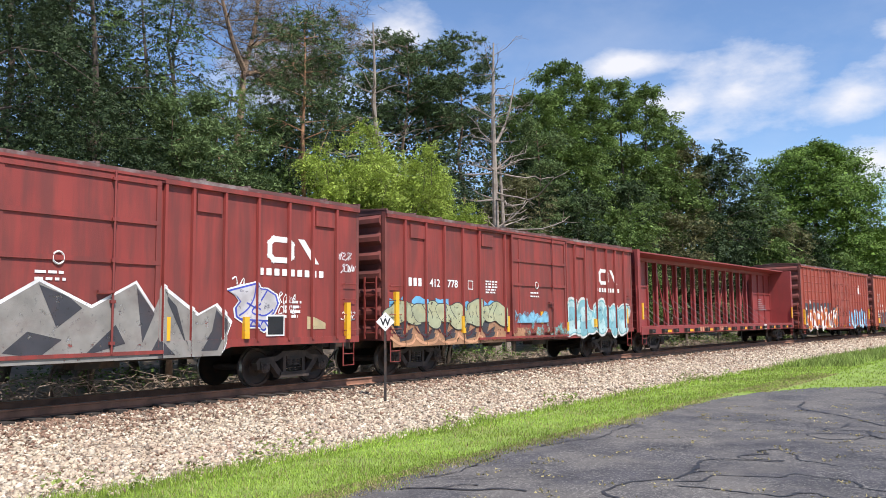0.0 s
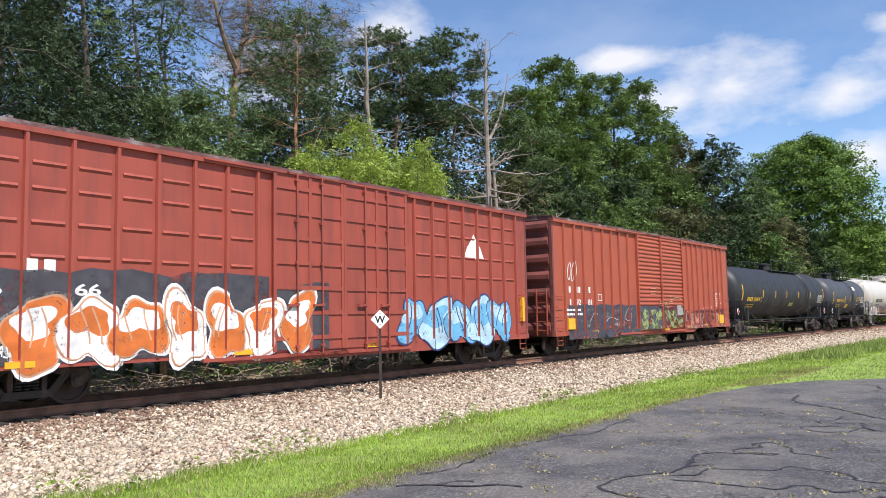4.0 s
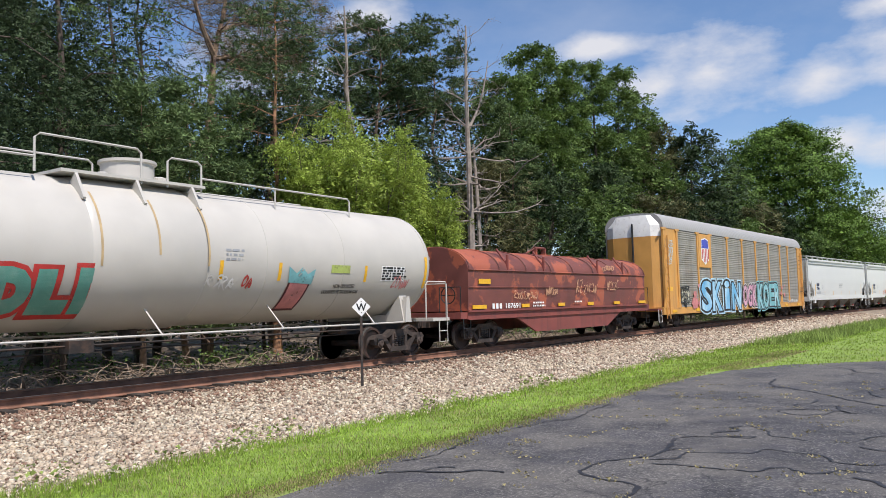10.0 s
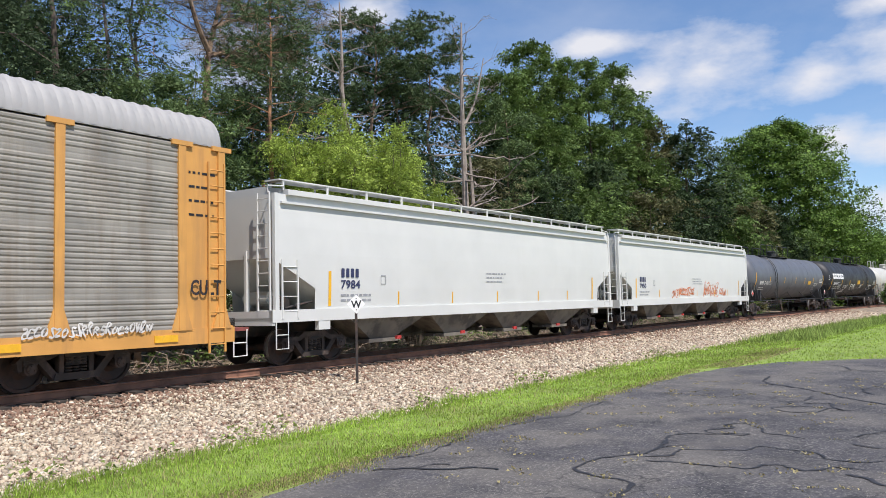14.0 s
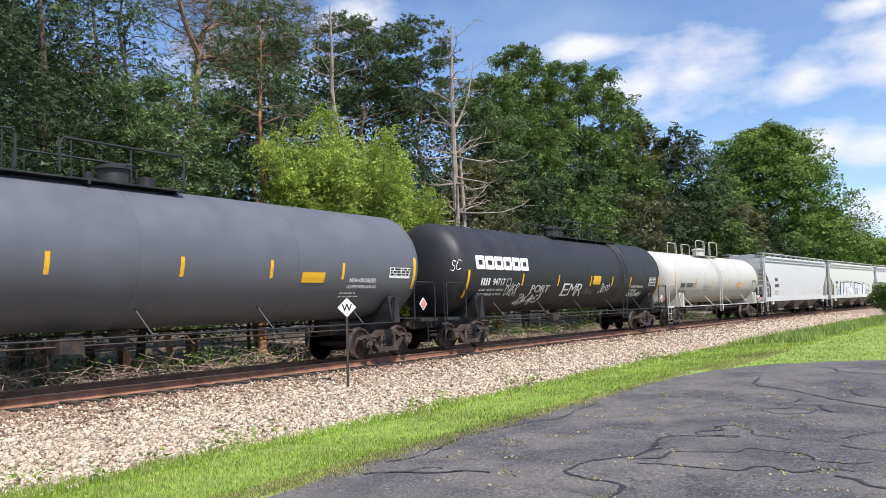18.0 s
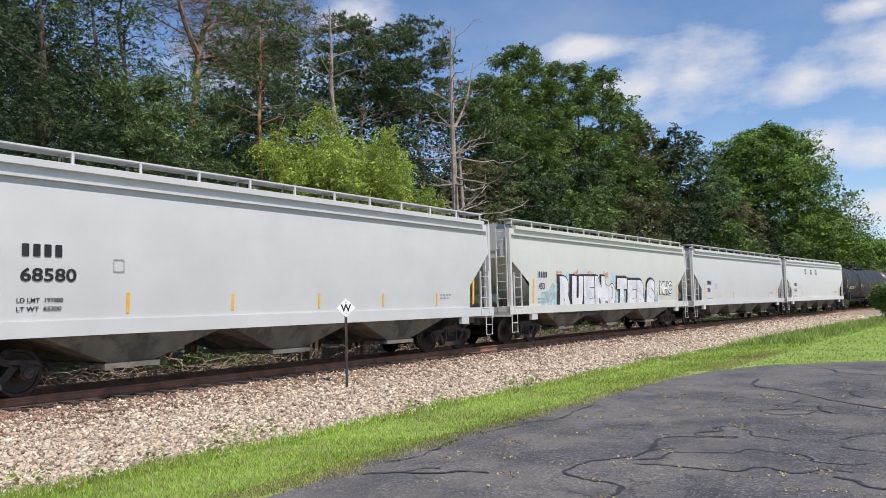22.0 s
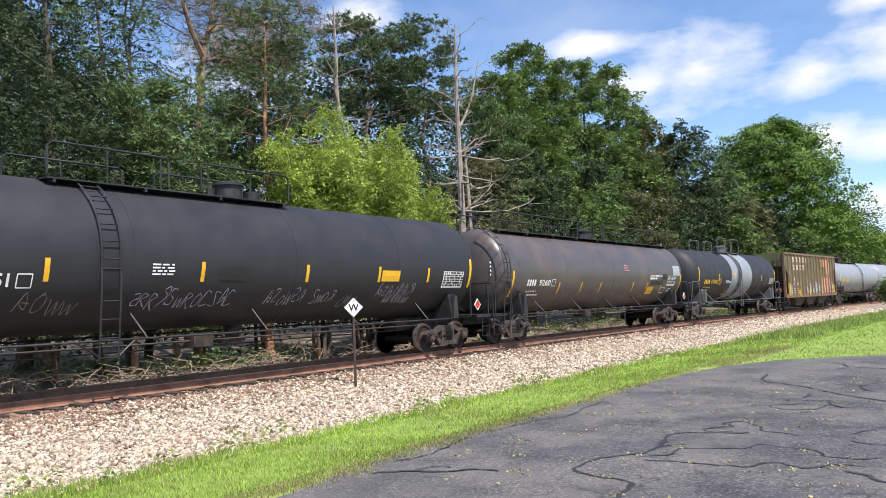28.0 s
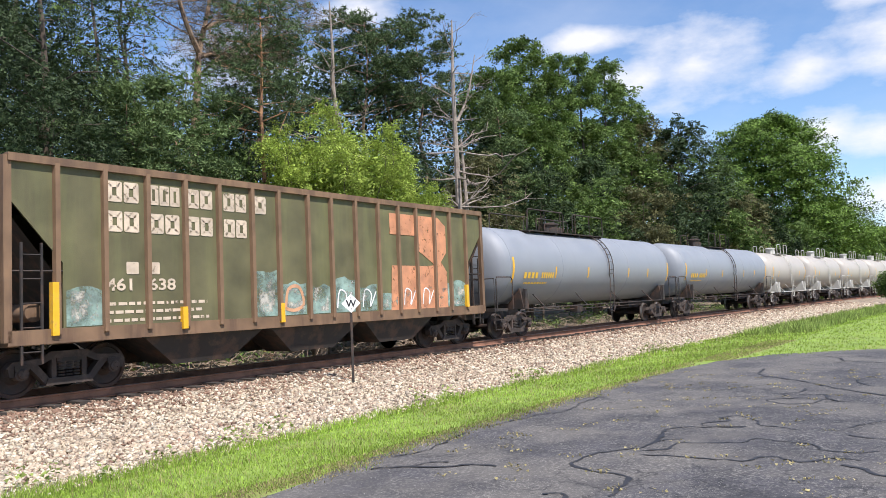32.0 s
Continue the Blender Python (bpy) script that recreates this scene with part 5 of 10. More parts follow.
def coil_car(label, front, rear):
    """A coil-steel car: a deep fish-bellied sill and a round-topped lift-off cover."""
    car, L = start_car("coil_car", label, "coil car", front, rear)
    W = 1.47
    part("side_sill", Geo().slab([(-L, 1.22), (L, 1.22), (L, 0.98), (L - 2.9, 0.98), (L - 4.3, 0.42), (-L + 4.3, 0.42), (-L + 2.9, 0.98), (-L, 0.98)], "y", -W, -W + 0.08), M["coil_sill"], car)
    part("side_sill", Geo().slab([(-L, 1.22), (L, 1.22), (L, 0.98), (L - 2.9, 0.98), (L - 4.3, 0.42), (-L + 4.3, 0.42), (-L + 2.9, 0.98), (-L, 0.98)], "y", W - 0.08, W), M["coil_sill"], car)
    part("deck", Geo().box(-L - 0.35, L + 0.35, -W + 0.02, W - 0.02, 1.0, 1.2), M["coil_sill"], car)
    part("sill_flange", Geo().box(-L, L, -W - 0.07, -W, 1.20, 1.26).box(-L, L, -W - 0.05, -W, 0.96, 1.0), M["coil_sill"], car)
    h0, spring = 1.24, 2.55
    cs = [(-1.42, h0), (-1.45, spring)] + [(-1.45 * math.cos(q), spring + 0.78 * math.sin(q)) for q in np.linspace(0.12, math.pi - 0.12, 18)] + [(1.45, spring), (1.42, h0)]
    part("cover", Geo().slab(cs, "x", -L + 0.1, L - 0.1), M["coil"], car, smooth=30)
    for x in np.linspace(-L + 0.16, L - 0.16, 9):
        ring = [(y * 1.012 - (0.01 if y < 0 else -0.01), z + 0.012) for y, z in cs[1:-1]]
        part("cover_rib", Geo().tube([(x, y, z) for y, z in ring], 0.02, 4), M["coil"], car)
    part("cover_rail", Geo().tube([(-L + 0.1, -1.47, spring), (L - 0.1, -1.47, spring)], 0.028, 5).tube([(-L + 0.1, -1.47, 2.0), (L - 0.1, -1.47, 2.0)], 0.015, 4), M["coil"], car)
    lift = Geo()
    for x in (-0.35, 0.35):
        lift.slab([(x - 0.05, 3.28), (x + 0.05, 3.28), (x + 0.04, 3.62), (x - 0.04, 3.62)], "y", -0.1, 0.1)
    lift.tube([(-0.4, 0, 3.62), (0.4, 0, 3.62)], 0.05, 8)
    lift.tube([(-1.2, 0, 3.33), (-0.4, 0, 3.58)], 0.03, 5)
    part("lifting_lug", lift, M["coil"], car)
    for x in (-L + 2.5, L - 2.5, -L + 5.0, L - 5.0):
        part("locating_arm", Geo().slab([(x - 0.05, 2.5), (x + 0.05, 2.5), (x + 0.03, 3.1), (x - 0.03, 3.1)], "y", -1.47, -1.40).tube([(x, -1.43, 2.75), (x, -1.0, 3.32)], 0.04, 5), M["coil_sill"], car)
    for s in (-1, 1):
        coupler(car, s * (L + 0.35), s)
        truck(car, s * (L - 1.5))
        step(car, s * (L + 0.05), -W, M["black"], 0.4, 1.0)
        grab(car, [(s * (L + 0.3), -W + 0.05, 1.15), (s * (L + 0.3), -W + 0.05, 2.0), (s * (L + 0.3), -0.6, 2.0), (s * (L + 0.3), -0.6, 1.15)], M["black"], 0.02, "end_handrail")
    brake_wheel(car, -L - 0.25, -0.9, 1.75, M["black"])
    return car, L, flat(1.47)


def autorack(label, front, rear):
    """A closed auto carrier: pressed screens between yellow posts, galvanised round-edged roof, folding end doors."""
    car, L = start_car("autorack", label, "autorack", front, rear)
    W, z0, z1 = 1.52, 1.0, 4.96
    F = L - 0.8  # the leading end stands back
    part("deck", Geo().box(-F, L, -W + 0.03, W - 0.03, 0.86, 1.06), M["rack_yellow"], car)
    part("side_sill", Geo().box(-F, L, -W - 0.03, -W + 0.1, 0.70, 1.03).box(-F, L, W - 0.1, W + 0.03, 0.70, 1.03), M["rack_yellow"], car)
    part("centre_sill", Geo().box(-F, L, -0.35, 0.35, 0.55, 0.9), M["steel"], car)
    part("side_wall", Geo().box(-F + 0.3, L - 0.3, W - 0.05, W, z0, z1), M["rack_grey"], car)
    arch = [(-W - 0.03, z1 - 0.02)] + [(-W + 0.62 - 0.65 * math.cos(q), z1 + 0.74 * math.sin(q)) for q in np.linspace(0, 1.25, 7)] + [(0, z1 + 0.80)]
    arch += [(-y, z) for y, z in arch[-2::-1]]
    part("roof", Geo().slab(arch, "x", -F + 0.3, L - 0.35), M["rack_roof"], car, smooth=30)
    for k in range(90):
        x = -F + 0.5 + (L + F - 1.0) * k / 89
        shared("roof_rib", "rack_rib", lambda: Geo().loft([[(dx, y * (1 + up), z + 5 * up) for y, z in arch] for dx, up in ((-0.09, 0.0004), (-0.035, 0.004), (0.035, 0.004), (0.09, 0.0004))], closed=False, caps=False).mesh("roof_rib", 30), M["rack_roof"], car, pose(x, 0, 0))
    posts = [-12.55, -10.85, -8.01, -6.07, -3.25, -0.52, 2.15, 4.99, 7.66, 9.62, 12.27, 13.3]
    for x in posts:
        shared("post", "rack_post", lambda: Geo().box(-0.09, 0.09, -W - 0.06, -W + 0.05, z0, z1).box(-0.26, 0.26, -W - 0.07, -W, z1 - 0.1, z1).slab([(-0.25, z0), (0.25, z0), (0.09, z0 + 0.5), (-0.09, z0 + 0.5)], "y", -W - 0.05, -W).mesh("post"), M["rack_yellow"], car, pose(x, 0, 0))
    def screen(x0, x1):
        n = 36
        y = -W
        rows = [(y, z0)]
        for k in range(n):
            a, b = z0 + (z1 - z0 - 0.05) * k / n, z0 + (z1 - z0 - 0.05) * (k + 1) / n
            h = (b - a)
            d = 0.004 if k % 12 in (6, 7) else 0.016
            rows += [(y - d, a + h * 0.3), (y - d, a + h * 0.7), (y, b)]
        g = Geo()
        g.loft([[(x0, p, z), (x1, p, z)] for p, z in rows], closed=False)
        return g
    for a, b in zip(posts[1:-2], posts[2:-1]):
        part("screen_panel", screen(a + 0.09, b - 0.09), M["rack_grey"], car)
    part("shield_panel", Geo().box(posts[2] + 0.1, posts[3] - 0.1, -W - 0.075, -W - 0.05, 3.1, z1 - 0.06), M["rack_yellow"], car)
    for a, b in ((posts[0], posts[1]), (posts[-2], posts[-1])):
        part("end_side", Geo().box(a, b, -W - 0.01, -W + 0.04, z0, z1), M["rack_yellow"], car)
    for s in (-1, 1):
        x = L if s > 0 else -F
        g = Geo()
        ring = [(x - s * 0.38, -W + 0.0), (x - s * 0.06, -1.0), (x, -0.4), (x, 0.4), (x - s * 0.06, 1.0), (x - s * 0.38, W)]
        g.loft([[(px, y, z) for px, y in ring] for z in (0.95, 4.55)], closed=False, caps=False)
        part("end_door", g, M["rack_yellow"], car, smooth=25)
        g = Geo()
        g.loft([[(px, y, 4.55) for px, y in ring], [(px, y * 0.99, 5.1) for px, y in ring], [(px - s * 0.1, y * 0.75, 5.62) for px, y in ring]], closed=False, caps=False)
        part("end_cap", g, M["white"], car, "white end cap over the doors", smooth=25)
        part("door_bar", Geo().tube([(x + s * 0.05, -0.1, 0.95), (x + s * 0.05, -0.1, 5.2)], 0.05, 6), M["black"], car)
        ladder(car, x - s * 0.5, -W - 0.06, 0.5, 4.6, 0.42, 12, M["rack_yellow"], "x")
        coupler(car, x + s * 0.3, s)
        truck(car, s * (L - 3.4))
        part("platform", Geo().box(min(x, x + s * 0.5), max(x, x + s * 0.5), -1.45, 1.45, 0.92, 1.0), M["coil_sill"], car)
        step(car, x + s * 0.25, -1.45, M["white"], 0.36, 0.95)
    return car, L, flat(W + 0.055)


def open_hopper(label, front, rear, eave=4.26):
    """A ribbed open-top hopper with slanted ends and three bays."""
    car, L = start_car("open_hopper", label, "hopper car", front, rear)
    W, sill = 1.50, 1.02
    for sgn in (-1, 1):
        o = [(-L + 0.05, eave), (L - 0.05, eave), (L - 0.05, 3.5), (L - 1.0, 2.4), (L - 1.0, sill + 0.2), (-L + 1.0, sill + 0.2), (-L + 1.0, 2.4), (-L + 0.05, 3.5)]
        part("side_sheet", Geo().slab(o, "y", sgn * W - 0.02, sgn * W + 0.02), M["bn_green"], car)
        part("side_sill", Geo().box(-L, L, sgn * W - 0.06, sgn * W + 0.06, sill - 0.06, sill + 0.2), M["bn_rib"], car)
    part("top_rail", Geo().box(-L, L, -W - 0.1, -W + 0.05, eave - 0.1, eave + 0.04).box(-L, L, W - 0.05, W + 0.1, eave - 0.1, eave + 0.04), M["bn_rib"], car)
    for x in (-6.78, -5.84, -4.91, -4.01, -3.13, -2.19, -1.38, -0.4, 0.43, 1.37, 2.31, 3.2, 4.05, 4.96, 5.78, 6.67):
        shared("rib", "bn_rib_mesh", lambda: Geo().slab([(-0.06, 0), (-0.045, -0.11), (0.045, -0.11), (0.06, 0)], "z", sill + 0.1, eave - 0.06).mesh("rib"), M["bn_rib"], car, pose(x, -W, 0))
    part("load_deck", Geo().box(-L + 0.1, L - 0.1, -W + 0.03, W - 0.03, 3.6, 3.65), M["steel"], car)
    for s in (-1, 1):
        part("end_sheet", Geo().box(min(s * L, s * (L - 0.03)), max(s * L, s * (L - 0.03)), -W, W, 3.3, eave), M["bn_green"], car)
        part("slope_sheet", Geo().add([(s * (L - 0.02), W - 0.03, 3.3), (s * (L - 0.02), -W + 0.03, 3.3), (s * (L - 1.8), -W + 0.03, sill), (s * (L - 1.8), W - 0.03, sill)], [(0, 1, 2, 3)]), M["steel"], car)
        for y in (-W, W):
            part("corner_post", Geo().box(s * L - 0.07, s * L + 0.07, y - 0.06, y + 0.06, sill, eave), M["bn_rib"], car)
        for y in (-0.6, 0.6):
            part("end_post", Geo().box(s * L - 0.06, s * L + 0.06, y - 0.05, y + 0.05, sill, 3.1), M["bn_rib"], car)
        part("end_platform", Geo().box(min(s * L, s * (L - 1.8)), max(s * L, s * (L - 1.8)), -W, W, sill - 0.08, sill), M["bn_rib"], car)
        ladder(car, s * (L + 0.1), -W + 0.28, sill - 0.4, eave, 0.38, 9, M["steel"], "y")
        part("end_rail", Geo().tube([(s * L, -W, 2.25), (s * (L - 1.0), -W, 2.25)], 0.018, 5).tube([(s * L, -W, 2.25), (s * L, W, 2.25)], 0.018, 5), M["steel"], car)
        part("brake_tank", Geo().lathe_y([(-1.0, 0.02), (-0.98, 0.17), (-0.1, 0.17), (-0.08, 0.02)], 12, s * (L - 0.75), sill + 0.5), M["bn_rib"], car, smooth=40)
        ladder(car, s * (L - 0.42), -W - 0.03, sill - 0.4, 2.75, 0.36, 5, M["steel"], "x")
        coupler(car, s * (L + 0.1), s)
        truck(car, s * (L - 1.35))
    brake_wheel(car, -L + 0.15, 0.5, 2.1, M["steel"])
    for k in range(3):
        c = (k - 1) * (2 * L - 5.2) / 3
        h = (2 * L - 5.4) / 6
        for y0, y1 in ((-1.42, -0.15), (0.15, 1.42)):
            part("hopper_bay", Geo().loft([[(c - h, y0, sill), (c + h, y0, sill), (c + h, y1, sill), (c - h, y1, sill)], [(c - h * 0.45, y0 + 0.2, 0.35), (c + h * 0.45, y0 + 0.2, 0.35), (c + h * 0.45, y1 - 0.2, 0.35), (c - h * 0.45, y1 - 0.2, 0.35)]]), M["steel"], car)
    return car, L, flat(W + 0.02)

# ---- the train, car by car, from its head ----
P = {k: paint("spray_" + k, c) for k, c in {
    "grey": (0.25, 0.235, 0.21), "dark": (0.045, 0.045, 0.052), "pale": (0.62, 0.60, 0.56), "white": (0.78, 0.78, 0.76), "blue": (0.06, 0.08, 0.42), "teal": (0.17, 0.42, 0.44),
    "sky": (0.14, 0.40, 0.62), "ice": (0.42, 0.62, 0.72), "sand": (0.44, 0.36, 0.20), "tan": (0.36, 0.19, 0.10), "olive": (0.30, 0.31, 0.17), "orange": (0.62, 0.16, 0.03),
    "pink": (0.62, 0.33, 0.42), "black": (0.014, 0.014, 0.016), "red": (0.48, 0.035, 0.03), "green": (0.10, 0.30, 0.24), "peach": (0.60, 0.32, 0.18), "lime": (0.40, 0.48, 0.12),
    "maroon": (0.09, 0.018, 0.022), "rose": (0.55, 0.20, 0.19), "mint": (0.22, 0.30, 0.24), "aqua": (0.42, 0.60, 0.60), "cloud": (0.38, 0.40, 0.25), "slate": (0.12, 0.15, 0.19), "moss": (0.23, 0.27, 0.10), "lagoon": (0.20, 0.42, 0.47), "lilac": (0.40, 0.38, 0.47), "silver": (0.52, 0.50, 0.50), "navy": (0.03, 0.05, 0.16), "sage": (0.40, 0.40, 0.24)}.items()}


def number(car, text, x0, x1, z0, z1, material, surf, lift=0.014):
    """Digits or words fitted into a box on the side."""
    v, f = flat_text(text, 1.0, 0.022)
    xa, xb = min(p[0] for p in v), max(p[0] for p in v)
    za, zb = min(p[1] for p in v), max(p[1] for p in v)
    g = Geo().add([(x0 + (p[0] - xa) / (xb - xa) * (x1 - x0), 0, z0 + (p[1] - za) / (zb - za) * (z1 - z0)) for p in v], f)
    g.v = [(x, surf(z) - lift, z) for x, y, z in g.v]
    ob = part("lettering", g, material, car)
    ob["kind"] = "stuff"
    return ob


def blocks(car, n, x0, x1, z0, z1, material, surf, hollow=0.0, gap=0.18, lift=0.012, name="plain_lettering"):
    """n plain blocks in a row, each the size of a letter; hollow: the width of the frame, when they are open."""
    g = Geo()
    w = (x1 - x0) / n
    for k in range(n):
        a, b = x0 + w * k, x0 + w * (k + 1 - gap)
        c = min(0.07 * w, 0.07 * (z1 - z0))
        o = [(a + c, z0), (b - c, z0), (b, z0 + c), (b, z1 - c), (b - c, z1), (a + c, z1), (a, z1 - c), (a, z0 + c)]
        if hollow:
            t = min(hollow, 0.36 * (b - a), 0.36 * (z1 - z0))
            q = [(a + c + t * 0.5, z0 + t), (b - c - t * 0.5, z0 + t), (b - t, z0 + c + t * 0.5), (b - t, z1 - c - t * 0.5), (b - c - t * 0.5, z1 - t), (a + c + t * 0.5, z1 - t), (a + t, z1 - c - t * 0.5), (a + t, z0 + c + t * 0.5)]
            g.add([(x, surf(z) - lift, z) for x, z in o + q], [(i, (i + 1) % 8, 8 + (i + 1) % 8, 8 + i) for i in range(8)])
        else:
            g.add([(x, surf(z) - lift, z) for x, z in o], [tuple(range(8))])
    ob = part(name, g, material, car)
    if n > 1:
        ob["kind"] = "stuff"
    return ob


def sheet(car, outline, material, surf, lift=0.009, name="sprayed_field", label=""):
    """One painted field, cut into columns so that it lies on the side."""
    g = Geo().add(*on_side(outline, [tuple(range(len(outline)))], surf, lift))
    return part(name, g, material, car, label)


def ragged(x0, x1, z0, z1, seed, step=0.35, amp=0.25):
    """A field with a level foot and a ragged upper edge."""
    rng = random.Random(seed)
    n = max(2, int((x1 - x0) / step))
    top = [(x1 + (x0 - x1) * k / n, z1 + rng.uniform(-amp, amp)) for k in range(n + 1)]
    return [(x0, z0), (x1, z0)] + top


def columns(car, x0, x1, z0, z1, material, surf, seed, lift=0.009, step=0.3, amp=0.25, name="sprayed_field"):
    """A ragged field as separate upright strips in one mesh."""
    rng = random.Random(seed)
    g = Geo()
    n = max(2, int((x1 - x0) / step))
    hs = [z1 + rng.uniform(-amp, amp) for _ in range(n + 1)]
    for k in range(n):
        a, b = x0 + (x1 - x0) * k / n, x0 + (x1 - x0) * (k + 1) / n
        g.add([(a, surf(z0) - lift, z0), (b, surf(z0) - lift, z0), (b, surf(hs[k + 1]) - lift, hs[k + 1]), (a, surf(hs[k]) - lift, hs[k])], [(0, 1, 2, 3)])
    return part(name, g, material, car)


def placard(car, x, z, color, y, size=0.19):
    g = Geo().slab([(x, z - size), (x + size, z), (x, z + size), (x - size, z)], "y", y - 0.02, y)
    p = part("placard", g, M["white"], car, "white-edged hazard placard")
    s = size * 0.8
    part("placard_face", Geo().slab([(x, z - s), (x + s, z), (x, z + s), (x - s, z)], "y", y - 0.026, y - 0.02), color, p)
    return p


def tagged_line(car, x, z, w, h, m, surf, seed, r=0.02):
    """A quick sprayed tag: bent strokes in a row that cross and loop, and spell nothing."""
    rng = random.Random(seed)
    shapes = (((0, 0), (0.3, 1), (0.7, 0.1), (0.15, 0.45), (0.8, 0.4)), ((0.8, 0.85), (0.35, 1), (0.05, 0.55), (0.15, 0.1), (0.9, 0.2)), ((0.5, 1), (0.1, 0.6), (0.25, 0.05), (0.7, 0.2), (0.75, 0.75), (0.4, 0.95)),
              ((0, 0.9), (0.65, 0.95), (0.1, 0.05), (0.8, 0.1)), ((0.8, 0.9), (0.25, 0.95), (0.2, 0.6), (0.65, 0.4), (0.55, 0.05), (0, 0.1)), ((0.05, 0), (0.1, 1), (0.65, 0.85), (0.2, 0.5), (0.85, -0.1)), ((0, 0.8), (0.2, 0), (0.45, 0.75), (0.65, 0), (0.95, 0.9)))
    n = max(2, round(w / max(0.12, 0.62 * h)))
    g = Geo()
    for k in range(n):
        shape = [Vector((u, v)) for u, v in rng.choice(shapes)]
        flip, tall, drop = rng.random() < 0.4, rng.uniform(0.65, 1.1), rng.uniform(-0.1, 0.15)
        pts = [Vector((x + w / n * (k + 1.05 * ((1 - p.x) if flip else p.x)) + 0.22 * h * p.y, z + h * (drop + tall * p.y))) for p in shape]
        fine = []
        for i in range(len(pts) - 1):
            a, b = pts[i], pts[i + 1]
            o, e = pts[max(0, i - 1)], pts[min(len(pts) - 1, i + 2)]
            for j in range(4):
                u = j / 4
                fine.append(0.5 * ((2 * a) + (b - o) * u + (2 * o - 5 * a + 4 * b - e) * u * u + (3 * a - o - 3 * b + e) * u ** 3))
        fine.append(pts[-1])
        edge = []
        for i, p in enumerate(fine):
            d = fine[min(len(fine) - 1, i + 1)] - fine[max(0, i - 1)]
            d = d.normalized() * r * (0.75 + 0.3 * math.sin(i * 0.9 + k)) if d.length else Vector((r, 0))
            edge.append([(p.x - d.y, surf(p.y + d.x) - 0.012 - 0.0004 * k, p.y + d.x), (p.x + d.y, surf(p.y - d.x) - 0.012 - 0.0004 * k, p.y - d.x)])
        g.loft(edge, closed=False)
    me = bpy.data.meshes.new("sprayed_tag")
    me.from_pydata(g.v, [], g.f)
    ob = part("sprayed_tag", me, m, car)
    ob["kind"] = "stuff"
    return ob


def data_plate(car, x0, x1, z0, z1, surf, seed=3, ink=None):
    """A white stencilled table of small lines."""
    bar(car, x0, z0, x1 - x0, z1 - z0, M["white"], surf, 0.006, "data_table")
    for i in range(3):
        w = (x1 - x0 - 0.05) / 3
        small_print(car, x0 + 0.035 + w * i, z1 - 0.07, w * 1.4, int((z1 - z0 - 0.02) / 0.075), ink or M["ink"], surf, 0.05, 0.075, seed + i, 0.012)


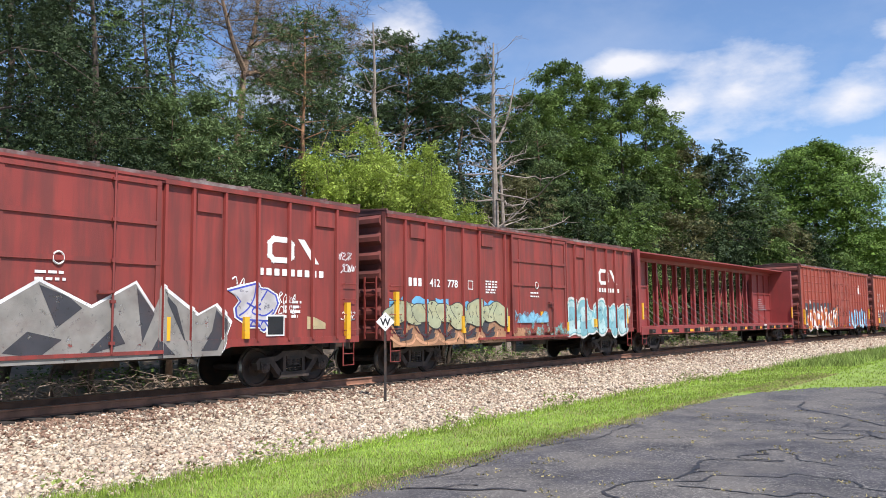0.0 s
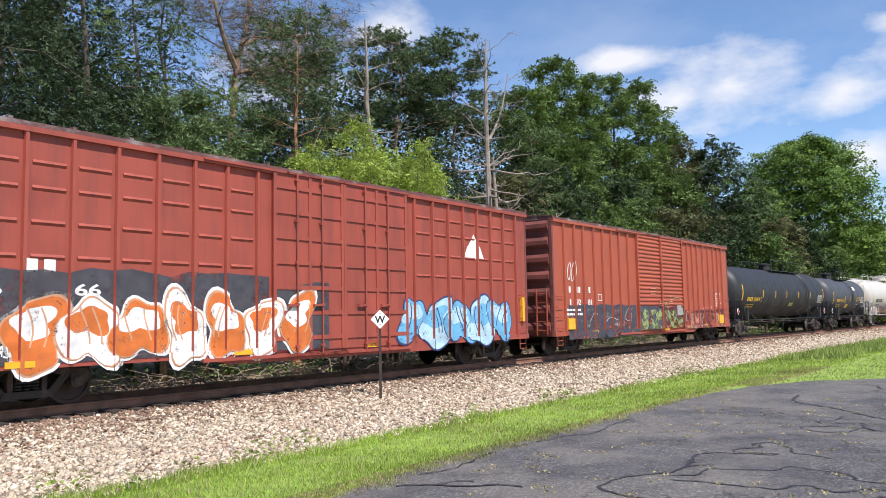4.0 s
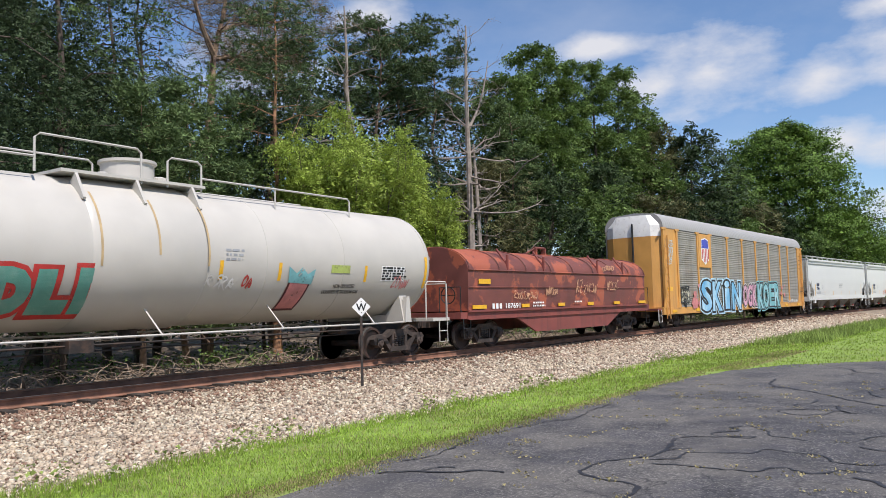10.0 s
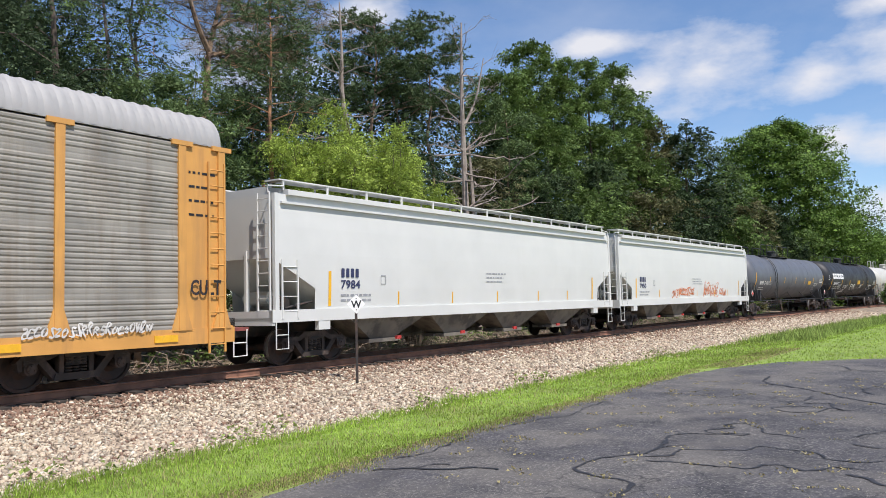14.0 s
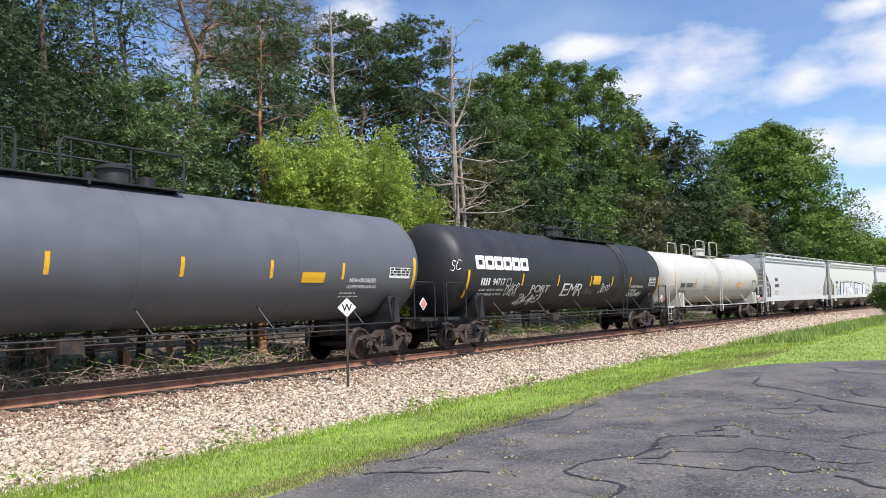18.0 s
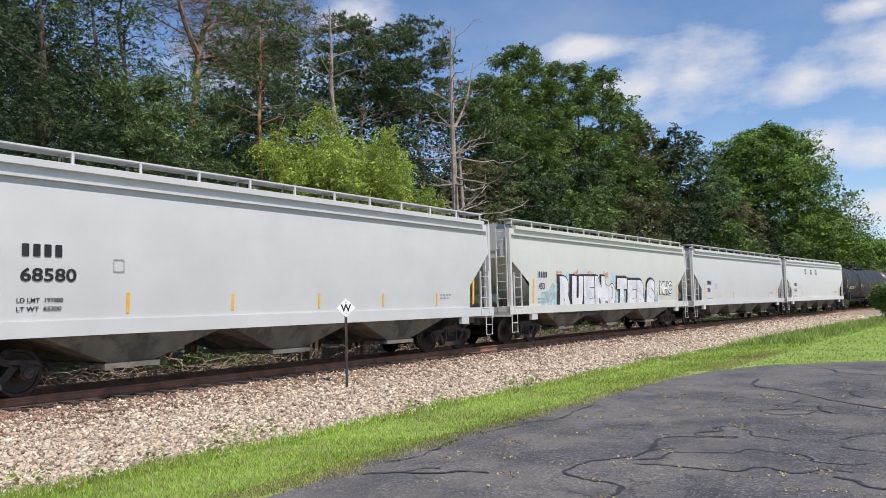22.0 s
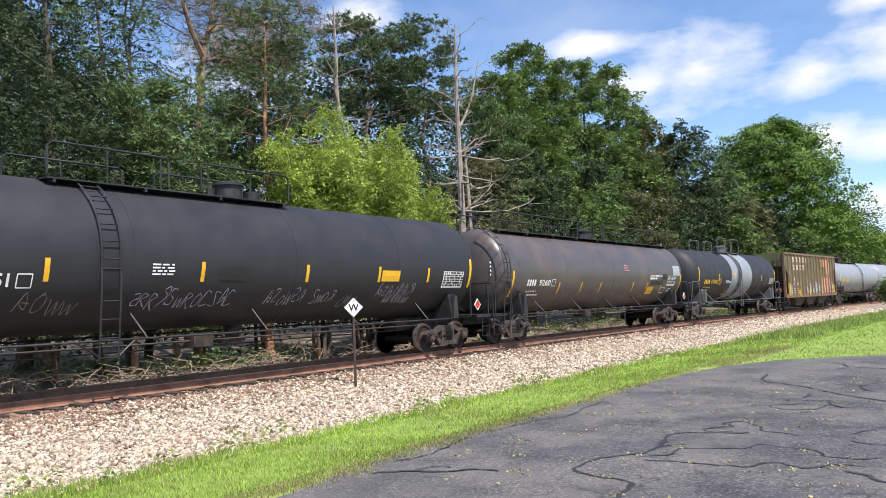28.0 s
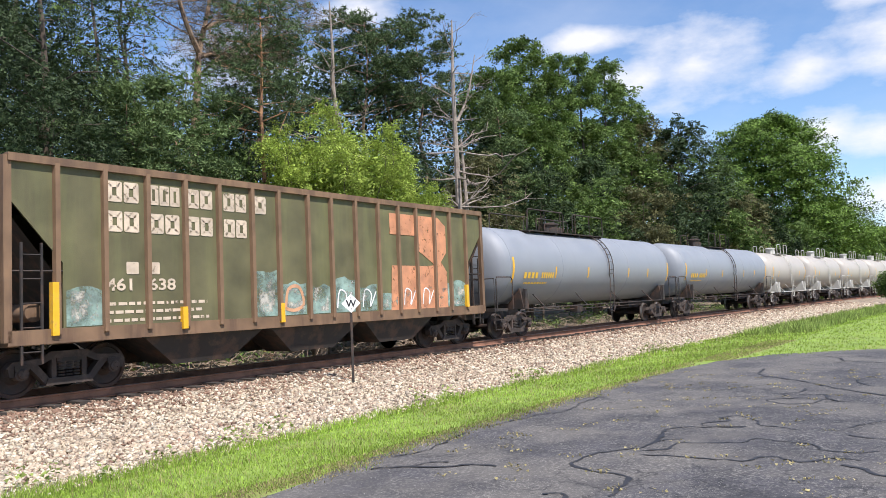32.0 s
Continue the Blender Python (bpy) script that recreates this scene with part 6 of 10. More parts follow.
def build_boxcars():
    ribs = [-6.85, -5.95, -5.1, -4.2, -3.35, -1.95, 2.05, 2.7, 3.5, 4.4, 5.3, 6.05, 6.85]
    for k, (f, r) in enumerate(((-207.2, -191.93), (-190.83, -175.62))):
        door = [(-1.62, 1.9, "plug")]
        label = ("red boxcar with plug door, white mark and grey jagged graffiti", "red boxcar with plug door and green and tan graffiti")[k]
        car, L, s = boxcar(label, f, r, 4.38, M["red_brown"], ribs, door)
        band = Geo()
        path = [(5.3, 3.35), (4.86, 3.35), (4.75, 3.25), (4.75, 2.98), (4.86, 2.88), (5.3, 2.88), (5.41, 2.98), (5.41, 3.25), (5.3, 3.35)]
        for i_, ((a0, b0), (a1, b1)) in enumerate(zip(path, path[1:])):
            n_ = math.hypot(a1 - a0, b1 - b0)
            ux, uz = (a1 - a0) / n_ * 0.065, (b1 - b0) / n_ * 0.065
            band.slab([(a0 - ux - uz, b0 - uz + ux), (a0 - ux + uz, b0 - uz - ux), (a1 + ux + uz, b1 + uz - ux), (a1 + ux - uz, b1 + uz + ux)], "y", -1.508 - 0.0012 * i_, -1.502)
        band.slab([(5.6, 3.4), (5.8, 3.4), (6.28, 2.84), (6.08, 2.84)], "y", -1.508, -1.502)
        part("plain_mark", band, M["white"], car, "white painted ring and slanted bar")
        blocks(car, 9, 4.42, 6.5, 2.52, 2.68, M["white"], s, 0, 0.35, 0.013)
        for x in ((2.79, 6.15) if k == 0 else (-6.62, -3.22, 2.8)):
            part("vent_panel", Geo().box(x, x + 0.62, -1.545, -1.50, 3.76, 4.13), M["red_brown"], car)
        small_print(car, 5.2, 1.9, 0.6, 4, M["white"], s, 0.06, 0.11, 5 + k, 0.012)
        if k == 0:
            part("defect_card", Geo().box(4.7, 5.15, -1.53, -1.50, 1.2, 1.6), M["ink"], car)
            part("defect_card_rim", Geo().box(4.66, 5.19, -1.52, -1.50, 1.16, 1.64), M["white"], car)
        ring = [(-0.1 + 0.1 * math.sin(q), -1.60, 2.63 + 0.11 * math.cos(q)) for q in (math.tau * i / 14 for i in range(15))]
        part("round_mark", Geo().tube(ring, 0.018, 4), M["white"], car)
        small_print(car, -0.5, 2.35, 0.8, 2, M["white"], flat(1.58), 0.05, 0.12, 8, 0.01)
        if k == 0:
            field = [(-3.4, 0.82), (3.45, 0.82), (3.73, 1.47), (3.33, 1.85), (2.88, 1.64), (2.02, 2.21), (1.81, 1.72), (1.41, 2.25), (0.53, 1.78), (-0.43, 2.23), (-1.06, 1.84), (-1.9, 2.2), (-2.6, 1.8), (-3.4, 2.1)]
            sheet(car, [(x, z + 0.03) for x, z in field], P["white"], s, 0.02, label="white sprayed edge")
            sheet(car, [(x * 0.985, z - 0.03) for x, z in field], P["grey"], s, 0.03, label="grey sprayed peaks")
            for tri in ([(-0.43, 2.15), (-0.1, 1.4), (0.35, 1.75), (0.1, 1.95)], [(1.41, 2.15), (1.55, 1.1), (1.8, 1.65)], [(2.02, 2.12), (2.6, 1.0), (2.35, 1.8)], [(-1.0, 1.0), (-0.6, 1.35), (0.0, 1.2), (-0.4, 0.9)],
                        [(0.4, 0.9), (1.0, 1.45), (1.2, 1.1)], [(3.3, 1.75), (3.6, 1.45), (3.3, 0.9), (2.9, 0.9), (3.2, 1.3)], [(1.9, 1.2), (2.3, 0.85), (1.7, 0.85)]):
                sheet(car, tri, P["dark"], s, 0.034)
            crown = [(3.59, 2.16), (4.36, 2.34), (4.41, 2.23), (4.69, 2.21), (4.95, 2.08), (5.02, 1.89), (4.89, 1.67), (4.74, 1.57), (4.84, 1.46), (5.1, 1.46), (4.79, 1.37), (4.59, 1.27), (4.38, 1.37), (4.23, 1.37), (4.02, 1.48), (3.82, 1.59), (3.79, 1.78), (3.92, 1.93), (3.82, 2.04)]
            for grow, lift, m_ in ((1.07, 0.013, P["white"]), (1.0, 0.016, P["blue"]), (0.92, 0.019, P["silver"])):
                sheet(car, [(4.38 + (x - 4.38) * grow, 1.82 + (z - 1.82) * grow) for x, z in crown], m_, s, lift, "graffiti")
            for line in ([(4.36, 2.3), (4.3, 2.0), (4.12, 1.75), (3.9, 1.62)], [(4.69, 2.2), (4.5, 1.95), (4.25, 1.7), (4.6, 1.62), (4.85, 1.75)], [(3.9, 1.55), (4.3, 1.52), (4.75, 1.5)], [(4.2, 1.38), (4.3, 1.5), (4.45, 1.38), (4.58, 1.5), (4.7, 1.38)], [(4.1, 1.9), (4.5, 1.72)]):
                ink_line(car, line, P["blue"], s, 0.018, 0.022)
            tagged_line(car, 3.6, 2.1, 0.8, 0.35, P["white"], s, 4)
            for q, (x, z) in enumerate(((5.0, 1.9), (5.0, 1.65), (7.0, 1.5), (6.9, 3.0), (7.0, 2.7))):
                tagged_line(car, x, z, 0.5, 0.22, P["white"], s, 20 + q, 0.014)
            columns(car, 5.9, 6.5, 1.3, 1.62, P["sand"], s, 9)
            bars = ((0.22, 1.24, 0.47), (2.04, 1.12, 0.47), (4.0, 1.12, 0.47), (7.15, 1.04, 0.9))
        else:
            blocks(car, 3, -6.68, -6.05, 2.43, 2.66, M["white"], s, 0, 0.34, 0.008)
            number(car, "412", -5.76, -5.29, 2.43, 2.66, M["white"], s, 0.012)
            number(car, "778", -4.93, -4.44, 2.43, 2.66, M["white"], s, 0.012)
            blocks(car, 1, -3.93, -3.6, 2.40, 2.67, M["white"], s, 0.025, 0.2, 0.01)
            small_print(car, -3.0, 2.65, 0.7, 5, M["white"], s, 0.05, 0.085, 6, 0.01)
            sheet(car, ragged(-7.4, -2.0, 0.78, 1.42, 3, 0.22, 0.10), P["tan"], s, 0.010, label="tan sprayed ground")
            for q, x in enumerate((-7.0, -6.0, -5.05, -4.0, -3.0)):
                sheet(car, [(x - 0.35, 1.38), (x + 0.2, 1.45), (x + 0.05, 1.12), (x + 0.5, 1.3), (x + 0.35, 0.98), (x - 0.1, 0.92), (x - 0.2, 1.15)], P["dark"], s, 0.014)
                ink_line(car, [(x - 0.5, 1.05), (x - 0.1, 0.86), (x + 0.4, 0.88), (x + 0.55, 1.12)], P["peach"], s, 0.035, 0.018)
                ink_line(car, [(x - 0.45, 1.32), (x - 0.05, 1.02), (x + 0.3, 1.22)], P["maroon"], s, 0.02, 0.020)
            for x, w_ in ((-7.2, 0.55), (-6.2, 0.7), (-5.2, 0.6), (-3.9, 0.5), (-2.75, 0.7)):
                sheet(car, ragged(x - w_ / 2, x + w_ / 2, 1.45, 2.08, int(90 - x * 7), 0.16, 0.13), P["sky"], s, 0.011)
            throwup(car, -7.5, -1.95, 1.30, 2.02, 5, [P["sage"], P["cloud"]], P["dark"], s, 6, 0.022, 0.03, None, "pale green sprayed clouds", 0.56)
            sheet(car, ragged(-1.6, 1.9, 0.85, 1.22, 11, 0.2, 0.008), flaking("worn_tan", (0.36, 0.19, 0.10), 0.55), s, 0.03)
            sheet(car, ragged(-1.5, 0.6, 1.38, 1.72, 12, 0.14, 0.12), flaking("worn_sky", (0.18, 0.42, 0.55), 0.45), s, 0.032)
            sheet(car, ragged(-0.9, 1.85, 0.86, 1.3, 13, 0.16, 0.15), flaking("worn_teal", (0.17, 0.40, 0.40), 0.7), s, 0.034)
            throwup(car, 2.0, 7.15, 0.95, 2.08, 5, [P["aqua"], P["lagoon"]], P["teal"], s, 8, 0.014, 0.05, P["pale"], "pale blue sprayed lettering", 0.6)
            bars = ((-7.3, 1.35, 0.9), (-4.3, 1.1, 0.5), (-1.93, 1.1, 0.5), (0.15, 1.35, 0.4), (1.95, 1.08, 0.3), (4.15, 1.19, 0.3), (6.9, 1.3, 0.6))
        for x, z, h in bars:
            part("reflector", Geo().box(x, x + 0.13, -1.60, -1.50, z, z + h), M["yellow"], car)
        drape(car, [(x - 0.034, x + 0.034, 0.077) for x in ribs] + [(-1.62, 1.9, 0.083)], 1.12)

    car, L, s = centerbeam("dark red centerbeam flat car, empty, with end bulkheads", -174.5, -152.3)
    small_print(car, 8.4, 2.6, 0.9, 6, M["grey_ink"], flat(0.16), 0.05, 0.13, 3)
    small_print(car, 9.2, 2.2, 0.8, 3, M["grey_ink"], flat(0.16), 0.05, 0.12, 4)
    blocks(car, 4, -4.6, -3.4, 0.84, 1.06, P["peach"], s, 0, 0.34, 0.01)
    number(car, "59497", -1.9, -0.9, 0.85, 1.05, P["peach"], s)
    part("placard_panel", Geo().box(5.2, 5.6, -1.49, -1.45, 0.82, 1.1), M["white"], car)
    for x in (-10.9, 10.95):
        part("reflector", Geo().box(x - 0.07, x + 0.07, -1.46, -1.42, 1.45, 2.15), M["yellow"], car)

    # faded red car with double doors
    door = [(-2.13, 0.11, "panel"), (0.15, 2.59, "panel")]
    ribs = [-8.5, -7.62, -6.78, -5.91, -5.05, -4.2, -3.38, -2.55, 3.0, 3.84, 4.6, 5.35, 6.1, 6.85, 7.6, 8.35]
    car, L, s = boxcar("faded red boxcar with double doors and orange and blue graffiti", -150.55, -132.47, 4.96, M["box_red"], ribs, door, 0.72)
    for a, b in list(zip(ribs[:7], ribs[1:8])) + list(zip(ribs[8:15], ribs[9:16])):
        for z in (2.65, 3.25, 3.85, 4.3):
            shared("bead", ("bead", round(b - a, 2)), lambda: Geo().slab([(-1.50, -0.05), (-1.53, 0), (-1.50, 0.05)], "x", 0.12, b - a - 0.12).mesh("bead"), M["box_red"], car, pose(a, 0, z))
    sheet(car, ragged(-8.5, -2.2, 0.8, 2.44, 5, 0.4, 0.07), flaking("worn_slate", (0.06, 0.058, 0.068), 0.1, 1.4, 0.1), s, 0.008, label="dark sprayed band")
    sheet(car, ragged(-2.1, -0.4, 0.8, 2.3, 6, 0.4, 0.1), M["worn_slate"], s, 0.008)
    throwup(car, -7.9, -0.9, 0.74, 1.98, 7, [P["orange"], P["white"]], P["peach"], s, 14, 0.008, 0.04, P["white"], "orange and white sprayed lettering", 0.5)
    tagged_line(car, -8.4, 0.95, 0.7, 0.2, P["white"], s, 31, 0.016)
    tagged_line(car, -4.5, 0.75, 2.4, 0.2, P["white"], s, 32, 0.016)
    throwup(car, 2.3, 7.9, 0.70, 1.98, 5, [P["sky"], P["ice"]], P["navy"], s, 15, 0.008, 0.05, None, "blue sprayed lettering", 0.6)
    blocks(car, 2, -7.57, -6.95, 2.38, 2.62, M["white"], s, 0, 0.34, 0.008)
    number(car, "26", -8.45, -7.95, 1.98, 2.2, M["white"], s, 0.012)
    number(car, "66", -6.7, -6.2, 1.98, 2.2, M["white"], s, 0.012)
    part("plain_mark", Geo().slab([(5.4, 3.25), (6.5, 3.25), (6.3, 3.6), (6.15, 3.75), (5.95, 4.0), (5.75, 3.75), (5.6, 3.6)], "y", -1.512, -1.503), M["white"], car)
    for x, z, h in ((-8.75, 1.0, 1.0), (8.6, 1.3, 0.8)):
        part("reflector", Geo().box(x, x + 0.13, -1.60, -1.50, z, z + h), M["yellow"], car)
    for x in (-7.9, -3.2, 0.9):
        part("reflector", Geo().box(x, x + 0.5, -1.575, -1.55, 0.75, 0.86), M["yellow"], car)
    drape(car, [(x - 0.034, x + 0.034, 0.077) for x in ribs] + [(-2.13, 2.59, 0.083)], 0.88)

    # orange-red car
    door = [(-2.29, 0.17, "pressed"), (0.22, 2.7, "pressed")]
    ribs = [-8.47, -7.69, -7.0, -6.13, -5.39, -4.65, -3.9, -3.11, 3.51, 4.15, 4.81, 5.58, 6.32, 7.06, 7.7, 8.32]
    car, L, s = boxcar("orange-red boxcar with ribbed double doors and dark sill paint", -130.6, -112.1, 5.0, M["orange_red"], ribs, door, 0.72, roof=M["red_roof"])
    dusk = flaking("worn_dusk", (0.055, 0.055, 0.075), 0.22, 1.6, 0.05)
    plum = flaking("worn_plum", (0.10, 0.022, 0.028), 0.45, 1.5, 0.06)
    fern = flaking("worn_fern", (0.24, 0.29, 0.10), 0.6, 2.6, 0.04)
    chalk = flaking("worn_chalk", (0.55, 0.55, 0.48), 0.95, 3.2, 0.03)
    blush = flaking("worn_blush", (0.52, 0.24, 0.18), 0.6, 1.6, 0.06)
    ember = flaking("worn_ember", (0.50, 0.10, 0.04), 0.85, 2.4, 0.03)
    for y_, x0, x1, z0, z1, coats in ((1.50, -8.2, -2.4, 0.80, 1.86, (dusk, chalk, ember)), (1.50, 2.8, 8.5, 0.80, 1.62, (plum, blush, chalk)), (1.61, -2.25, 0.13, 0.80, 1.82, (dusk, fern, chalk)), (1.61, 0.26, 2.66, 0.80, 1.78, (plum, fern, chalk)), (1.553, -8.4, -2.3, 0.58, 0.84, (dusk, ember)), (1.553, 2.75, 8.4, 0.74, 0.86, (plum, blush))):
        for q, coat in enumerate(coats):
            sheet(car, ragged(x0 + 0.1 * q, x1 - 0.1 * q, z0, z1 - (0.16 * q if z1 > 1 else 0), int(15 + 3 * x0 + q), 0.5, 0.05 if z1 > 1 else 0.01), coat, flat(y_) if z1 < 1 else s, 0.006 + 0.004 * q, label="flaking sprayed field")
    for q, line in enumerate(([(-1.9, 1.1), (-1.8, 1.6), (-1.5, 1.5), (-1.6, 1.1)], [(-1.2, 1.2), (-0.9, 1.65), (-0.6, 1.3), (-0.9, 1.05)], [(0.35, 1.7), (0.5, 2.0), (0.7, 1.7), (0.95, 2.05), (1.05, 2.3), (1.15, 2.05)], [(0.4, 1.25), (0.9, 1.5), (1.4, 1.25), (1.7, 1.45)], [(1.2, 2.1), (1.8, 2.2), (2.4, 2.1)])):
        ink_line(car, line, P["cloud"], s, 0.012, 0.024)
    for q, line in enumerate(([(-6.6, 1.2), (-6.2, 1.55), (-6.0, 1.2)], [(-5.3, 1.15), (-4.9, 1.35), (-4.2, 1.25)], [(-3.6, 1.3), (-3.2, 1.7), (-2.9, 1.4), (-3.2, 1.2), (-3.6, 1.3)], [(3.1, 1.1), (3.2, 1.5), (3.45, 1.5), (3.5, 1.1)], [(5.4, 1.62), (5.6, 1.75), (5.8, 1.66)], [(6.2, 1.7), (6.4, 1.8), (6.6, 1.68)])):
        ink_line(car, line, P["pale"], s, 0.011, 0.024)
    part("patch_plate", Geo().box(1.8, 2.45, -1.63, -1.60, 1.38, 1.84), M["rack_roof"], car)
    for n_, x0, x1 in ((1, -8.15, -7.95), (2, -7.64, -7.2), (1, -6.62, -6.4)):
        blocks(car, n_, x0, x1, 2.3, 2.53, M["white"], s, 0, 0.34, 0.008)
    for t_, x0, x1 in (("1", -8.1, -8.0), ("92", -7.6, -7.26), ("81", -6.7, -6.38)):
        number(car, t_, x0, x1, 1.84, 2.06, M["white"], s, 0.012)
    blocks(car, 1, -5.85, -5.5, 2.0, 2.27, M["white"], s, 0.025, 0.15, 0.01)
    small_print(car, -8.35, 1.62, 1.6, 2, M["white"], s, 0.08, 0.16, 21, 0.012)
    tagged_line(car, -8.35, 2.75, 0.65, 0.7, P["pale"], s, 52, 0.03)
    small_print(car, 7.2, 2.4, 0.3, 6, M["white"], s, 0.07, 0.12, 22, 0.01)
    small_print(car, 7.75, 2.4, 0.3, 6, M["white"], s, 0.07, 0.12, 23, 0.01)
    small_print(car, -1.1, 2.55, 0.6, 3, P["peach"], flat(1.62), 0.04, 0.12, 24, 0.012)
    for x in (1.0, -0.2, 0.9):
        small_print(car, x, 2.0, 0.5, 2, P["peach"], flat(1.62), 0.035, 0.1, 25, 0.014)
    for x, w, z, h in ((-8.38, 0.5, 0.95, 0.4), (-6.5, 0.5, 0.72, 0.14), (-3.0, 0.5, 0.72, 0.12), (0.4, 0.5, 0.72, 0.12), (3.2, 0.45, 0.74, 0.12), (5.3, 0.45, 0.76, 0.12), (7.6, 0.55, 0.9, 0.45)):
        part("reflector", Geo().box(x, x + w, -1.59, -1.50, z, z + h), M["yellow"], car)
    drape(car, [(x - 0.034, x + 0.034, 0.077) for x in ribs] + [(-2.29, 2.7, 0.112)], 0.88)


def tank(label, c, stripe_f, stripe_r, *args, **more):
    """A tank car placed by the two tall bars near its ends, given from the point c on the track."""
    mid, half = (stripe_f + stripe_r) / 2, (stripe_r - stripe_f) / 2 + 0.75
    for key in ("bars", "seams"):
        if key in more:
            more[key] = tuple(x - mid for x in more[key])
    p = more.get("platform", (0, 0, 0))
    more["platform"] = (p[0] - mid, p[1] - mid, p[2])
    if more.get("ladder_x") is not None:
        more["ladder_x"] -= mid
    if more.get("man") is not None:
        more["man"] -= mid
    if more.get("band"):
        more["band"] = (more["band"][0] - mid, more["band"][1] - mid, more["band"][2])
    car, L, s = tank_car(label, c + mid - half, c + mid + half, *args, **more)
    return car, L, s, mid


def marks(car, s, mid, mark, num, m, ink):
    """The car's letters as plain blocks, its number, and two lines of small print below."""
    (a0, a1), (b0, b1), (z0, z1) = mark, num[1], num[2]
    blocks(car, 4, a0 - mid, a1 - mid, z0, z1, m, s, 0, 0.34, 0.016)
    number(car, num[0], b0 - mid, b1 - mid, z0, z1, m, s, 0.016)
    if ink is None:
        small_print(car, a0 - mid + 0.05, z0 - 0.22, b1 - a0 - 0.5, 2, m, s, 0.055, 0.13, len(num[0]) + int(b0 * 10), 0.014)
    blocks(car, 1, b1 - mid + 0.12, b1 - mid + 0.42, z0 - 0.02, z0 + 0.24, m, s, 0.022, 0.05, 0.014)


def build_tanks_front():
    black, grey, K = M["tank_black"], M["tank_grey"], M["black"]
    R_, Z_ = 1.52, 2.66
    car, L, s, q = tank("black tank car with yellow reflector bars and yellow lettering", -102.05, -7.69, 9.19, R_, Z_, black, K, bar_z=2.32, stripe_z=2.12, ladder_x=4.98, platform=(-0.35, 5.8, 0.6), man=1.1, bars=(-4.13, -1.78, 0.49, 3.08, 5.83), seams=(-3.0, 1.0, 5.4))
    marks(car, s, q, (-6.77, -5.78), ("955624", (-5.64, -4.64), (2.08, 2.32)), M["gold"], None)
    bar(car, 1.44 - q, 1.8, 0.8, 0.22, P["lime"], s, 0.012, "yellow_sign")
    data_plate(car, 7.83 - q, 8.9 - q, 2.05, 2.55, s, 5)
    blocks(car, 1, 6.6 - q, 7.2 - q, 1.5, 1.75, M["white"], s, 0.03, 0.05, 0.014)
    placard(car, L - 0.4, 1.45, P["red"], -1.46)
    placard(car, -L + 0.2, 1.5, P["red"], -1.40)

    car, L, s, q = tank("dark grey tank car for sodium hydroxide", -85.5, -4.17, 5.12, 1.42, 2.58, grey, K, ladder_x=1.16, platform=(-1.1, 2.1, 0.55), man=-0.4, bars=(-0.85, 0.57, 2.64), seams=(-2.4, 1.0))
    marks(car, s, q, (-3.15, -2.14), ("630746", (-1.99, -1.02), (2.08, 2.31)), M["gold"], None)
    bar(car, -0.44 - q, 1.66, 0.8, 0.28, M["yellow"], s, 0.012, "yellow_sign")
    number(car, "SODIUM", 2.98 - q, 3.6 - q, 2.37, 2.49, M["gold"], s, 0.014)
    number(car, "HYROXIDE", 2.95 - q, 3.68 - q, 2.21, 2.33, M["gold"], s, 0.014)
    data_plate(car, 3.95 - q, 4.9 - q, 2.04, 2.55, s, 7)
    blocks(car, 1, 2.87 - q, 3.36 - q, 1.65, 1.92, M["white"], s, 0.03, 0.05, 0.014)
    bar(car, 1.77 - q, 3.06, 0.75, 0.28, M["white"], s, 0.012, "white_sign")
    placard(car, L - 0.35, 1.4, M["ink"], -1.44)
    placard(car, -L + 0.3, 1.42, M["ink"], -1.38)
    small_print(car, -L + 0.02, 3.2, 0.5, 4, M["gold"], flat(0.75), 0.05, 0.11, 33)

    Wt = M["tank_white"]
    car, L, s, q = tank("long white tank car with graffiti and a white top rail", -68.8, -8.63, 9.04, R_, Z_, Wt, Wt, man=0.4, bars=(-5.21, -3.2, -0.91, 1.64, 3.35, 6.4), seams=(-4.2, 3.0, 5.6))
    marks(car, s, q, (-7.55, -6.75), ("57288", (-6.62, -5.61), (2.12, 2.4)), M["ink"], None)
    posts = [-9.83, -7.56, -5.18, -2.93, 3.81, 6.5]
    for y in (-0.9, 0.9):
        part("top_rail", Geo().tube([(-9.83 - q, y, 3.9), (-9.83 - q, y, 4.3), (-9.75 - q, y, 4.38), (-2.1 - q, y, 4.38)], 0.024, 6), Wt, car)
        part("top_rail", Geo().tube([(1.63 - q, y, 4.38), (6.42 - q, y, 4.38), (6.5 - q, y, 4.3), (6.5 - q, y, 3.88)], 0.024, 6), Wt, car)
        for x in posts[1:5]:
            part("rail_post", Geo().tube([(x - q, y, 3.86), (x - q, y, 4.38)], 0.02, 5), Wt, car)
        for a, b, h in ((-2.08, 0.13, 4.82), (0.76, 1.63, 4.74)):
            part("platform_rail", Geo().tube([(a - q, y, 4.1), (a - q, y, h - 0.08), (a + 0.1 - q, y, h), (b - 0.1 - q, y, h), (b - q, y, h - 0.08), (b - q, y, 4.1)], 0.024, 6), Wt, car)
    part("saddle_band", Geo().lathe_x([(-1.28 - q, R_), (-1.2 - q, R_ + 0.04), (1.25 - q, R_ + 0.04), (1.33 - q, R_)], 56, 0, Z_), Wt, car, smooth=30)
    part("dome_platform", Geo().box(-1.6 - q, 1.7 - q, -0.95, 0.95, 4.16, 4.22), Wt, car)
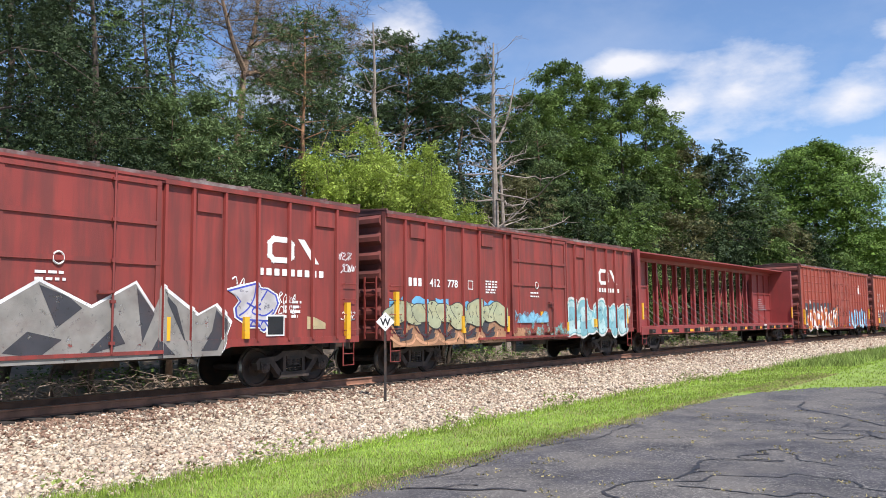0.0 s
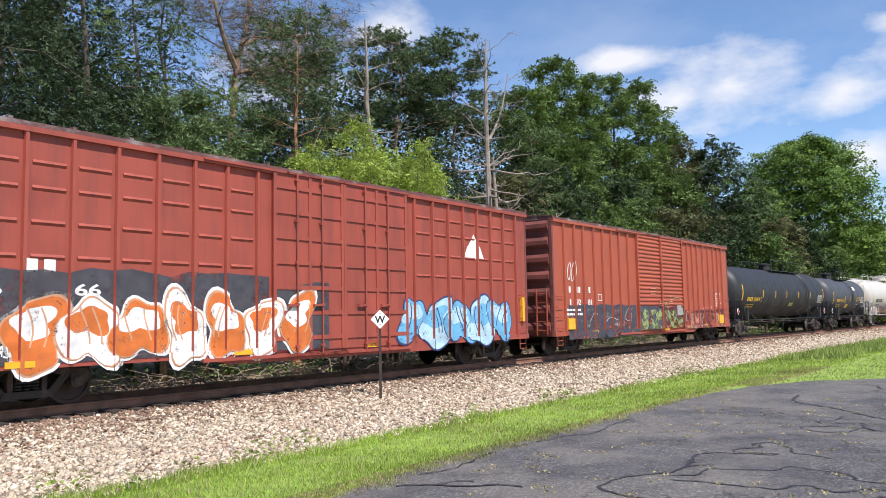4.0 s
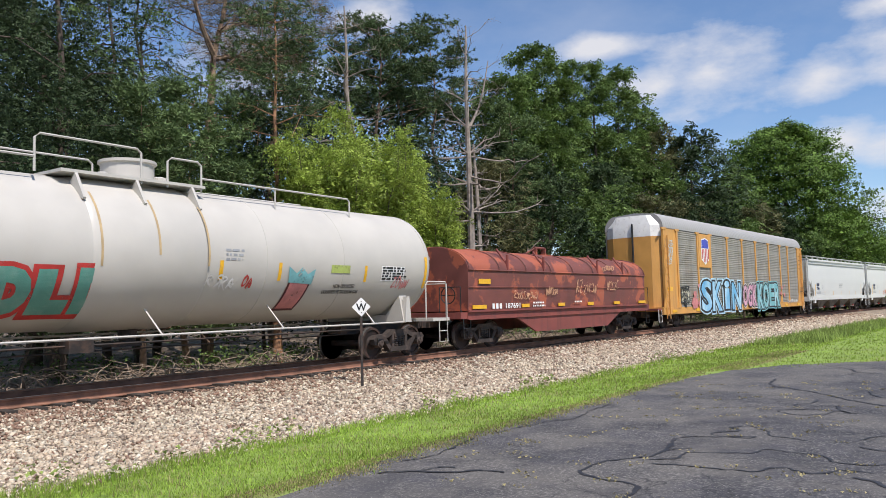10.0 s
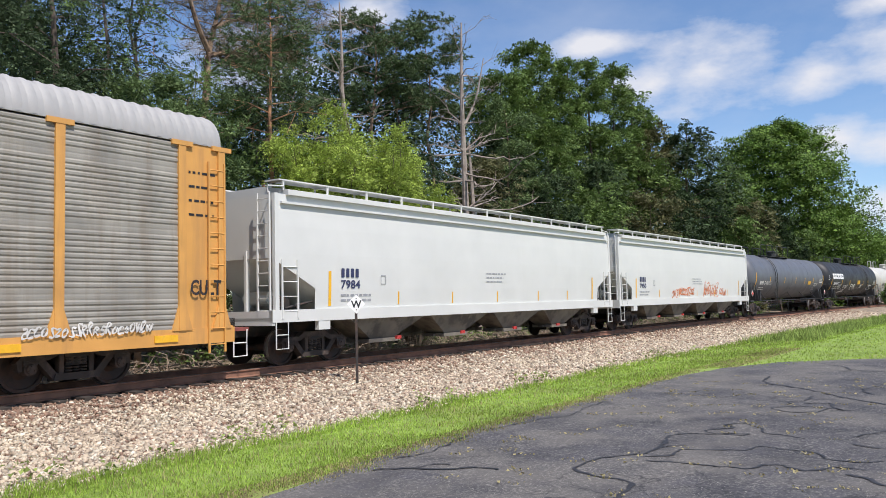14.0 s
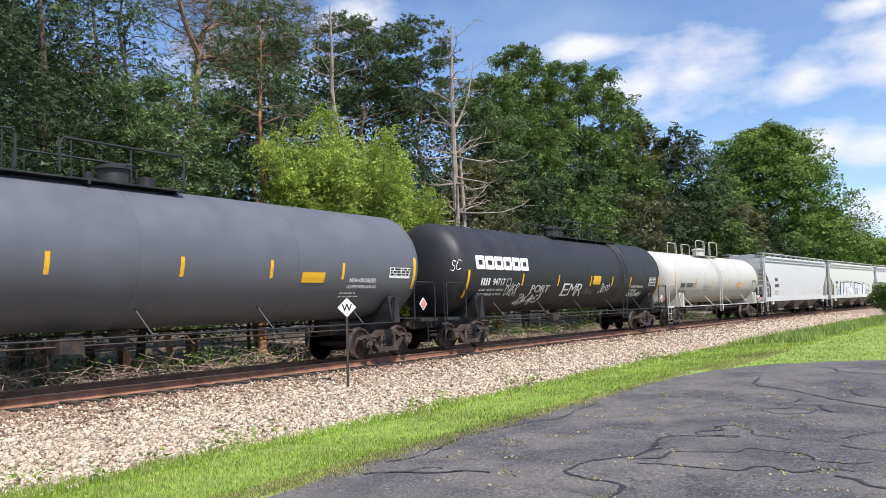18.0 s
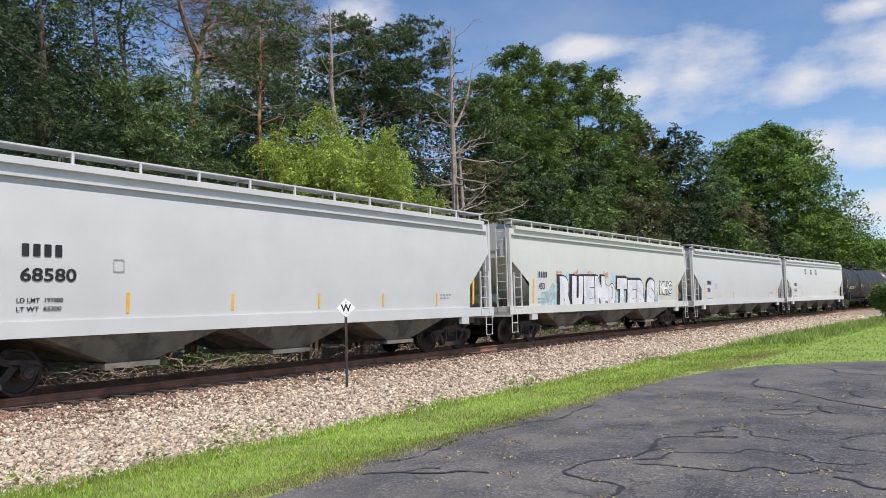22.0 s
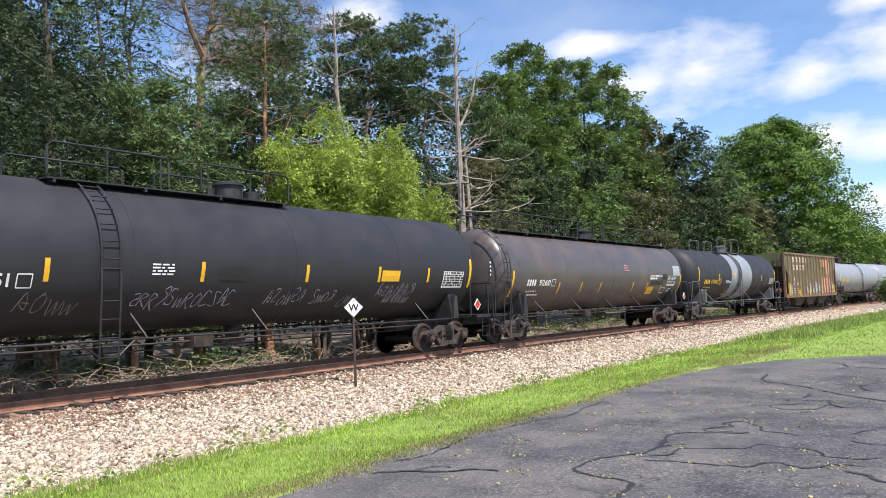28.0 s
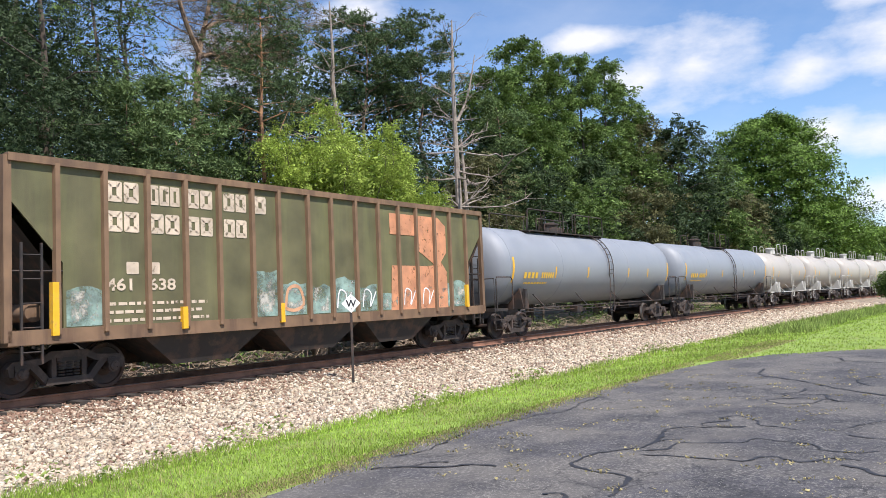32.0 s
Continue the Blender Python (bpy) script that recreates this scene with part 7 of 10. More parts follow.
    part("dome_housing", Geo().lathe_z([(4.1, 0.55), (4.62, 0.55), (4.64, 0.6), (4.7, 0.6), (4.74, 0.3)], 20, 0.4 - q, 0), Wt, car, smooth=35)
    ladder(car, -L - 0.05, -0.75, 1.1, 4.0, 0.4, 11, Wt, "y")
    big_letters(car, "IDLD", -3.82 - q, -0.8 - q, 1.45, 2.3, mat("spray_green_fade", (0.10, 0.30, 0.24), 0.5, 0, 0.1, 3, (0.24, 0.38, 0.32), 0.6, 1.3, edge=0.25), P["red"], None, s, 61, 0.014, 0.10, 0.09)
    tagged_line(car, -6.8 - q, 1.52, 1.2, 0.25, P["blue"], s, 62, 0.028)
    tagged_line(car, -5.4 - q, 1.52, 0.7, 0.25, P["blue"], s, 63, 0.028)
    tagged_line(car, -4.55 - q, 1.55, 0.5, 0.2, P["blue"], s, 64, 0.028)
    sheet(car, [(3.62 - q, 1.42), (4.3 - q, 1.42), (4.45 - q, 2.1), (3.72 - q, 2.15)], P["maroon"], s, 0.014)
    sheet(car, [(3.68 - q, 1.47), (4.24 - q, 1.47), (4.38 - q, 2.05), (3.78 - q, 2.1)], P["rose"], s, 0.02, label="pink sprayed cone")
    sheet(car, [(3.7 - q, 2.08), (4.48 - q, 2.04), (4.55 - q, 2.42), (4.3 - q, 2.28), (4.1 - q, 2.45), (3.92 - q, 2.3), (3.66 - q, 2.46)], P["teal"], s, 0.024, label="teal sprayed cap")
    for x, w, m_ in ((-0.2, 0.5, "rose"), (2.3, 0.3, "red"), (7.6, 0.7, "rose"), (0.9, 1.2, "pale")):
        tagged_line(car, x - q, 1.95, w, 0.3, P[m_], s, int(70 + x * 3), 0.024)
    number(car, "LIQUEFIED PETROLEUM GAS", 4.95 - q, 6.3 - q, 1.80, 1.90, M["ink"], s, 0.014)
    number(car, "NON-ODORIZED", 5.3 - q, 6.1 - q, 1.95, 2.05, M["ink"], s, 0.014)
    bar(car, 5.12 - q, 2.33, 0.7, 0.2, P["lime"], s, 0.012, "yellow_sign")
    data_plate(car, 7.1 - q, 8.1 - q, 2.15, 2.55, s, 9)
    small_print(car, 1.8 - q, 2.75, 0.7, 3, M["grey_ink"], s, 0.05, 0.1, 71)
    placard(car, -L + 0.25, 1.5, P["red"], -1.42)
    placard(car, -L + 1.9, 1.45, P["red"], -1.55)
    rust_tone = mat("thin_rust_stain", (0.46, 0.33, 0.17), 0.6, 0, 0.2, 3)
    for x, z0, z1 in ((-1.15, 2.35, 3.8), (0.1, 2.6, 3.75), (1.3, 2.4, 3.7)):
        bar(car, x - q, z0, 0.05, z1 - z0, rust_tone, lambda z: round_side(R_ + 0.04, Z_)(z), 0.006, "rust_streak")
    for x in (-1.3, 0.0, 1.35):
        part("platform_bracket", Geo().slab([(-0.95, 4.16), (-0.75, 3.98), (-1.22, 3.62), (-1.26, 3.66)], "x", x - q - 0.03, x - q + 0.03), Wt, car)
    part("rust_run", Geo().slab([(-L + 0.8, 1.32), (-L + 1.05, 1.3), (-L + 0.98, 2.0), (-L + 0.84, 1.8)], "y", -1.20, -1.19), M["bn_rib"], car)


def build_middle():
    car, L, s = coil_car("rust-red coil car with a patched round cover", -57.5, -43.0)
    for x0, x1 in ((-6.98, -6.2), (-3.95, -3.46), (-1.3, -0.8), (1.18, 1.67), (3.65, 4.2), (6.3, 7.05)):
        part("reflector", Geo().box(x0, x1, -1.50, -1.47, 1.30, 1.42), M["yellow"], car)
    blocks(car, 3, -5.86, -5.2, 1.28, 1.46, M["white"], s, 0, 0.34, 0.03)
    number(car, "187691", -5.03, -4.09, 1.28, 1.46, M["white"], s, 0.03)
    small_print(car, -3.2, 1.42, 1.0, 2, M["white"], s, 0.06, 0.11, 12, 0.03)
    small_print(car, 0.0, 1.42, 0.9, 1, M["white"], s, 0.06, 0.11, 13, 0.03)
    for x, z, w, h in ((0.2, 1.75, 1.8, 0.5), (-2.2, 1.7, 0.9, 0.3), (3.0, 1.9, 1.2, 0.4), (2.6, 2.7, 1.2, 0.2), (-4.5, 1.6, 1.6, 0.25)):
        tagged_line(car, x, z, w, h, P["peach"], s, int(90 + x * 7), 0.02)
    bar(car, -6.6, 2.1, 0.7, 0.16, M["yellow"], s, 0.012, "worn_sign")
    v, f = flat_text("FOR USE ON", 0.14)
    part("lettering", Geo().add([(-L - 0.03, 0.75 - p[0], 2.92 + p[1]) for p in v], f), M["white"], car)

    car, L, s = autorack("yellow and grey autorack with big blue graffiti", -41.7, -14.4)
    sh = [(-7.0, 4.72), (-6.5, 4.62), (-6.42, 4.2), (-6.45, 3.5), (-7.02, 3.22), (-7.6, 3.5), (-7.62, 4.2), (-7.55, 4.62)]
    mid = (sum(p[0] for p in sh) / 8, sum(p[1] for p in sh) / 8)
    part("shield", Geo().slab([(mid[0] + (x - mid[0]) * 0.97, mid[1] + (z - mid[1]) * 0.97) for x, z in sh], "y", -1.606, -1.598), M["white"], car, "white shield with blue head and red stripes")
    part("shield_head", Geo().slab([(-7.0, 4.64), (-6.55, 4.56), (-6.5, 4.14), (-7.55, 4.14), (-7.5, 4.56)], "y", -1.612, -1.606), P["blue"], car, "blue shield head")
    for k in range(5):
        x = -7.5 + k * 0.23
        part("stripe", Geo().slab([(x, 4.1), (x + 0.11, 4.1), (x + 0.11, 3.38 if k in (1, 2, 3) else 3.55), (x, 3.38 if k in (1, 2, 3) else 3.55)], "y", -1.612, -1.606), P["red"], car, "red stripe")
    for x, z, w_ in ((-9.3, 0.9, 0.9), (-9.0, 1.5, 0.5), (-8.4, 1.0, 0.5), (-8.3, 2.0, 0.3), (7.2, 1.5, 0.4), (7.5, 1.9, 0.35), (8.0, 1.4, 0.4), (8.2, 2.1, 0.2)):
        o = [(x + w_ * (0.5 + 0.5 * math.cos(q_)), z + w_ * 0.7 * (0.5 + 0.5 * math.sin(q_ + 0.4 * math.sin(3 * q_)))) for q_ in (math.tau * i / 12 for i in range(12))]
        sheet(car, o, P["rose"], s, 0.014, label="pink sprayed patch")
    fade = mat("spray_blue_fade", (0.14, 0.40, 0.62), 0.5, 0, 0.1, 3, (0.45, 0.66, 0.76), 0.7, 1.1, edge=0.25)
    big_letters(car, "SKiN", -7.9, -1.25, 0.74, 2.4, fade, P["black"], P["ice"], s, 81)
    big_letters(car, "OGK", -0.85, 1.85, 0.88, 2.2, P["pink"], P["black"], P["pale"], s, 85)
    big_letters(car, "KOER", 2.0, 7.0, 0.76, 2.3, mat("spray_teal_fade", (0.17, 0.42, 0.44), 0.5, 0, 0.1, 3, (0.42, 0.62, 0.66), 0.6, 1.1, edge=0.25), P["black"], P["teal"], s, 86)
    badge = [(-10.75, 1.22), (-10.72, 1.45), (-10.62, 1.55), (-10.76, 1.7), (-10.64, 1.85), (-10.74, 2.06), (-9.5, 2.1), (-9.62, 1.9), (-9.45, 1.75), (-9.6, 1.6), (-9.42, 1.4), (-9.6, 1.25), (-9.95, 1.22), (-10.0, 0.95), (-10.3, 1.24)]
    sheet(car, badge, P["black"], s, 0.012, "graffiti", "black and pale sprayed badge")
    sheet(car, [(-10.09 + (x + 10.09) * 0.9, 1.6 + (z - 1.6) * 0.86) for x, z in badge], flaking("worn_badge", (0.42, 0.40, 0.30), 0.5, 4), s, 0.016, "graffiti")
    for k_, word in enumerate(("HAPPY", "BDAY", "JAIL")):
        number(car, word, -10.5 + 0.08 * k_, -9.72 - 0.05 * k_, 1.82 - 0.26 * k_, 2.0 - 0.26 * k_, P["black"], s, 0.022)
    for x, z, w, h, m_ in ((-7.9, 0.72, 1.3, 0.25, "black"), (8.9, 1.0, 2.6, 0.2, "pale"),  (-1.2, 1.2, 0.3, 0.9, "black")):
        tagged_line(car, x, z, w, h, P[m_], s, int(100 + x * 3), 0.022)
    for k_ in range(6):
        tagged_line(car, -12.25 + 0.05 * k_, 3.15 + 0.2 * k_, 0.55, 0.22, P["ice"], s, 301 + k_, 0.014)
    number(car, "CULT", 12.45, 13.25, 1.72, 2.05, P["black"], s, 0.02)
    number(car, "986701", -5.5, -4.35, 0.74, 0.92, M["ink"], flat(1.55), 0.02)
    for x in (-11.8, -8.6, -3.9, 0.4, 4.4, 8.4, 11.6):
        part("reflector", Geo().box(x, x + 0.55, -1.575, -1.55, 0.78, 0.92), M["yellow"], car)
    part("hazard_sign", Geo().box(-12.2, -11.6, -1.545, -1.53, 1.85, 2.05), M["yellow"], car)
    small_print(car, 12.45, 4.3, 0.7, 4, M["ink"], flat(1.53), 0.05, 0.3, 15)

    for k, (f, r, lab) in enumerate(((-13.3, 5.85, "clean white covered hopper with dark outlet bays"), (6.6, 25.7, "white covered hopper with thin orange graffiti"))):
        car, L, s = hopper_car(lab, f, r, M["hopper_white"], bays=4, cut=(2.5, 1.87))
        o = -0.05
        blocks(car, 4, -7.19 + o, -6.47 + o, 2.15, 2.38, M["navy"], s, 0, 0.34, 0.014)
        number(car, ("7984", "7950")[k], -7.2 + o, -6.47 + o, 1.86, 2.08, M["navy"], s, 0.014)
        small_print(car, -7.25, 1.66, 1.5, 2, M["grey_ink"], s, 0.06, 0.13, 40 + k)
        blocks(car, 1, -5.68, -5.45, 1.97, 2.22, M["grey_ink"], s, 0.02, 0.05, 0.012)
        small_print(car, -0.35, 2.32, 1.6, 3, M["grey_ink"], s, 0.045, 0.13, 41 + k)
        for x, z, h in ((-7.7, 1.42, 0.88), (7.6, 1.42, 0.88), (-4.93, 1.42, 0.36), (-2.3, 1.42, 0.34), (0.3, 1.42, 0.34), (3.1, 1.42, 0.34), (5.4, 1.42, 0.34)):
            bar(car, x, z, 0.1 if h > 0.5 else 0.06, h, M["yellow"], s)
        for x in (-L + 1.7, L - 1.7):
            part("jacking_pad", Geo().box(x - 0.2, x + 0.2, -1.58, -1.45, 0.85, 1.1), M["hopper_white"], car)
        if k:
            for x, z, w, h, sd in ((-2.35, 1.5, 1.0, 0.42, 1), (-1.2, 1.5, 1.1, 0.45, 2), (1.3, 1.42, 2.5, 0.85, 3), (3.95, 1.45, 1.2, 0.4, 4), (-3.4, 1.42, 0.9, 0.5, 5), (1.4, 1.5, 2.3, 0.6, 6), (-2.3, 1.52, 2.1, 0.35, 7)):
                tagged_line(car, x, z, w, h, P["orange"], s, 110 + sd, 0.026)
        for x in (-4.8, -1.6, 1.6, 4.8):
            part("gate_handle", Geo().box(x - 0.1, x + 0.1, -1.46, -1.40, 0.46, 0.55), P["red"], car, "red gate handle")


def build_rear():
    black, grey, K = M["tank_black"], M["tank_grey"], M["black"]
    car, L, s, q = tank("slate-grey tank car with white lettering", 36.0, -8.3, 9.3, 1.53, 2.66, M["tank_slate"], K, bar_z=2.19, ladder_x=-4.07, platform=(-4.8, 1.75, 0.68), man=0.6, bars=(-5.21, -1.75, 1.15, 3.67, 6.19), seams=(-4.4, 0.2, 4.6))
    marks(car, s, q, (-7.37, -6.56), ("214311", (-6.39, -5.35), (2.08, 2.32)), M["white"], None)
    bar(car, 4.74 - q, 2.1, 0.82, 0.26, M["yellow"], s, 0.012, "yellow_sign")
    data_plate(car, 8.2 - q, 9.15 - q, 2.25, 2.55, s, 11)
    number(car, "NON-ODORIZED", 6.53 - q, 7.64 - q, 2.12, 2.23, M["white"], s, 0.016)
    number(car, "LIQUEFIED PETROLEUM GAS", 6.48 - q, 7.69 - q, 1.95, 2.05, M["white"], s, 0.016)
    small_print(car, 6.3 - q, 1.82, 0.9, 2, M["white"], s, 0.035, 0.09, 51)
    placard(car, L - 0.25, 1.5, P["rose"], -1.48)
    placard(car, -L + 0.2, 1.5, P["red"], -1.40)
    tagged_line(car, -8.2 - q, 1.7, 0.4, 0.3, P["pale"], s, 121, 0.018)

    car, L, s, q = tank("black tank car with big white blocks and white tags", 56.25, -7.96, 9.08, 1.53, 2.66, black, K, bar_z=2.07, stripe_z=1.67, ladder_x=4.72, platform=(-0.7, 5.55, 0.62), man=0.75, bars=(-4.41, -1.62, 1.3, 3.5, 5.56), seams=(-3.2, 1.0, 5.2))
    blocks(car, 6, -7.5 - q, -3.98 - q, 2.60, 3.06, M["white"], s, 0.15, 0.07, 0.018, "plain_mark")
    marks(car, s, q, (-7.12, -6.53), ("94717", (-6.38, -5.58), (2.07, 2.31)), M["white"], False)
    for x, z, w, h, r_, sd in ((-5.5, 1.72, 0.95, 0.42, 0.02, 1), (-4.3, 1.42, 1.65, 0.34, 0.028, 4), (2.35, 1.82, 1.0, 0.38, 0.024, 5), (-9.0, 2.5, 0.6, 0.5, 0.016, 6), (0.8, 1.75, 1.0, 0.2, 0.012, 7), (-7.2, 1.3, 1.0, 0.3, 0.012, 8), (5.7, 1.62, 1.6, 0.2, 0.02, 9)):
        tagged_line(car, x - q, z, w, h, P["white" if r_ > 0.013 else "grey"], s, 130 + sd, r_)
    bar(car, 1.55 - q, 2.14, 0.74, 0.36, M["yellow"], s, 0.012, "yellow_sign")
    number(car, "LIQUEFIED PETROLEUM GAS", 5.78 - q, 7.23 - q, 2.0, 2.11, M["white"], s, 0.016)
    number(car, "NOT-ODORIZED", 5.76 - q, 6.6 - q, 1.83, 1.94, M["white"], s, 0.016)
    number(car, "LD LMT  163200 LB  74 000 KG", -7.12 - q, -5.55 - q, 1.88, 1.96, M["white"], s, 0.016)
    number(car, "LT WT  99800 LB  45 300 KG", -7.15 - q, -5.6 - q, 1.73, 1.81, M["white"], s, 0.016)
    number(car, "PORT", -3.6 - q, -2.2 - q, 1.82, 2.1, P["pale"], s, 0.016)
    big_letters(car, "EMR", -1.1 - q, 0.73 - q, 1.68, 2.16, P["white"], None, None, s, 146, 0.016, 0.0)
    data_plate(car, 7.9 - q, 8.8 - q, 2.1, 2.5, s, 13)
    placard(car, L - 0.3, 1.45, P["rose"], -1.48)

    Cm = M["tank_cream"]
    car, L, s, q = tank("cream-white tank car with yellow reflector bars", 75.1, -7.03, 8.15, 1.42, 2.60, Cm, Cm, ladder_x=0.12, platform=(-2.05, 1.7, 0.78), man=0.7, bars=(-3.84, -0.92, 2.15, 5.28), seams=(-2.4, 1.2, 4.4))
    marks(car, s, q, (-6.13, -5.46), ("296050", (-5.32, -4.32), (2.03, 2.28)), M["ink"], None)
    bar(car, 3.93 - q, 2.08, 0.66, 0.25, M["yellow"], s, 0.012, "yellow_sign")
    small_print(car, -2.4 - q, 2.1, 1.3, 4, M["grey_ink"], s, 0.04, 0.09, 52)
    data_plate(car, 6.9 - q, 7.8 - q, 2.15, 2.55, s, 14)
    placard(car, L - 0.35, 1.35, P["red"], -1.42)
    part("air_tank", Geo().lathe_x([(L - 0.3, 0.02), (L - 0.28, 0.2), (L + 0.45, 0.2), (L + 0.47, 0.02)], 14, -1.1, 1.3), Cm, car, smooth=40)
    part("rust_run", Geo().slab([(-L + 1.05, 1.42), (-L + 1.3, 1.38), (-L + 1.22, 1.75), (-L + 1.1, 1.7)], "y", -1.15, -1.14), M["bn_rib"], car)

    hop = ((84.7, 102.95, "pale grey covered hopper with black number", "hopper_grey", (3.2, 2.07), "68580"), (104.1, 122.75, "cream-grey covered hopper with black and white graffiti", "hopper_cream", (3.0, 2.19), "453"),
           (123.7, 142.85, "pale grey covered hopper with worn navy lettering", "hopper_grey", (2.94, 2.02), "700"), (143.7, 162.6, "off-white covered hopper with worn marks", "hopper_white", (2.9, 2.0), "1161"))
    for k, (f, r, lab, m_, cut, num) in enumerate(hop):
        car, L, s = hopper_car(lab, f, r, M[m_], cut=cut, bays=(3, 3, 4, 4)[k])
        ink = M["ink"] if k == 0 else M["navy"]
        zz = (2.5, 2.4, 2.25, 2.25)[k]
        blocks(car, 4, -6.75 if k == 0 else -7.2, -5.95 if k == 0 else -6.5, zz, zz + 0.22, ink, s, 0, 0.34, 0.014)
        number(car, num, -6.77 if k == 0 else -7.22, (-5.74, -6.75, -6.72, -6.6)[k], zz - 0.44, zz - 0.2, ink, s, 0.014)
        if k == 0:
            number(car, "LD LMT  197800", -6.82, -5.98, 1.69, 1.77, M["ink"], s, 0.014)
            number(car, "LT WT  65200", -6.82, -6.01, 1.54, 1.62, M["ink"], s, 0.014)
        else:
            small_print(car, -6.8 if k == 0 else -7.25, zz - 0.62 - 0.2, 1.1, 2, M["grey_ink"], s, 0.06, 0.13, 60 + k)
        blocks(car, 1, -5.0 if k == 0 else -5.78, -4.75 if k == 0 else -5.5, zz - 0.25, zz, M["grey_ink"], s, 0.02, 0.05, 0.012)
        for x, z, h in ((-7.65, 1.46, 0.9), (7.55, 1.46, 0.8), (-5.0, 1.46, 0.4), (-2.4, 1.46, 0.36), (0.35, 1.46, 0.36), (2.9, 1.46, 0.36), (5.5, 1.46, 0.36)):
            bar(car, x + (0.3 if k == 0 else 0), z, 0.11 if h > 0.5 else 0.07, h, M["yellow"], s)
        for x in (-L + 1.75, L - 1.75):
            part("jacking_pad", Geo().box(x - 0.2, x + 0.2, -1.58, -1.45, 0.85, 1.1), M[m_], car)
        small_print(car, 6.0, 1.75, 0.8, 2, M["grey_ink"], s, 0.05, 0.1, 65 + k)
        if k == 1:
            sheet(car, ragged(-7.0, 5.0, 1.3, 1.95, 141, 0.3, 0.4), flaking("faint_ice", (0.42, 0.62, 0.66), 0.5, 1.0, 0.2), s, 0.005)
            for x in (-4.7, -3.2, -1.6, -0.4, 2.2, 3.9):
                sheet(car, [(x - 0.3, 2.3), (x + 0.3, 2.3), (x + 0.22, 2.62), (x + 0.08, 2.5), (x, 2.74), (x - 0.1, 2.52), (x - 0.22, 2.66)], P["ice"], s, 0.008)
            chrome = mat("spray_silver", (0.72, 0.72, 0.73), 0.45, 0.1, 0.1, 2, (0.5, 0.51, 0.53), 0.5, 1.4, edge=0.2)
            big_letters(car, "RUEN", -5.72, -1.42, 1.02, 2.44, P["black"], P["black"], None, s, 143, 0.010, 0.07, 0.07)
            big_letters(car, "RUEN", -5.6, -1.3, 1.1, 2.48, chrome, P["black"], None, s, 143, 0.018, 0.115, 0.035)
            big_letters(car, "TERS", -0.18, 4.42, 1.14, 2.48, P["black"], P["black"], None, s, 144, 0.010, 0.1, 0.05)
            big_letters(car, "TERS", -0.1, 4.5, 1.1, 2.44, chrome, P["black"], None, s, 144, 0.018, 0.115, 0.035)
            throwup(car, -1.5, -0.3, 1.25, 2.2, 1, [chrome], P["black"], s, 147, 0.016, 0.04)
            big_letters(car, "MHC", 5.15, 6.9, 1.75, 2.34, P["white"], P["black"], None, s, 145, 0.014, 0.03, 0.05)
            for x in (-5.9, -4.4, -3.1, -1.5):
                tagged_line(car, x, 2.45, 0.5, 0.25, P["peach"], s, int(150 + x), 0.035)
        if k == 3:
            for x in (-3.9, -2.2, -0.6):
                blocks(car, 1, x, x + 0.5, 3.2, 3.6, M["navy"], s, 0.1, 0.1, 0.012, "plain_mark")
        if k in (1, 2):
            for x in (-4.8, -1.6, 1.6, 4.8):
                part("gate_handle", Geo().box(x - 0.1, x + 0.1, -1.47, -1.41, 0.46, 0.54), P["maroon"], car, "dull red gate handle")

    car, L, s, q = tank("black tank car with white tags along its side", 172.95, -8.14, 9.02, 1.53, 2.66, black, K, ladder_x=-3.56, platform=(-4.4, 1.8, 0.62), man=0.6, bars=(-4.8, -1.41, 1.72, 4.49, 6.77), seams=(-3.0, 1.4, 5.4))
    marks(car, s, q, (-7.14, -6.43), ("201951", (-6.3, -5.39), (2.02, 2.26)), M["white"], None)
    for k, (x, z, w, h) in enumerate(((-5.2, 1.55, 1.1, 0.4), (-3.0, 1.6, 2.6, 0.35), (0.6, 1.6, 1.2, 0.35), (2.1, 1.6, 0.8, 0.35), (4.6, 1.75, 1.6, 0.35), (5.0, 1.55, 1.2, 0.2), (3.2, 1.5, 0.7, 0.3), (-6.6, 1.6, 0.9, 0.3))):
        tagged_line(car, x - q, z, w, h, P["grey" if k in (0, 6, 7) else "lilac"], s, 160 + k, 0.011)
    bar(car, 4.64 - q, 2.14, 0.8, 0.3, M["yellow"], s, 0.012, "yellow_sign")
    bar(car, -0.9 - q, 2.15, 0.8, 0.3, M["ink"], s, 0.012, "painted_patch")
    small_print(car, -2.6 - q, 2.45, 0.6, 4, M["white"], s, 0.032, 0.065, 53)
    data_plate(car, 7.6 - q, 8.7 - q, 1.95, 2.45, s, 15)
    placard(car, L - 0.3, 1.4, P["red"], -1.48)
    placard(car, -L + 0.25, 1.6, P["red"], -1.30)
    small_print(car, -L + 0.02, 3.3, 0.7, 5, M["white"], flat(0.6), 0.05, 0.13, 54)

    car, L, s, q = tank("sooty brown-black tank car with a long top walkway", 192.85, -8.08, 8.64, 1.52, 2.58, M["tank_brown"], K, ladder_x=-8.6, platform=(-8.0, 8.6, 0.62), man=0.7, stripe_z=1.62, bars=(-4.57, -2.65, -0.85, 2.6, 4.3, 6.1), seams=(-4.0, 0.4, 4.4), bar_z=1.7)
    marks(car, s, q, (-7.02, -6.34), ("9260", (-6.15, -5.3), (1.99, 2.22)), M["white"], None)
    bar(car, 4.42 - q, 1.58, 0.8, 0.34, M["yellow"], s, 0.03, "yellow_sign")
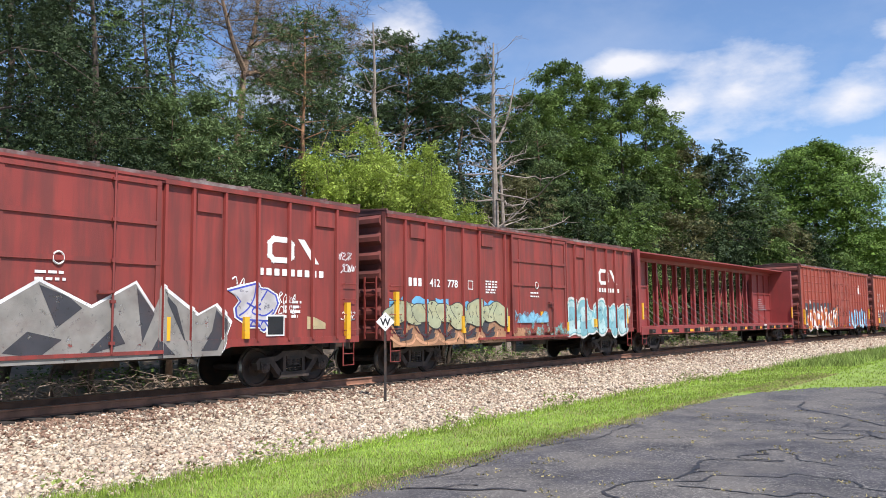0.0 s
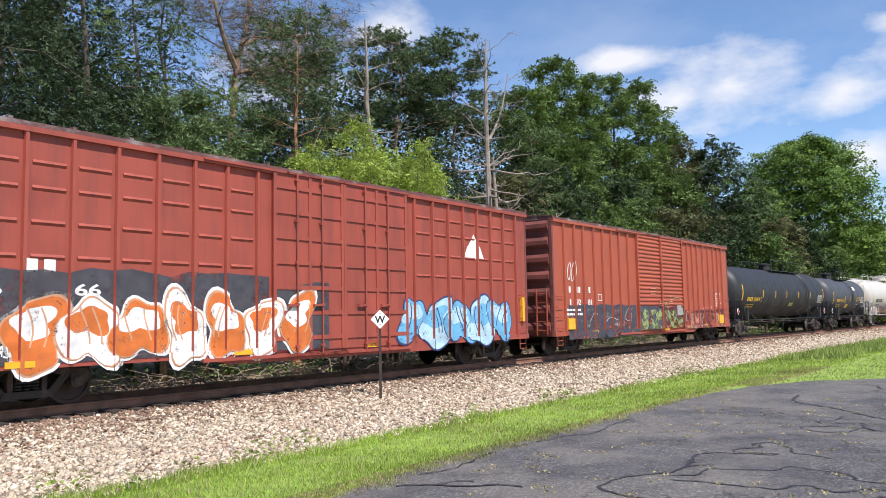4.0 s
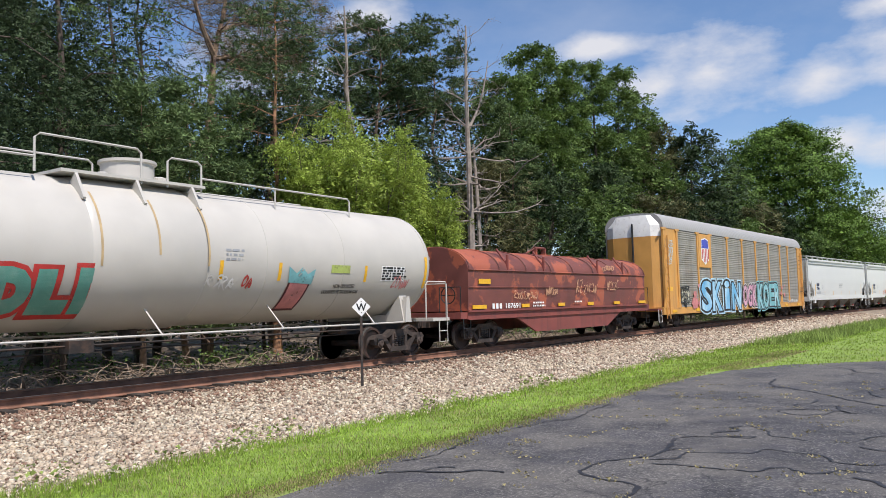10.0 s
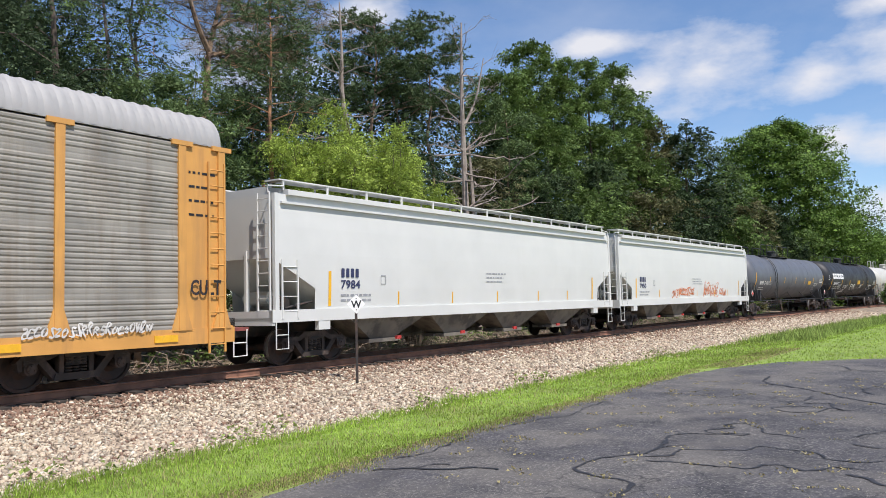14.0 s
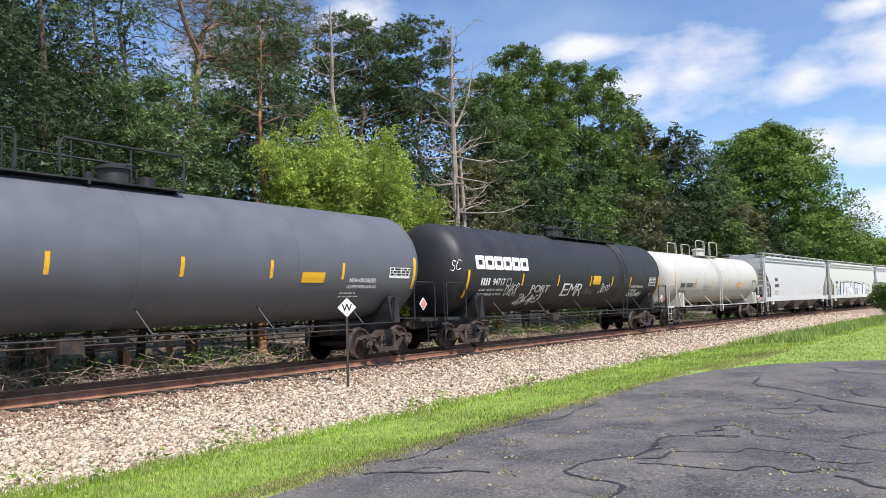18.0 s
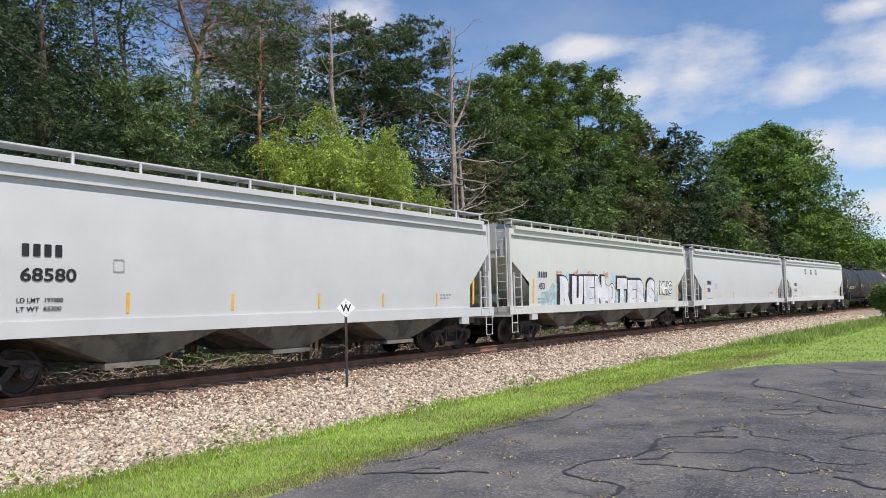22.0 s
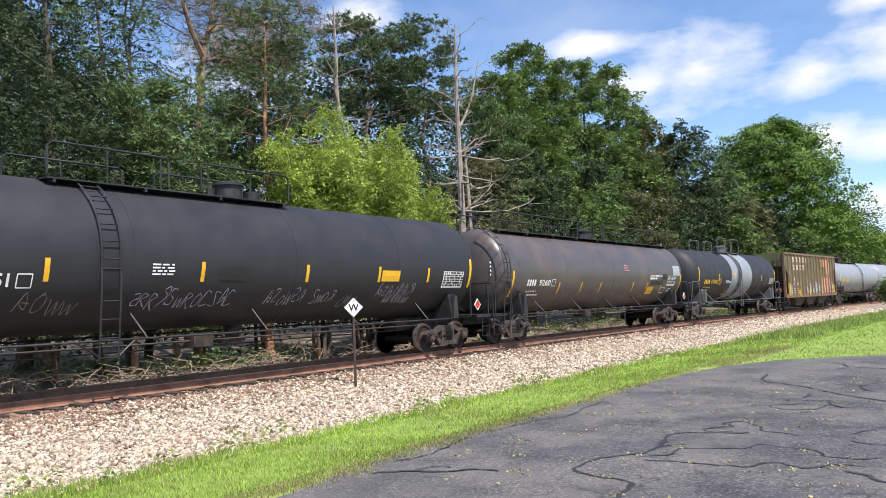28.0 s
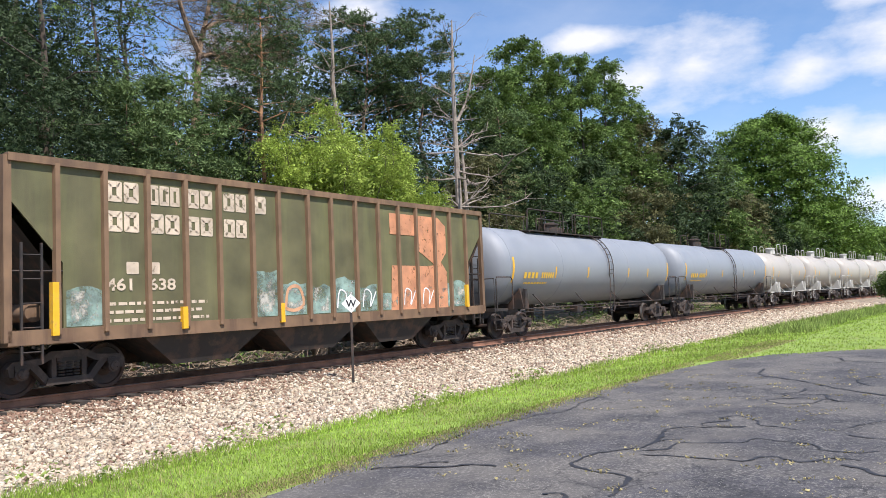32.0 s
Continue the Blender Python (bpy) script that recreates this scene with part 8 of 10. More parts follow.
    number(car, "IN CASE OF EMERGENCY CALL", 4.56 - q, 6.11 - q, 2.37, 2.47, M["white"], s, 0.016)
    small_print(car, 4.55 - q, 2.26, 1.5, 1, M["white"], s, 0.085, 0.1, 57, 0.016)
    bar(car, 7.6 - q, 2.46, 0.95, 0.5, M["grey_ink"], s, 0.010, "worn_patch")
    bar(car, 6.15 - q, 2.25, 0.6, 0.28, M["ink"], s, 0.010, "painted_patch")
    bar(car, 4.7 - q, 2.0, 1.6, 0.2, M["ink"], s, 0.010, "painted_patch")
    blocks(car, 1, 6.24 - q, 6.82 - q, 1.62, 1.87, M["white"], s, 0.03, 0.02, 0.014)
    small_print(car, 7.1 - q, 1.78, 0.6, 2, M["white"], s, 0.05, 0.11, 58, 0.016)
    small_print(car, 1.5 - q, 2.85, 0.6, 3, P["rose"], s, 0.05, 0.11, 59, 0.016)
    data_plate(car, 6.88 - q, 7.95 - q, 1.96, 2.4, s, 16)
    for k in range(4):
        tagged_line(car, -4.2 + 1.4 * k - q, 1.55, 1.0, 0.4, P["grey"], s, 170 + k, 0.012)
    placard(car, L - 0.3, 1.4, P["red"], -1.48)
    small_print(car, -L + 0.05, 2.8, 0.7, 4, M["white"], flat(1.0), 0.06, 0.14, 55)

    pipe = mat("worn_grey_pipe", (0.09, 0.093, 0.1), 0.5, 0, 0.2, 3, (0.07, 0.065, 0.06), 0.4, 1.5, edge=0.3)
    car, L, s, q = tank("black tank car with a pale grey band round its middle", 211.65, -7.1, 7.93, 1.46, 2.60, black, pipe, bar_z=2.18, stripe_z=2.05, ladder_x=0.08, platform=(-2.0, 2.1, 0.8), man=1.0, band=(-1.46, 2.59, M["tank_light"]), bars=(-3.75, 4.77), seams=(-4.4, 4.0))
    for x in (-0.93, 1.95):
        bar(car, x - q, 2.4, 0.1, 0.42, M["yellow"], round_side(1.49, 2.60))
    marks(car, s, q, (-6.13, -5.17), ("670004", (-5.04, -4.03), (2.03, 2.27)), M["gold"], None)
    blocks(car, 4, -2.4 - q, -1.9 - q, 2.08, 2.24, P["white"], s, 0, 0.4, 0.014, "plain_mark")
    blocks(car, 3, -1.88 - q, -1.48 - q, 2.08, 2.2, P["ice"], s, 0, 0.4, 0.014, "plain_mark")
    blocks(car, 1, -3.6 - q, -3.25 - q, 2.0, 2.32, M["gold"], s, 0.03, 0.05, 0.014, "plate_frame")
    small_print(car, -3.53 - q, 2.16, 0.2, 2, M["gold"], s, 0.05, 0.1, 91, 0.014)
    small_print(car, -1.95 - q, 1.72, 0.4, 5, M["gold"], s, 0.03, 0.085, 92, 0.014)
    wide = round_side(1.49, 2.60)
    small_print(car, -1.3 - q, 1.7, 0.42, 2, M["gold"], wide, 0.03, 0.085, 93, 0.012)
    small_print(car, -1.42 - q, 2.62, 0.5, 2, M["gold"], wide, 0.03, 0.06, 94, 0.012)
    soot = flaking("soot_run", (0.08, 0.08, 0.082), 0.55, 3.0, 0.3)
    rng = random.Random(95)
    for x, z, w, h in ((0.62, 1.75, 0.5, 1.1), (0.95, 1.5, 0.3, 0.5), (1.4, 1.62, 0.22, 0.5), (1.62, 1.55, 0.14, 0.6), (-0.55, 1.6, 0.4, 0.7), (-0.4, 2.3, 0.28, 1.5), (2.05, 1.5, 0.2, 0.4), (0.6, 3.1, 0.2, 0.9)):
        for k in range(4):
            u, v = x + rng.uniform(-0.5, 0.5) * w - q, z + rng.uniform(-0.3, 0.3) * h
            a, b = 0.012 + 0.03 * rng.random(), h * rng.uniform(0.15, 0.4)
            sheet(car, [(u, v - b), (u + a * 0.6, v - b * 0.7), (u + a, v), (u + a * 0.4, v + b), (u - a * 0.5, v + b * 0.3), (u - a, v - b * 0.4)], soot, wide, 0.006)
    part("dark_run", Geo().lathe_x([(-0.25 - q, 1.49), (-0.24 - q, 1.496), (0.45 - q, 1.496), (0.46 - q, 1.49)], 56, 0, 2.60), flaking("sooty_band", (0.05, 0.05, 0.055), 0.3, 2.5, 0.35), car, smooth=30)
    data_plate(car, 6.75 - q, 7.7 - q, 2.0, 2.4, s, 17)

    car, L, s = open_hopper("faded green open hopper with rusty ribs and graffiti", 222.05, 237.35)
    cream = paint("spray_cream", (0.58, 0.47, 0.35))
    for n_, x0, x1 in ((2, -5.78, -5.05), (3, -4.86, -4.1), (2, -3.95, -3.25), (2, -2.98, -2.3), (1, -2.1, -1.7)):
        blocks(car, n_, x0, x1, 3.60, 4.0, cream, s, 0.135, 0.1, 0.012, "plain_mark")
    for n_, x0, x1 in ((2, -5.78, -5.05), (2, -4.86, -4.1), (2, -3.95, -3.25), (2, -2.98, -2.3)):
        blocks(car, n_, x0, x1, 3.02, 3.42, cream, s, 0.135, 0.1, 0.012, "plain_mark")
    for x0 in (-5.38, -4.9):
        blocks(car, 1, x0, x0 + 0.3, 2.2, 2.44, cream, s, 0, 0.1, 0.012)
    number(car, "461", -5.82, -5.26, 1.88, 2.12, cream, s)
    number(car, "638", -4.88, -4.26, 1.88, 2.12, cream, s)
    small_print(car, -5.8, 1.6, 2.6, 3, cream, s, 0.06, 0.16, 68)
    rust = paint("spray_rust_orange", (0.56, 0.25, 0.13))
    part("plain_mark", Geo().slab([(2.85, 3.35), (4.2, 3.35), (4.2, 2.9), (5.0, 2.5), (4.6, 2.47), (2.9, 2.47), (2.8, 1.15), (5.6, 1.15), (5.6, 2.3), (5.3, 2.6), (5.6, 2.9), (5.6, 3.7), (5.2, 3.95), (2.85, 3.95)], "y", -1.534, -1.528), rust, car, "faded orange mark")
    haze = flaking("worn_mint", (0.24, 0.34, 0.29), 0.35, 1.3, 0.10)
    dust = flaking("worn_dust", (0.50, 0.47, 0.40), 0.75, 2.2, 0.06)
    for k_, (a_, b_, top_) in enumerate(((-6.6, -5.9, 1.95), (-2.1, -1.45, 2.3), (-1.3, -0.5, 2.0), (-0.3, 0.35, 1.95), (0.5, 1.3, 2.1), (1.45, 2.2, 1.9), (2.4, 3.1, 1.7), (3.3, 3.95, 1.85), (4.15, 4.85, 1.8), (5.05, 5.7, 1.95), (5.85, 6.6, 2.0))):
        sheet(car, ragged(a_, b_, 1.24, top_, 180 + k_, 0.2, 0.07), haze, s, 0.010, label="washed-out pale green paint")
        sheet(car, ragged(a_ + 0.08, b_ - 0.08, 1.3, top_ - 0.12, 190 + k_, 0.2, 0.1), dust, s, 0.014)
    ink_line(car, [(-1.2, 1.4), (-1.1, 1.85), (-0.75, 1.9), (-0.6, 1.5), (-0.9, 1.35), (-1.2, 1.4)], P["peach"], s, 0.04, 0.018)
    for x0 in (0.6, 1.6, 3.4, 4.3):
        ink_line(car, [(x0, 1.35), (x0 + 0.1, 1.8), (x0 + 0.35, 1.7), (x0 + 0.3, 1.35), (x0 + 0.55, 1.75)], P["white"], s, 0.02, 0.018)
    for x, z, h, m_ in ((-6.9, 1.1, 0.95, "yellow"), (-4.15, 1.08, 0.45, "yellow"), (-1.42, 1.08, 0.45, "yellow"), (6.55, 1.2, 0.7, "yellow")):
        part("reflector", Geo().box(x, x + 0.12, -1.62, -1.5, z, z + h), M[m_], car)

    for k, c in enumerate((246.75, 264.7)):
        car, L, s, q = tank("light grey tank car with yellow lettering", c, -7.23, 7.95, 1.46, 2.58, M["tank_light"], M["steel"], ladder_x=0.93, platform=(-5.0 if k == 0 else -1.5, 1.7, 0.75), man=-1.6, bars=(-4.03, -1.18, 3.0, 5.31), seams=(-3.4, 3.0))
        blocks(car, 4, -6.4 - q, -5.3 - q, 2.1, 2.32, M["gold"], s, 0, 0.34, 0.014)
        blocks(car, 6, -5.1 - q, -4.1 - q, 2.1, 2.32, M["gold"], s, 0, 0.34, 0.014)
        small_print(car, -6.3 - q, 1.9, 2.0, 1, M["gold"], s, 0.06, 0.1, 69)
    for k in range(5):
        tank_car("short white tank car with a railed top platform", 274.2 + 11.9 * k, 284.4 + 11.9 * k, 1.36, 2.56, M["tank_beige"], M["tank_cream"], 0.0, (-1.3, 1.3, 0.62), bars=(-3.0, 2.6))


build_boxcars()
build_tanks_front()
build_middle()
build_rear()

# ---- woods ----
M["bark"] = mat("grey_brown_bark", (0.10, 0.075, 0.055), 0.9, 0, 0.35, 4, (0.05, 0.04, 0.03), 0.4, 3, bump=0.8, bump_scale=18)
M["pine_bark"] = mat("orange_pine_bark", (0.36, 0.19, 0.10), 0.9, 0, 0.3, 4, (0.09, 0.05, 0.035), 0.4, 3, bump=0.8, bump_scale=18)
M["old_bark"] = mat("flaking_pine_bark", (0.30, 0.20, 0.13), 0.9, 0, 0.35, 5, (0.07, 0.045, 0.035), 0.5, 2.2, bump=0.9, bump_scale=16)
M["dead_wood"] = mat("weathered_dead_wood", (0.29, 0.245, 0.205), 0.9, 0, 0.25, 5, (0.2, 0.155, 0.125), 0.4, 2, bump=0.6, bump_scale=22)
M["leaf"] = leaf_mat("broad_leaves", (0.115, 0.175, 0.047), 0.18)
# a dark green of its own, lowered further to stand for the crowns' shade
M["leaf_dark"] = leaf_mat("dark_leaves", (0.046, 0.072, 0.03), 0.1)
M["leaf_bright"] = leaf_mat("bright_leaves", (0.275, 0.355, 0.066), 0.3)
M["needle"] = leaf_mat("pine_needles", (0.085, 0.125, 0.052), 0.12)
M["needle_young"] = leaf_mat("young_pine_needles", (0.12, 0.175, 0.065), 0.15)
M["needle_brown"] = leaf_mat("browned_needles", (0.19, 0.15, 0.10), 0.2)
M["maple"] = leaf_mat("maple_leaves", (0.105, 0.175, 0.033), 0.2)
M["russet"] = leaf_mat("russet_leaves", (0.125, 0.125, 0.055), 0.2)


def leaves_at(centres, spread, per, size, rng, flatten=0.7, long=1.0, facing=None):
    """Small leaves scattered in clumps round the centres; facing: the way each clump turns its leaves."""
    c = np.repeat(np.asarray(centres), per, axis=0)
    n = len(c)
    p = c + np.clip(rng.normal(size=(n, 3)), -1.7, 1.7) * np.asarray(spread) * np.array([1, 1, flatten])
    u = rng.normal(size=(n, 3))
    u[:, 2] *= 0.5
    u /= np.linalg.norm(u, axis=1)[:, None]
    if facing is not None:
        f = np.repeat(np.asarray(facing), per, axis=0) + rng.normal(size=(n, 3)) * 0.42
        u = np.cross(f, u)
        u /= np.linalg.norm(u, axis=1)[:, None] + 1e-6
        w = np.cross(f, u)
        w /= np.linalg.norm(w, axis=1)[:, None] + 1e-6
    else:
        w = np.cross(u, rng.normal(size=(n, 3)) * 0.6 + np.array([0, 0, 1.0]))
        w /= np.linalg.norm(w, axis=1)[:, None] + 1e-6
    s = size * rng.uniform(0.6, 1.35, size=(n, 1))
    a, b = u * s * long, w * s * 0.62
    return np.stack([p - a, p + a * 0.3 - b, p + a * 0.3 + b], 1)


def unit(a):
    return a / (np.linalg.norm(a, axis=-1, keepdims=True) + 1e-6)


def tufts(centres, spread, per, needles, length, rng, flatten=0.4, wide=0.02, up=0.55):
    """Needle tufts: round each centre a few tufts, and from each tuft thin needles that fan upwards and out."""
    c = np.repeat(np.asarray(centres), per, axis=0)
    c = c + rng.normal(size=c.shape) * spread * np.array([1, 1, flatten])
    c = np.repeat(c, needles, axis=0)
    d = rng.normal(size=c.shape)
    d[:, 2] = d[:, 2] * 0.6 + up
    d = unit(d)
    w = unit(np.cross(d, rng.normal(size=c.shape))) * wide
    return np.stack([c - w, c + w, c + d * length * rng.uniform(0.6, 1.25, (len(c), 1))], 1)


def sprays(centres, facing, spread, per, rng, length=0.5, leaf=0.1, pairs=5, droop=0.5, loose=0.55):
    """Leafy twigs: each starts near a clump, reaches out its way, hangs at its end, and carries leaves in pairs."""
    c = np.repeat(np.asarray(centres), per, axis=0)
    d = unit(np.repeat(np.asarray(facing), per, axis=0) + rng.normal(size=c.shape) * loose)
    c = c + rng.normal(size=c.shape) * spread
    L = length * rng.uniform(0.6, 1.3, (len(c), 1))
    side = unit(np.cross(d, np.array([0, 0, 0.8]) + rng.normal(size=c.shape) * 0.8))
    out = []
    for k in range(pairs):
        t = (k + 0.7) / pairs
        p = c + d * L * t - np.array([0, 0, 1.0]) * droop * L * t * t
        s = leaf * rng.uniform(0.7, 1.25, (len(c), 1)) * (1.05 - 0.4 * abs(t - 0.5))
        for way in (1, -1):
            hang = rng.normal(size=c.shape) * 0.3 * s - np.array([0, 0, 0.3]) * s
            out.append(np.stack([p, p + side * way * s * 1.15 + d * s * 0.1 + hang, p + side * way * s * 0.7 + d * s * 1.0 + hang], 1))
    return np.concatenate(out)


def limbs(g, base, top, r, rng, count, reach, start=0.3, rise=0.35, droop=0.0, twigs=2, taper=0.65, wave=0.12):
    """A tapered, slightly crooked trunk with limbs; gives the limb ends and points along them."""
    b, t = Vector(base), Vector(top)
    trunk = []
    k = 9
    for i in range(k + 1):
        f = i / k
        p = b.lerp(t, f)
        if 0 < i:
            p += Vector((rng.normal() * wave, rng.normal() * wave, 0))
        trunk.append(p)
    g.tube(trunk, [r * (1.25 if i == 0 else 1) * (1 - 0.88 * i / k) for i in range(k + 1)], 8)
    tips = []
    for j in range(count):
        f = start + (1 - start) * (j + rng.uniform(0, 0.8)) / count
        i = min(k - 1, int(f * k))
        p = trunk[i].lerp(trunk[i + 1], f * k - i)
        q = j * 2.4 + rng.uniform(-0.5, 0.5)
        length = reach * (1 - taper * (f - start) / (1 - start)) * rng.uniform(0.7, 1.2)
        d = Vector((math.cos(q), math.sin(q), rise))
        mid = p + d * length * 0.5 + Vector((0, 0, 0.04 * length))
        end = p + Vector((math.cos(q + 0.2), math.sin(q + 0.2), rise - droop)) * length
        g.tube([p, mid, end], [r * 0.32 * (1 - 0.6 * f), r * 0.2 * (1 - 0.6 * f), 0.012], 5)
        tips += [tuple(mid), tuple(end)]
        for _ in range(twigs):
            h = rng.uniform(0.35, 0.9)
            s = p.lerp(mid, h * 2) if h < 0.5 else mid.lerp(end, h * 2 - 1)
            e = s + Vector(rng.normal(size=3)) * length * 0.16 + Vector((math.cos(q), math.sin(q), 0)) * length * 0.16
            g.tube([s, e], [r * 0.1 * (1 - 0.5 * f), 0.008], 4)
            tips.append(tuple(e))
    return tips


def bare_limbs(h, reach, rng, count):
    """Long dead limbs that sag and turn up at their ends, with side twigs."""
    out = []
    for k in range(count):
        f = 0.16 + 0.5 * k / count + rng.uniform(-0.02, 0.02)
        q = rng.uniform(0, math.tau) if k % 2 else rng.uniform(-0.9, 0.5)
        L = reach * rng.uniform(0.5, 1.15)
        sag, up = rng.uniform(0.05, 0.22), rng.uniform(0.0, 0.35)
        pts = []
        for i in range(8):
            u = i / 7
            b = q + 0.35 * math.sin(u * 3 + k) * u
            pts.append(Vector((math.cos(b) * L * u, math.sin(b) * L * u, h * f + L * (0.12 * u - sag * math.sin(u * 2.6) + up * max(0, u - 0.45) ** 1.5 + 0.03 * rng.normal() * u))))
        g = Geo()
        out.append(g)
        g.tube(pts, [0.045 * (1 - 0.75 * i / 7) + 0.007 for i in range(8)], 5)
        for _ in range(6):
            i = int(rng.integers(2, 7))
            d = (pts[i] - pts[i - 1]).normalized() * rng.uniform(0.3, 0.9) + Vector(rng.normal(size=3)) * 0.28
            g.tube([pts[i], pts[i] + d * 0.5 + Vector((0, 0, -0.03)), pts[i] + d], [0.015, 0.011, 0.006], 4)
    return out


def crooked(g, points, r0, r1, rng, forks=0, reach=1.5, sides=7):
    """A bent trunk or limb through points, with upward forks that part again; gives the ends."""
    pts = [Vector(p) for p in points]
    fine = []
    for i in range(len(pts) - 1):
        a, b = pts[i], pts[i + 1]
        before, after = pts[max(0, i - 1)], pts[min(len(pts) - 1, i + 2)]
        for k in range(4):
            u = k / 4
            fine.append(0.5 * ((2 * a) + (b - before) * u + (2 * before - 5 * a + 4 * b - after) * u * u + (3 * a - before - 3 * b + after) * u ** 3))
    fine.append(pts[-1])
    n = len(fine) - 1
    g.tube(fine, [r0 + (r1 - r0) * i / n for i in range(n + 1)], sides)
    ends = [fine[-1]]
    for k in range(forks):
        i = int(n * (0.3 + 0.68 * (k + rng.uniform(0, 0.9)) / max(1, forks)))
        q = k * 2.4 + rng.uniform(-0.7, 0.7)
        L = reach * rng.uniform(0.5, 1.2)
        d = Vector((math.cos(q), math.sin(q), rng.uniform(-0.15, 0.7)))
        m = fine[min(i, n)] + d * L * 0.5 + Vector((0, 0, rng.uniform(-0.05, 0.12) * L))
        e = fine[min(i, n)] + d * L + Vector(rng.normal(size=3)) * 0.12 * L
        rr = max(0.012, (r0 + (r1 - r0) * i / n) * 0.4)
        g.tube([fine[min(i, n)], m, e], [rr, rr * 0.6, 0.008], 5)
        for _ in range(5):
            u = rng.uniform(0.3, 1.0)
            s = fine[min(i, n)].lerp(m, u * 2) if u < 0.5 else m.lerp(e, u * 2 - 1)
            t = s + (d + Vector(rng.normal(size=3)) * 0.7) * L * rng.uniform(0.12, 0.34)
            g.tube([s, s.lerp(t, 0.5) + Vector((0, 0, 0.04 * L)), t], [rr * 0.35, rr * 0.25, 0.005], 4)
            ends.append(t)
        ends += [m, e]
    return ends


def lobes(rng, width, h, count, low=0.2, each=9, hearts=None):
    """Leaf clumps on the outsides of many rounded lobes that fill an uneven crown; hearts gathers the middles of the lobes."""
    out = []
    for k in range(count):
        f = (k + 0.5) / count
        z = h * (low + (0.93 - low) * f)
        r = width * math.sqrt(max(0.06, 1 - ((f - 0.38) / 0.64) ** 2))
        q = k * 2.4 + rng.uniform(-0.8, 0.8)
        reach = rng.uniform(0.35, 0.85)
        c = np.array([math.cos(q) * r * reach, math.sin(q) * r * reach, z + rng.uniform(-0.4, 0.4)])
        rad = max(0.45, 0.36 * r) * rng.uniform(0.6, 1.3)
        if hearts is not None:
            hearts.append((*c, rad))
        p = rng.normal(size=(each, 3))
        p[:, 2] = np.abs(p[:, 2]) * 0.9 - 0.25
        p *= (rng.uniform(0.7, 1.05, each) / np.linalg.norm(p, axis=1))[:, None]
        out += [tuple(v) + tuple(d + np.array([0, 0, 0.45])) for v, d in zip(c + p * rad, p)]
    return out


def dome(rng, x, y, z0, z1, r, count, each=7, hearts=None):
    """Leaf clumps over one rounded, gappy dome of a crown, from z0 up to z1."""
    inner = []
    out = [(a + x, b + y, c + z0, d, e, f) for a, b, c, d, e, f in lobes(rng, r, z1 - z0, count, 0.05, each, inner)]
    if hearts is not None:
        hearts += [(a + x, b + y, c + z0, q) for a, b, c, q in inner]
    return out


def filling(hearts, per, size, rng, loose=0.42):
    """Leaves packed into the middles of the lobes."""
    h = np.array(hearts)
    return leaves_at(h[:, :3], np.repeat(h[:, 3:] * loose, per, axis=0), per, size, rng, 0.75)


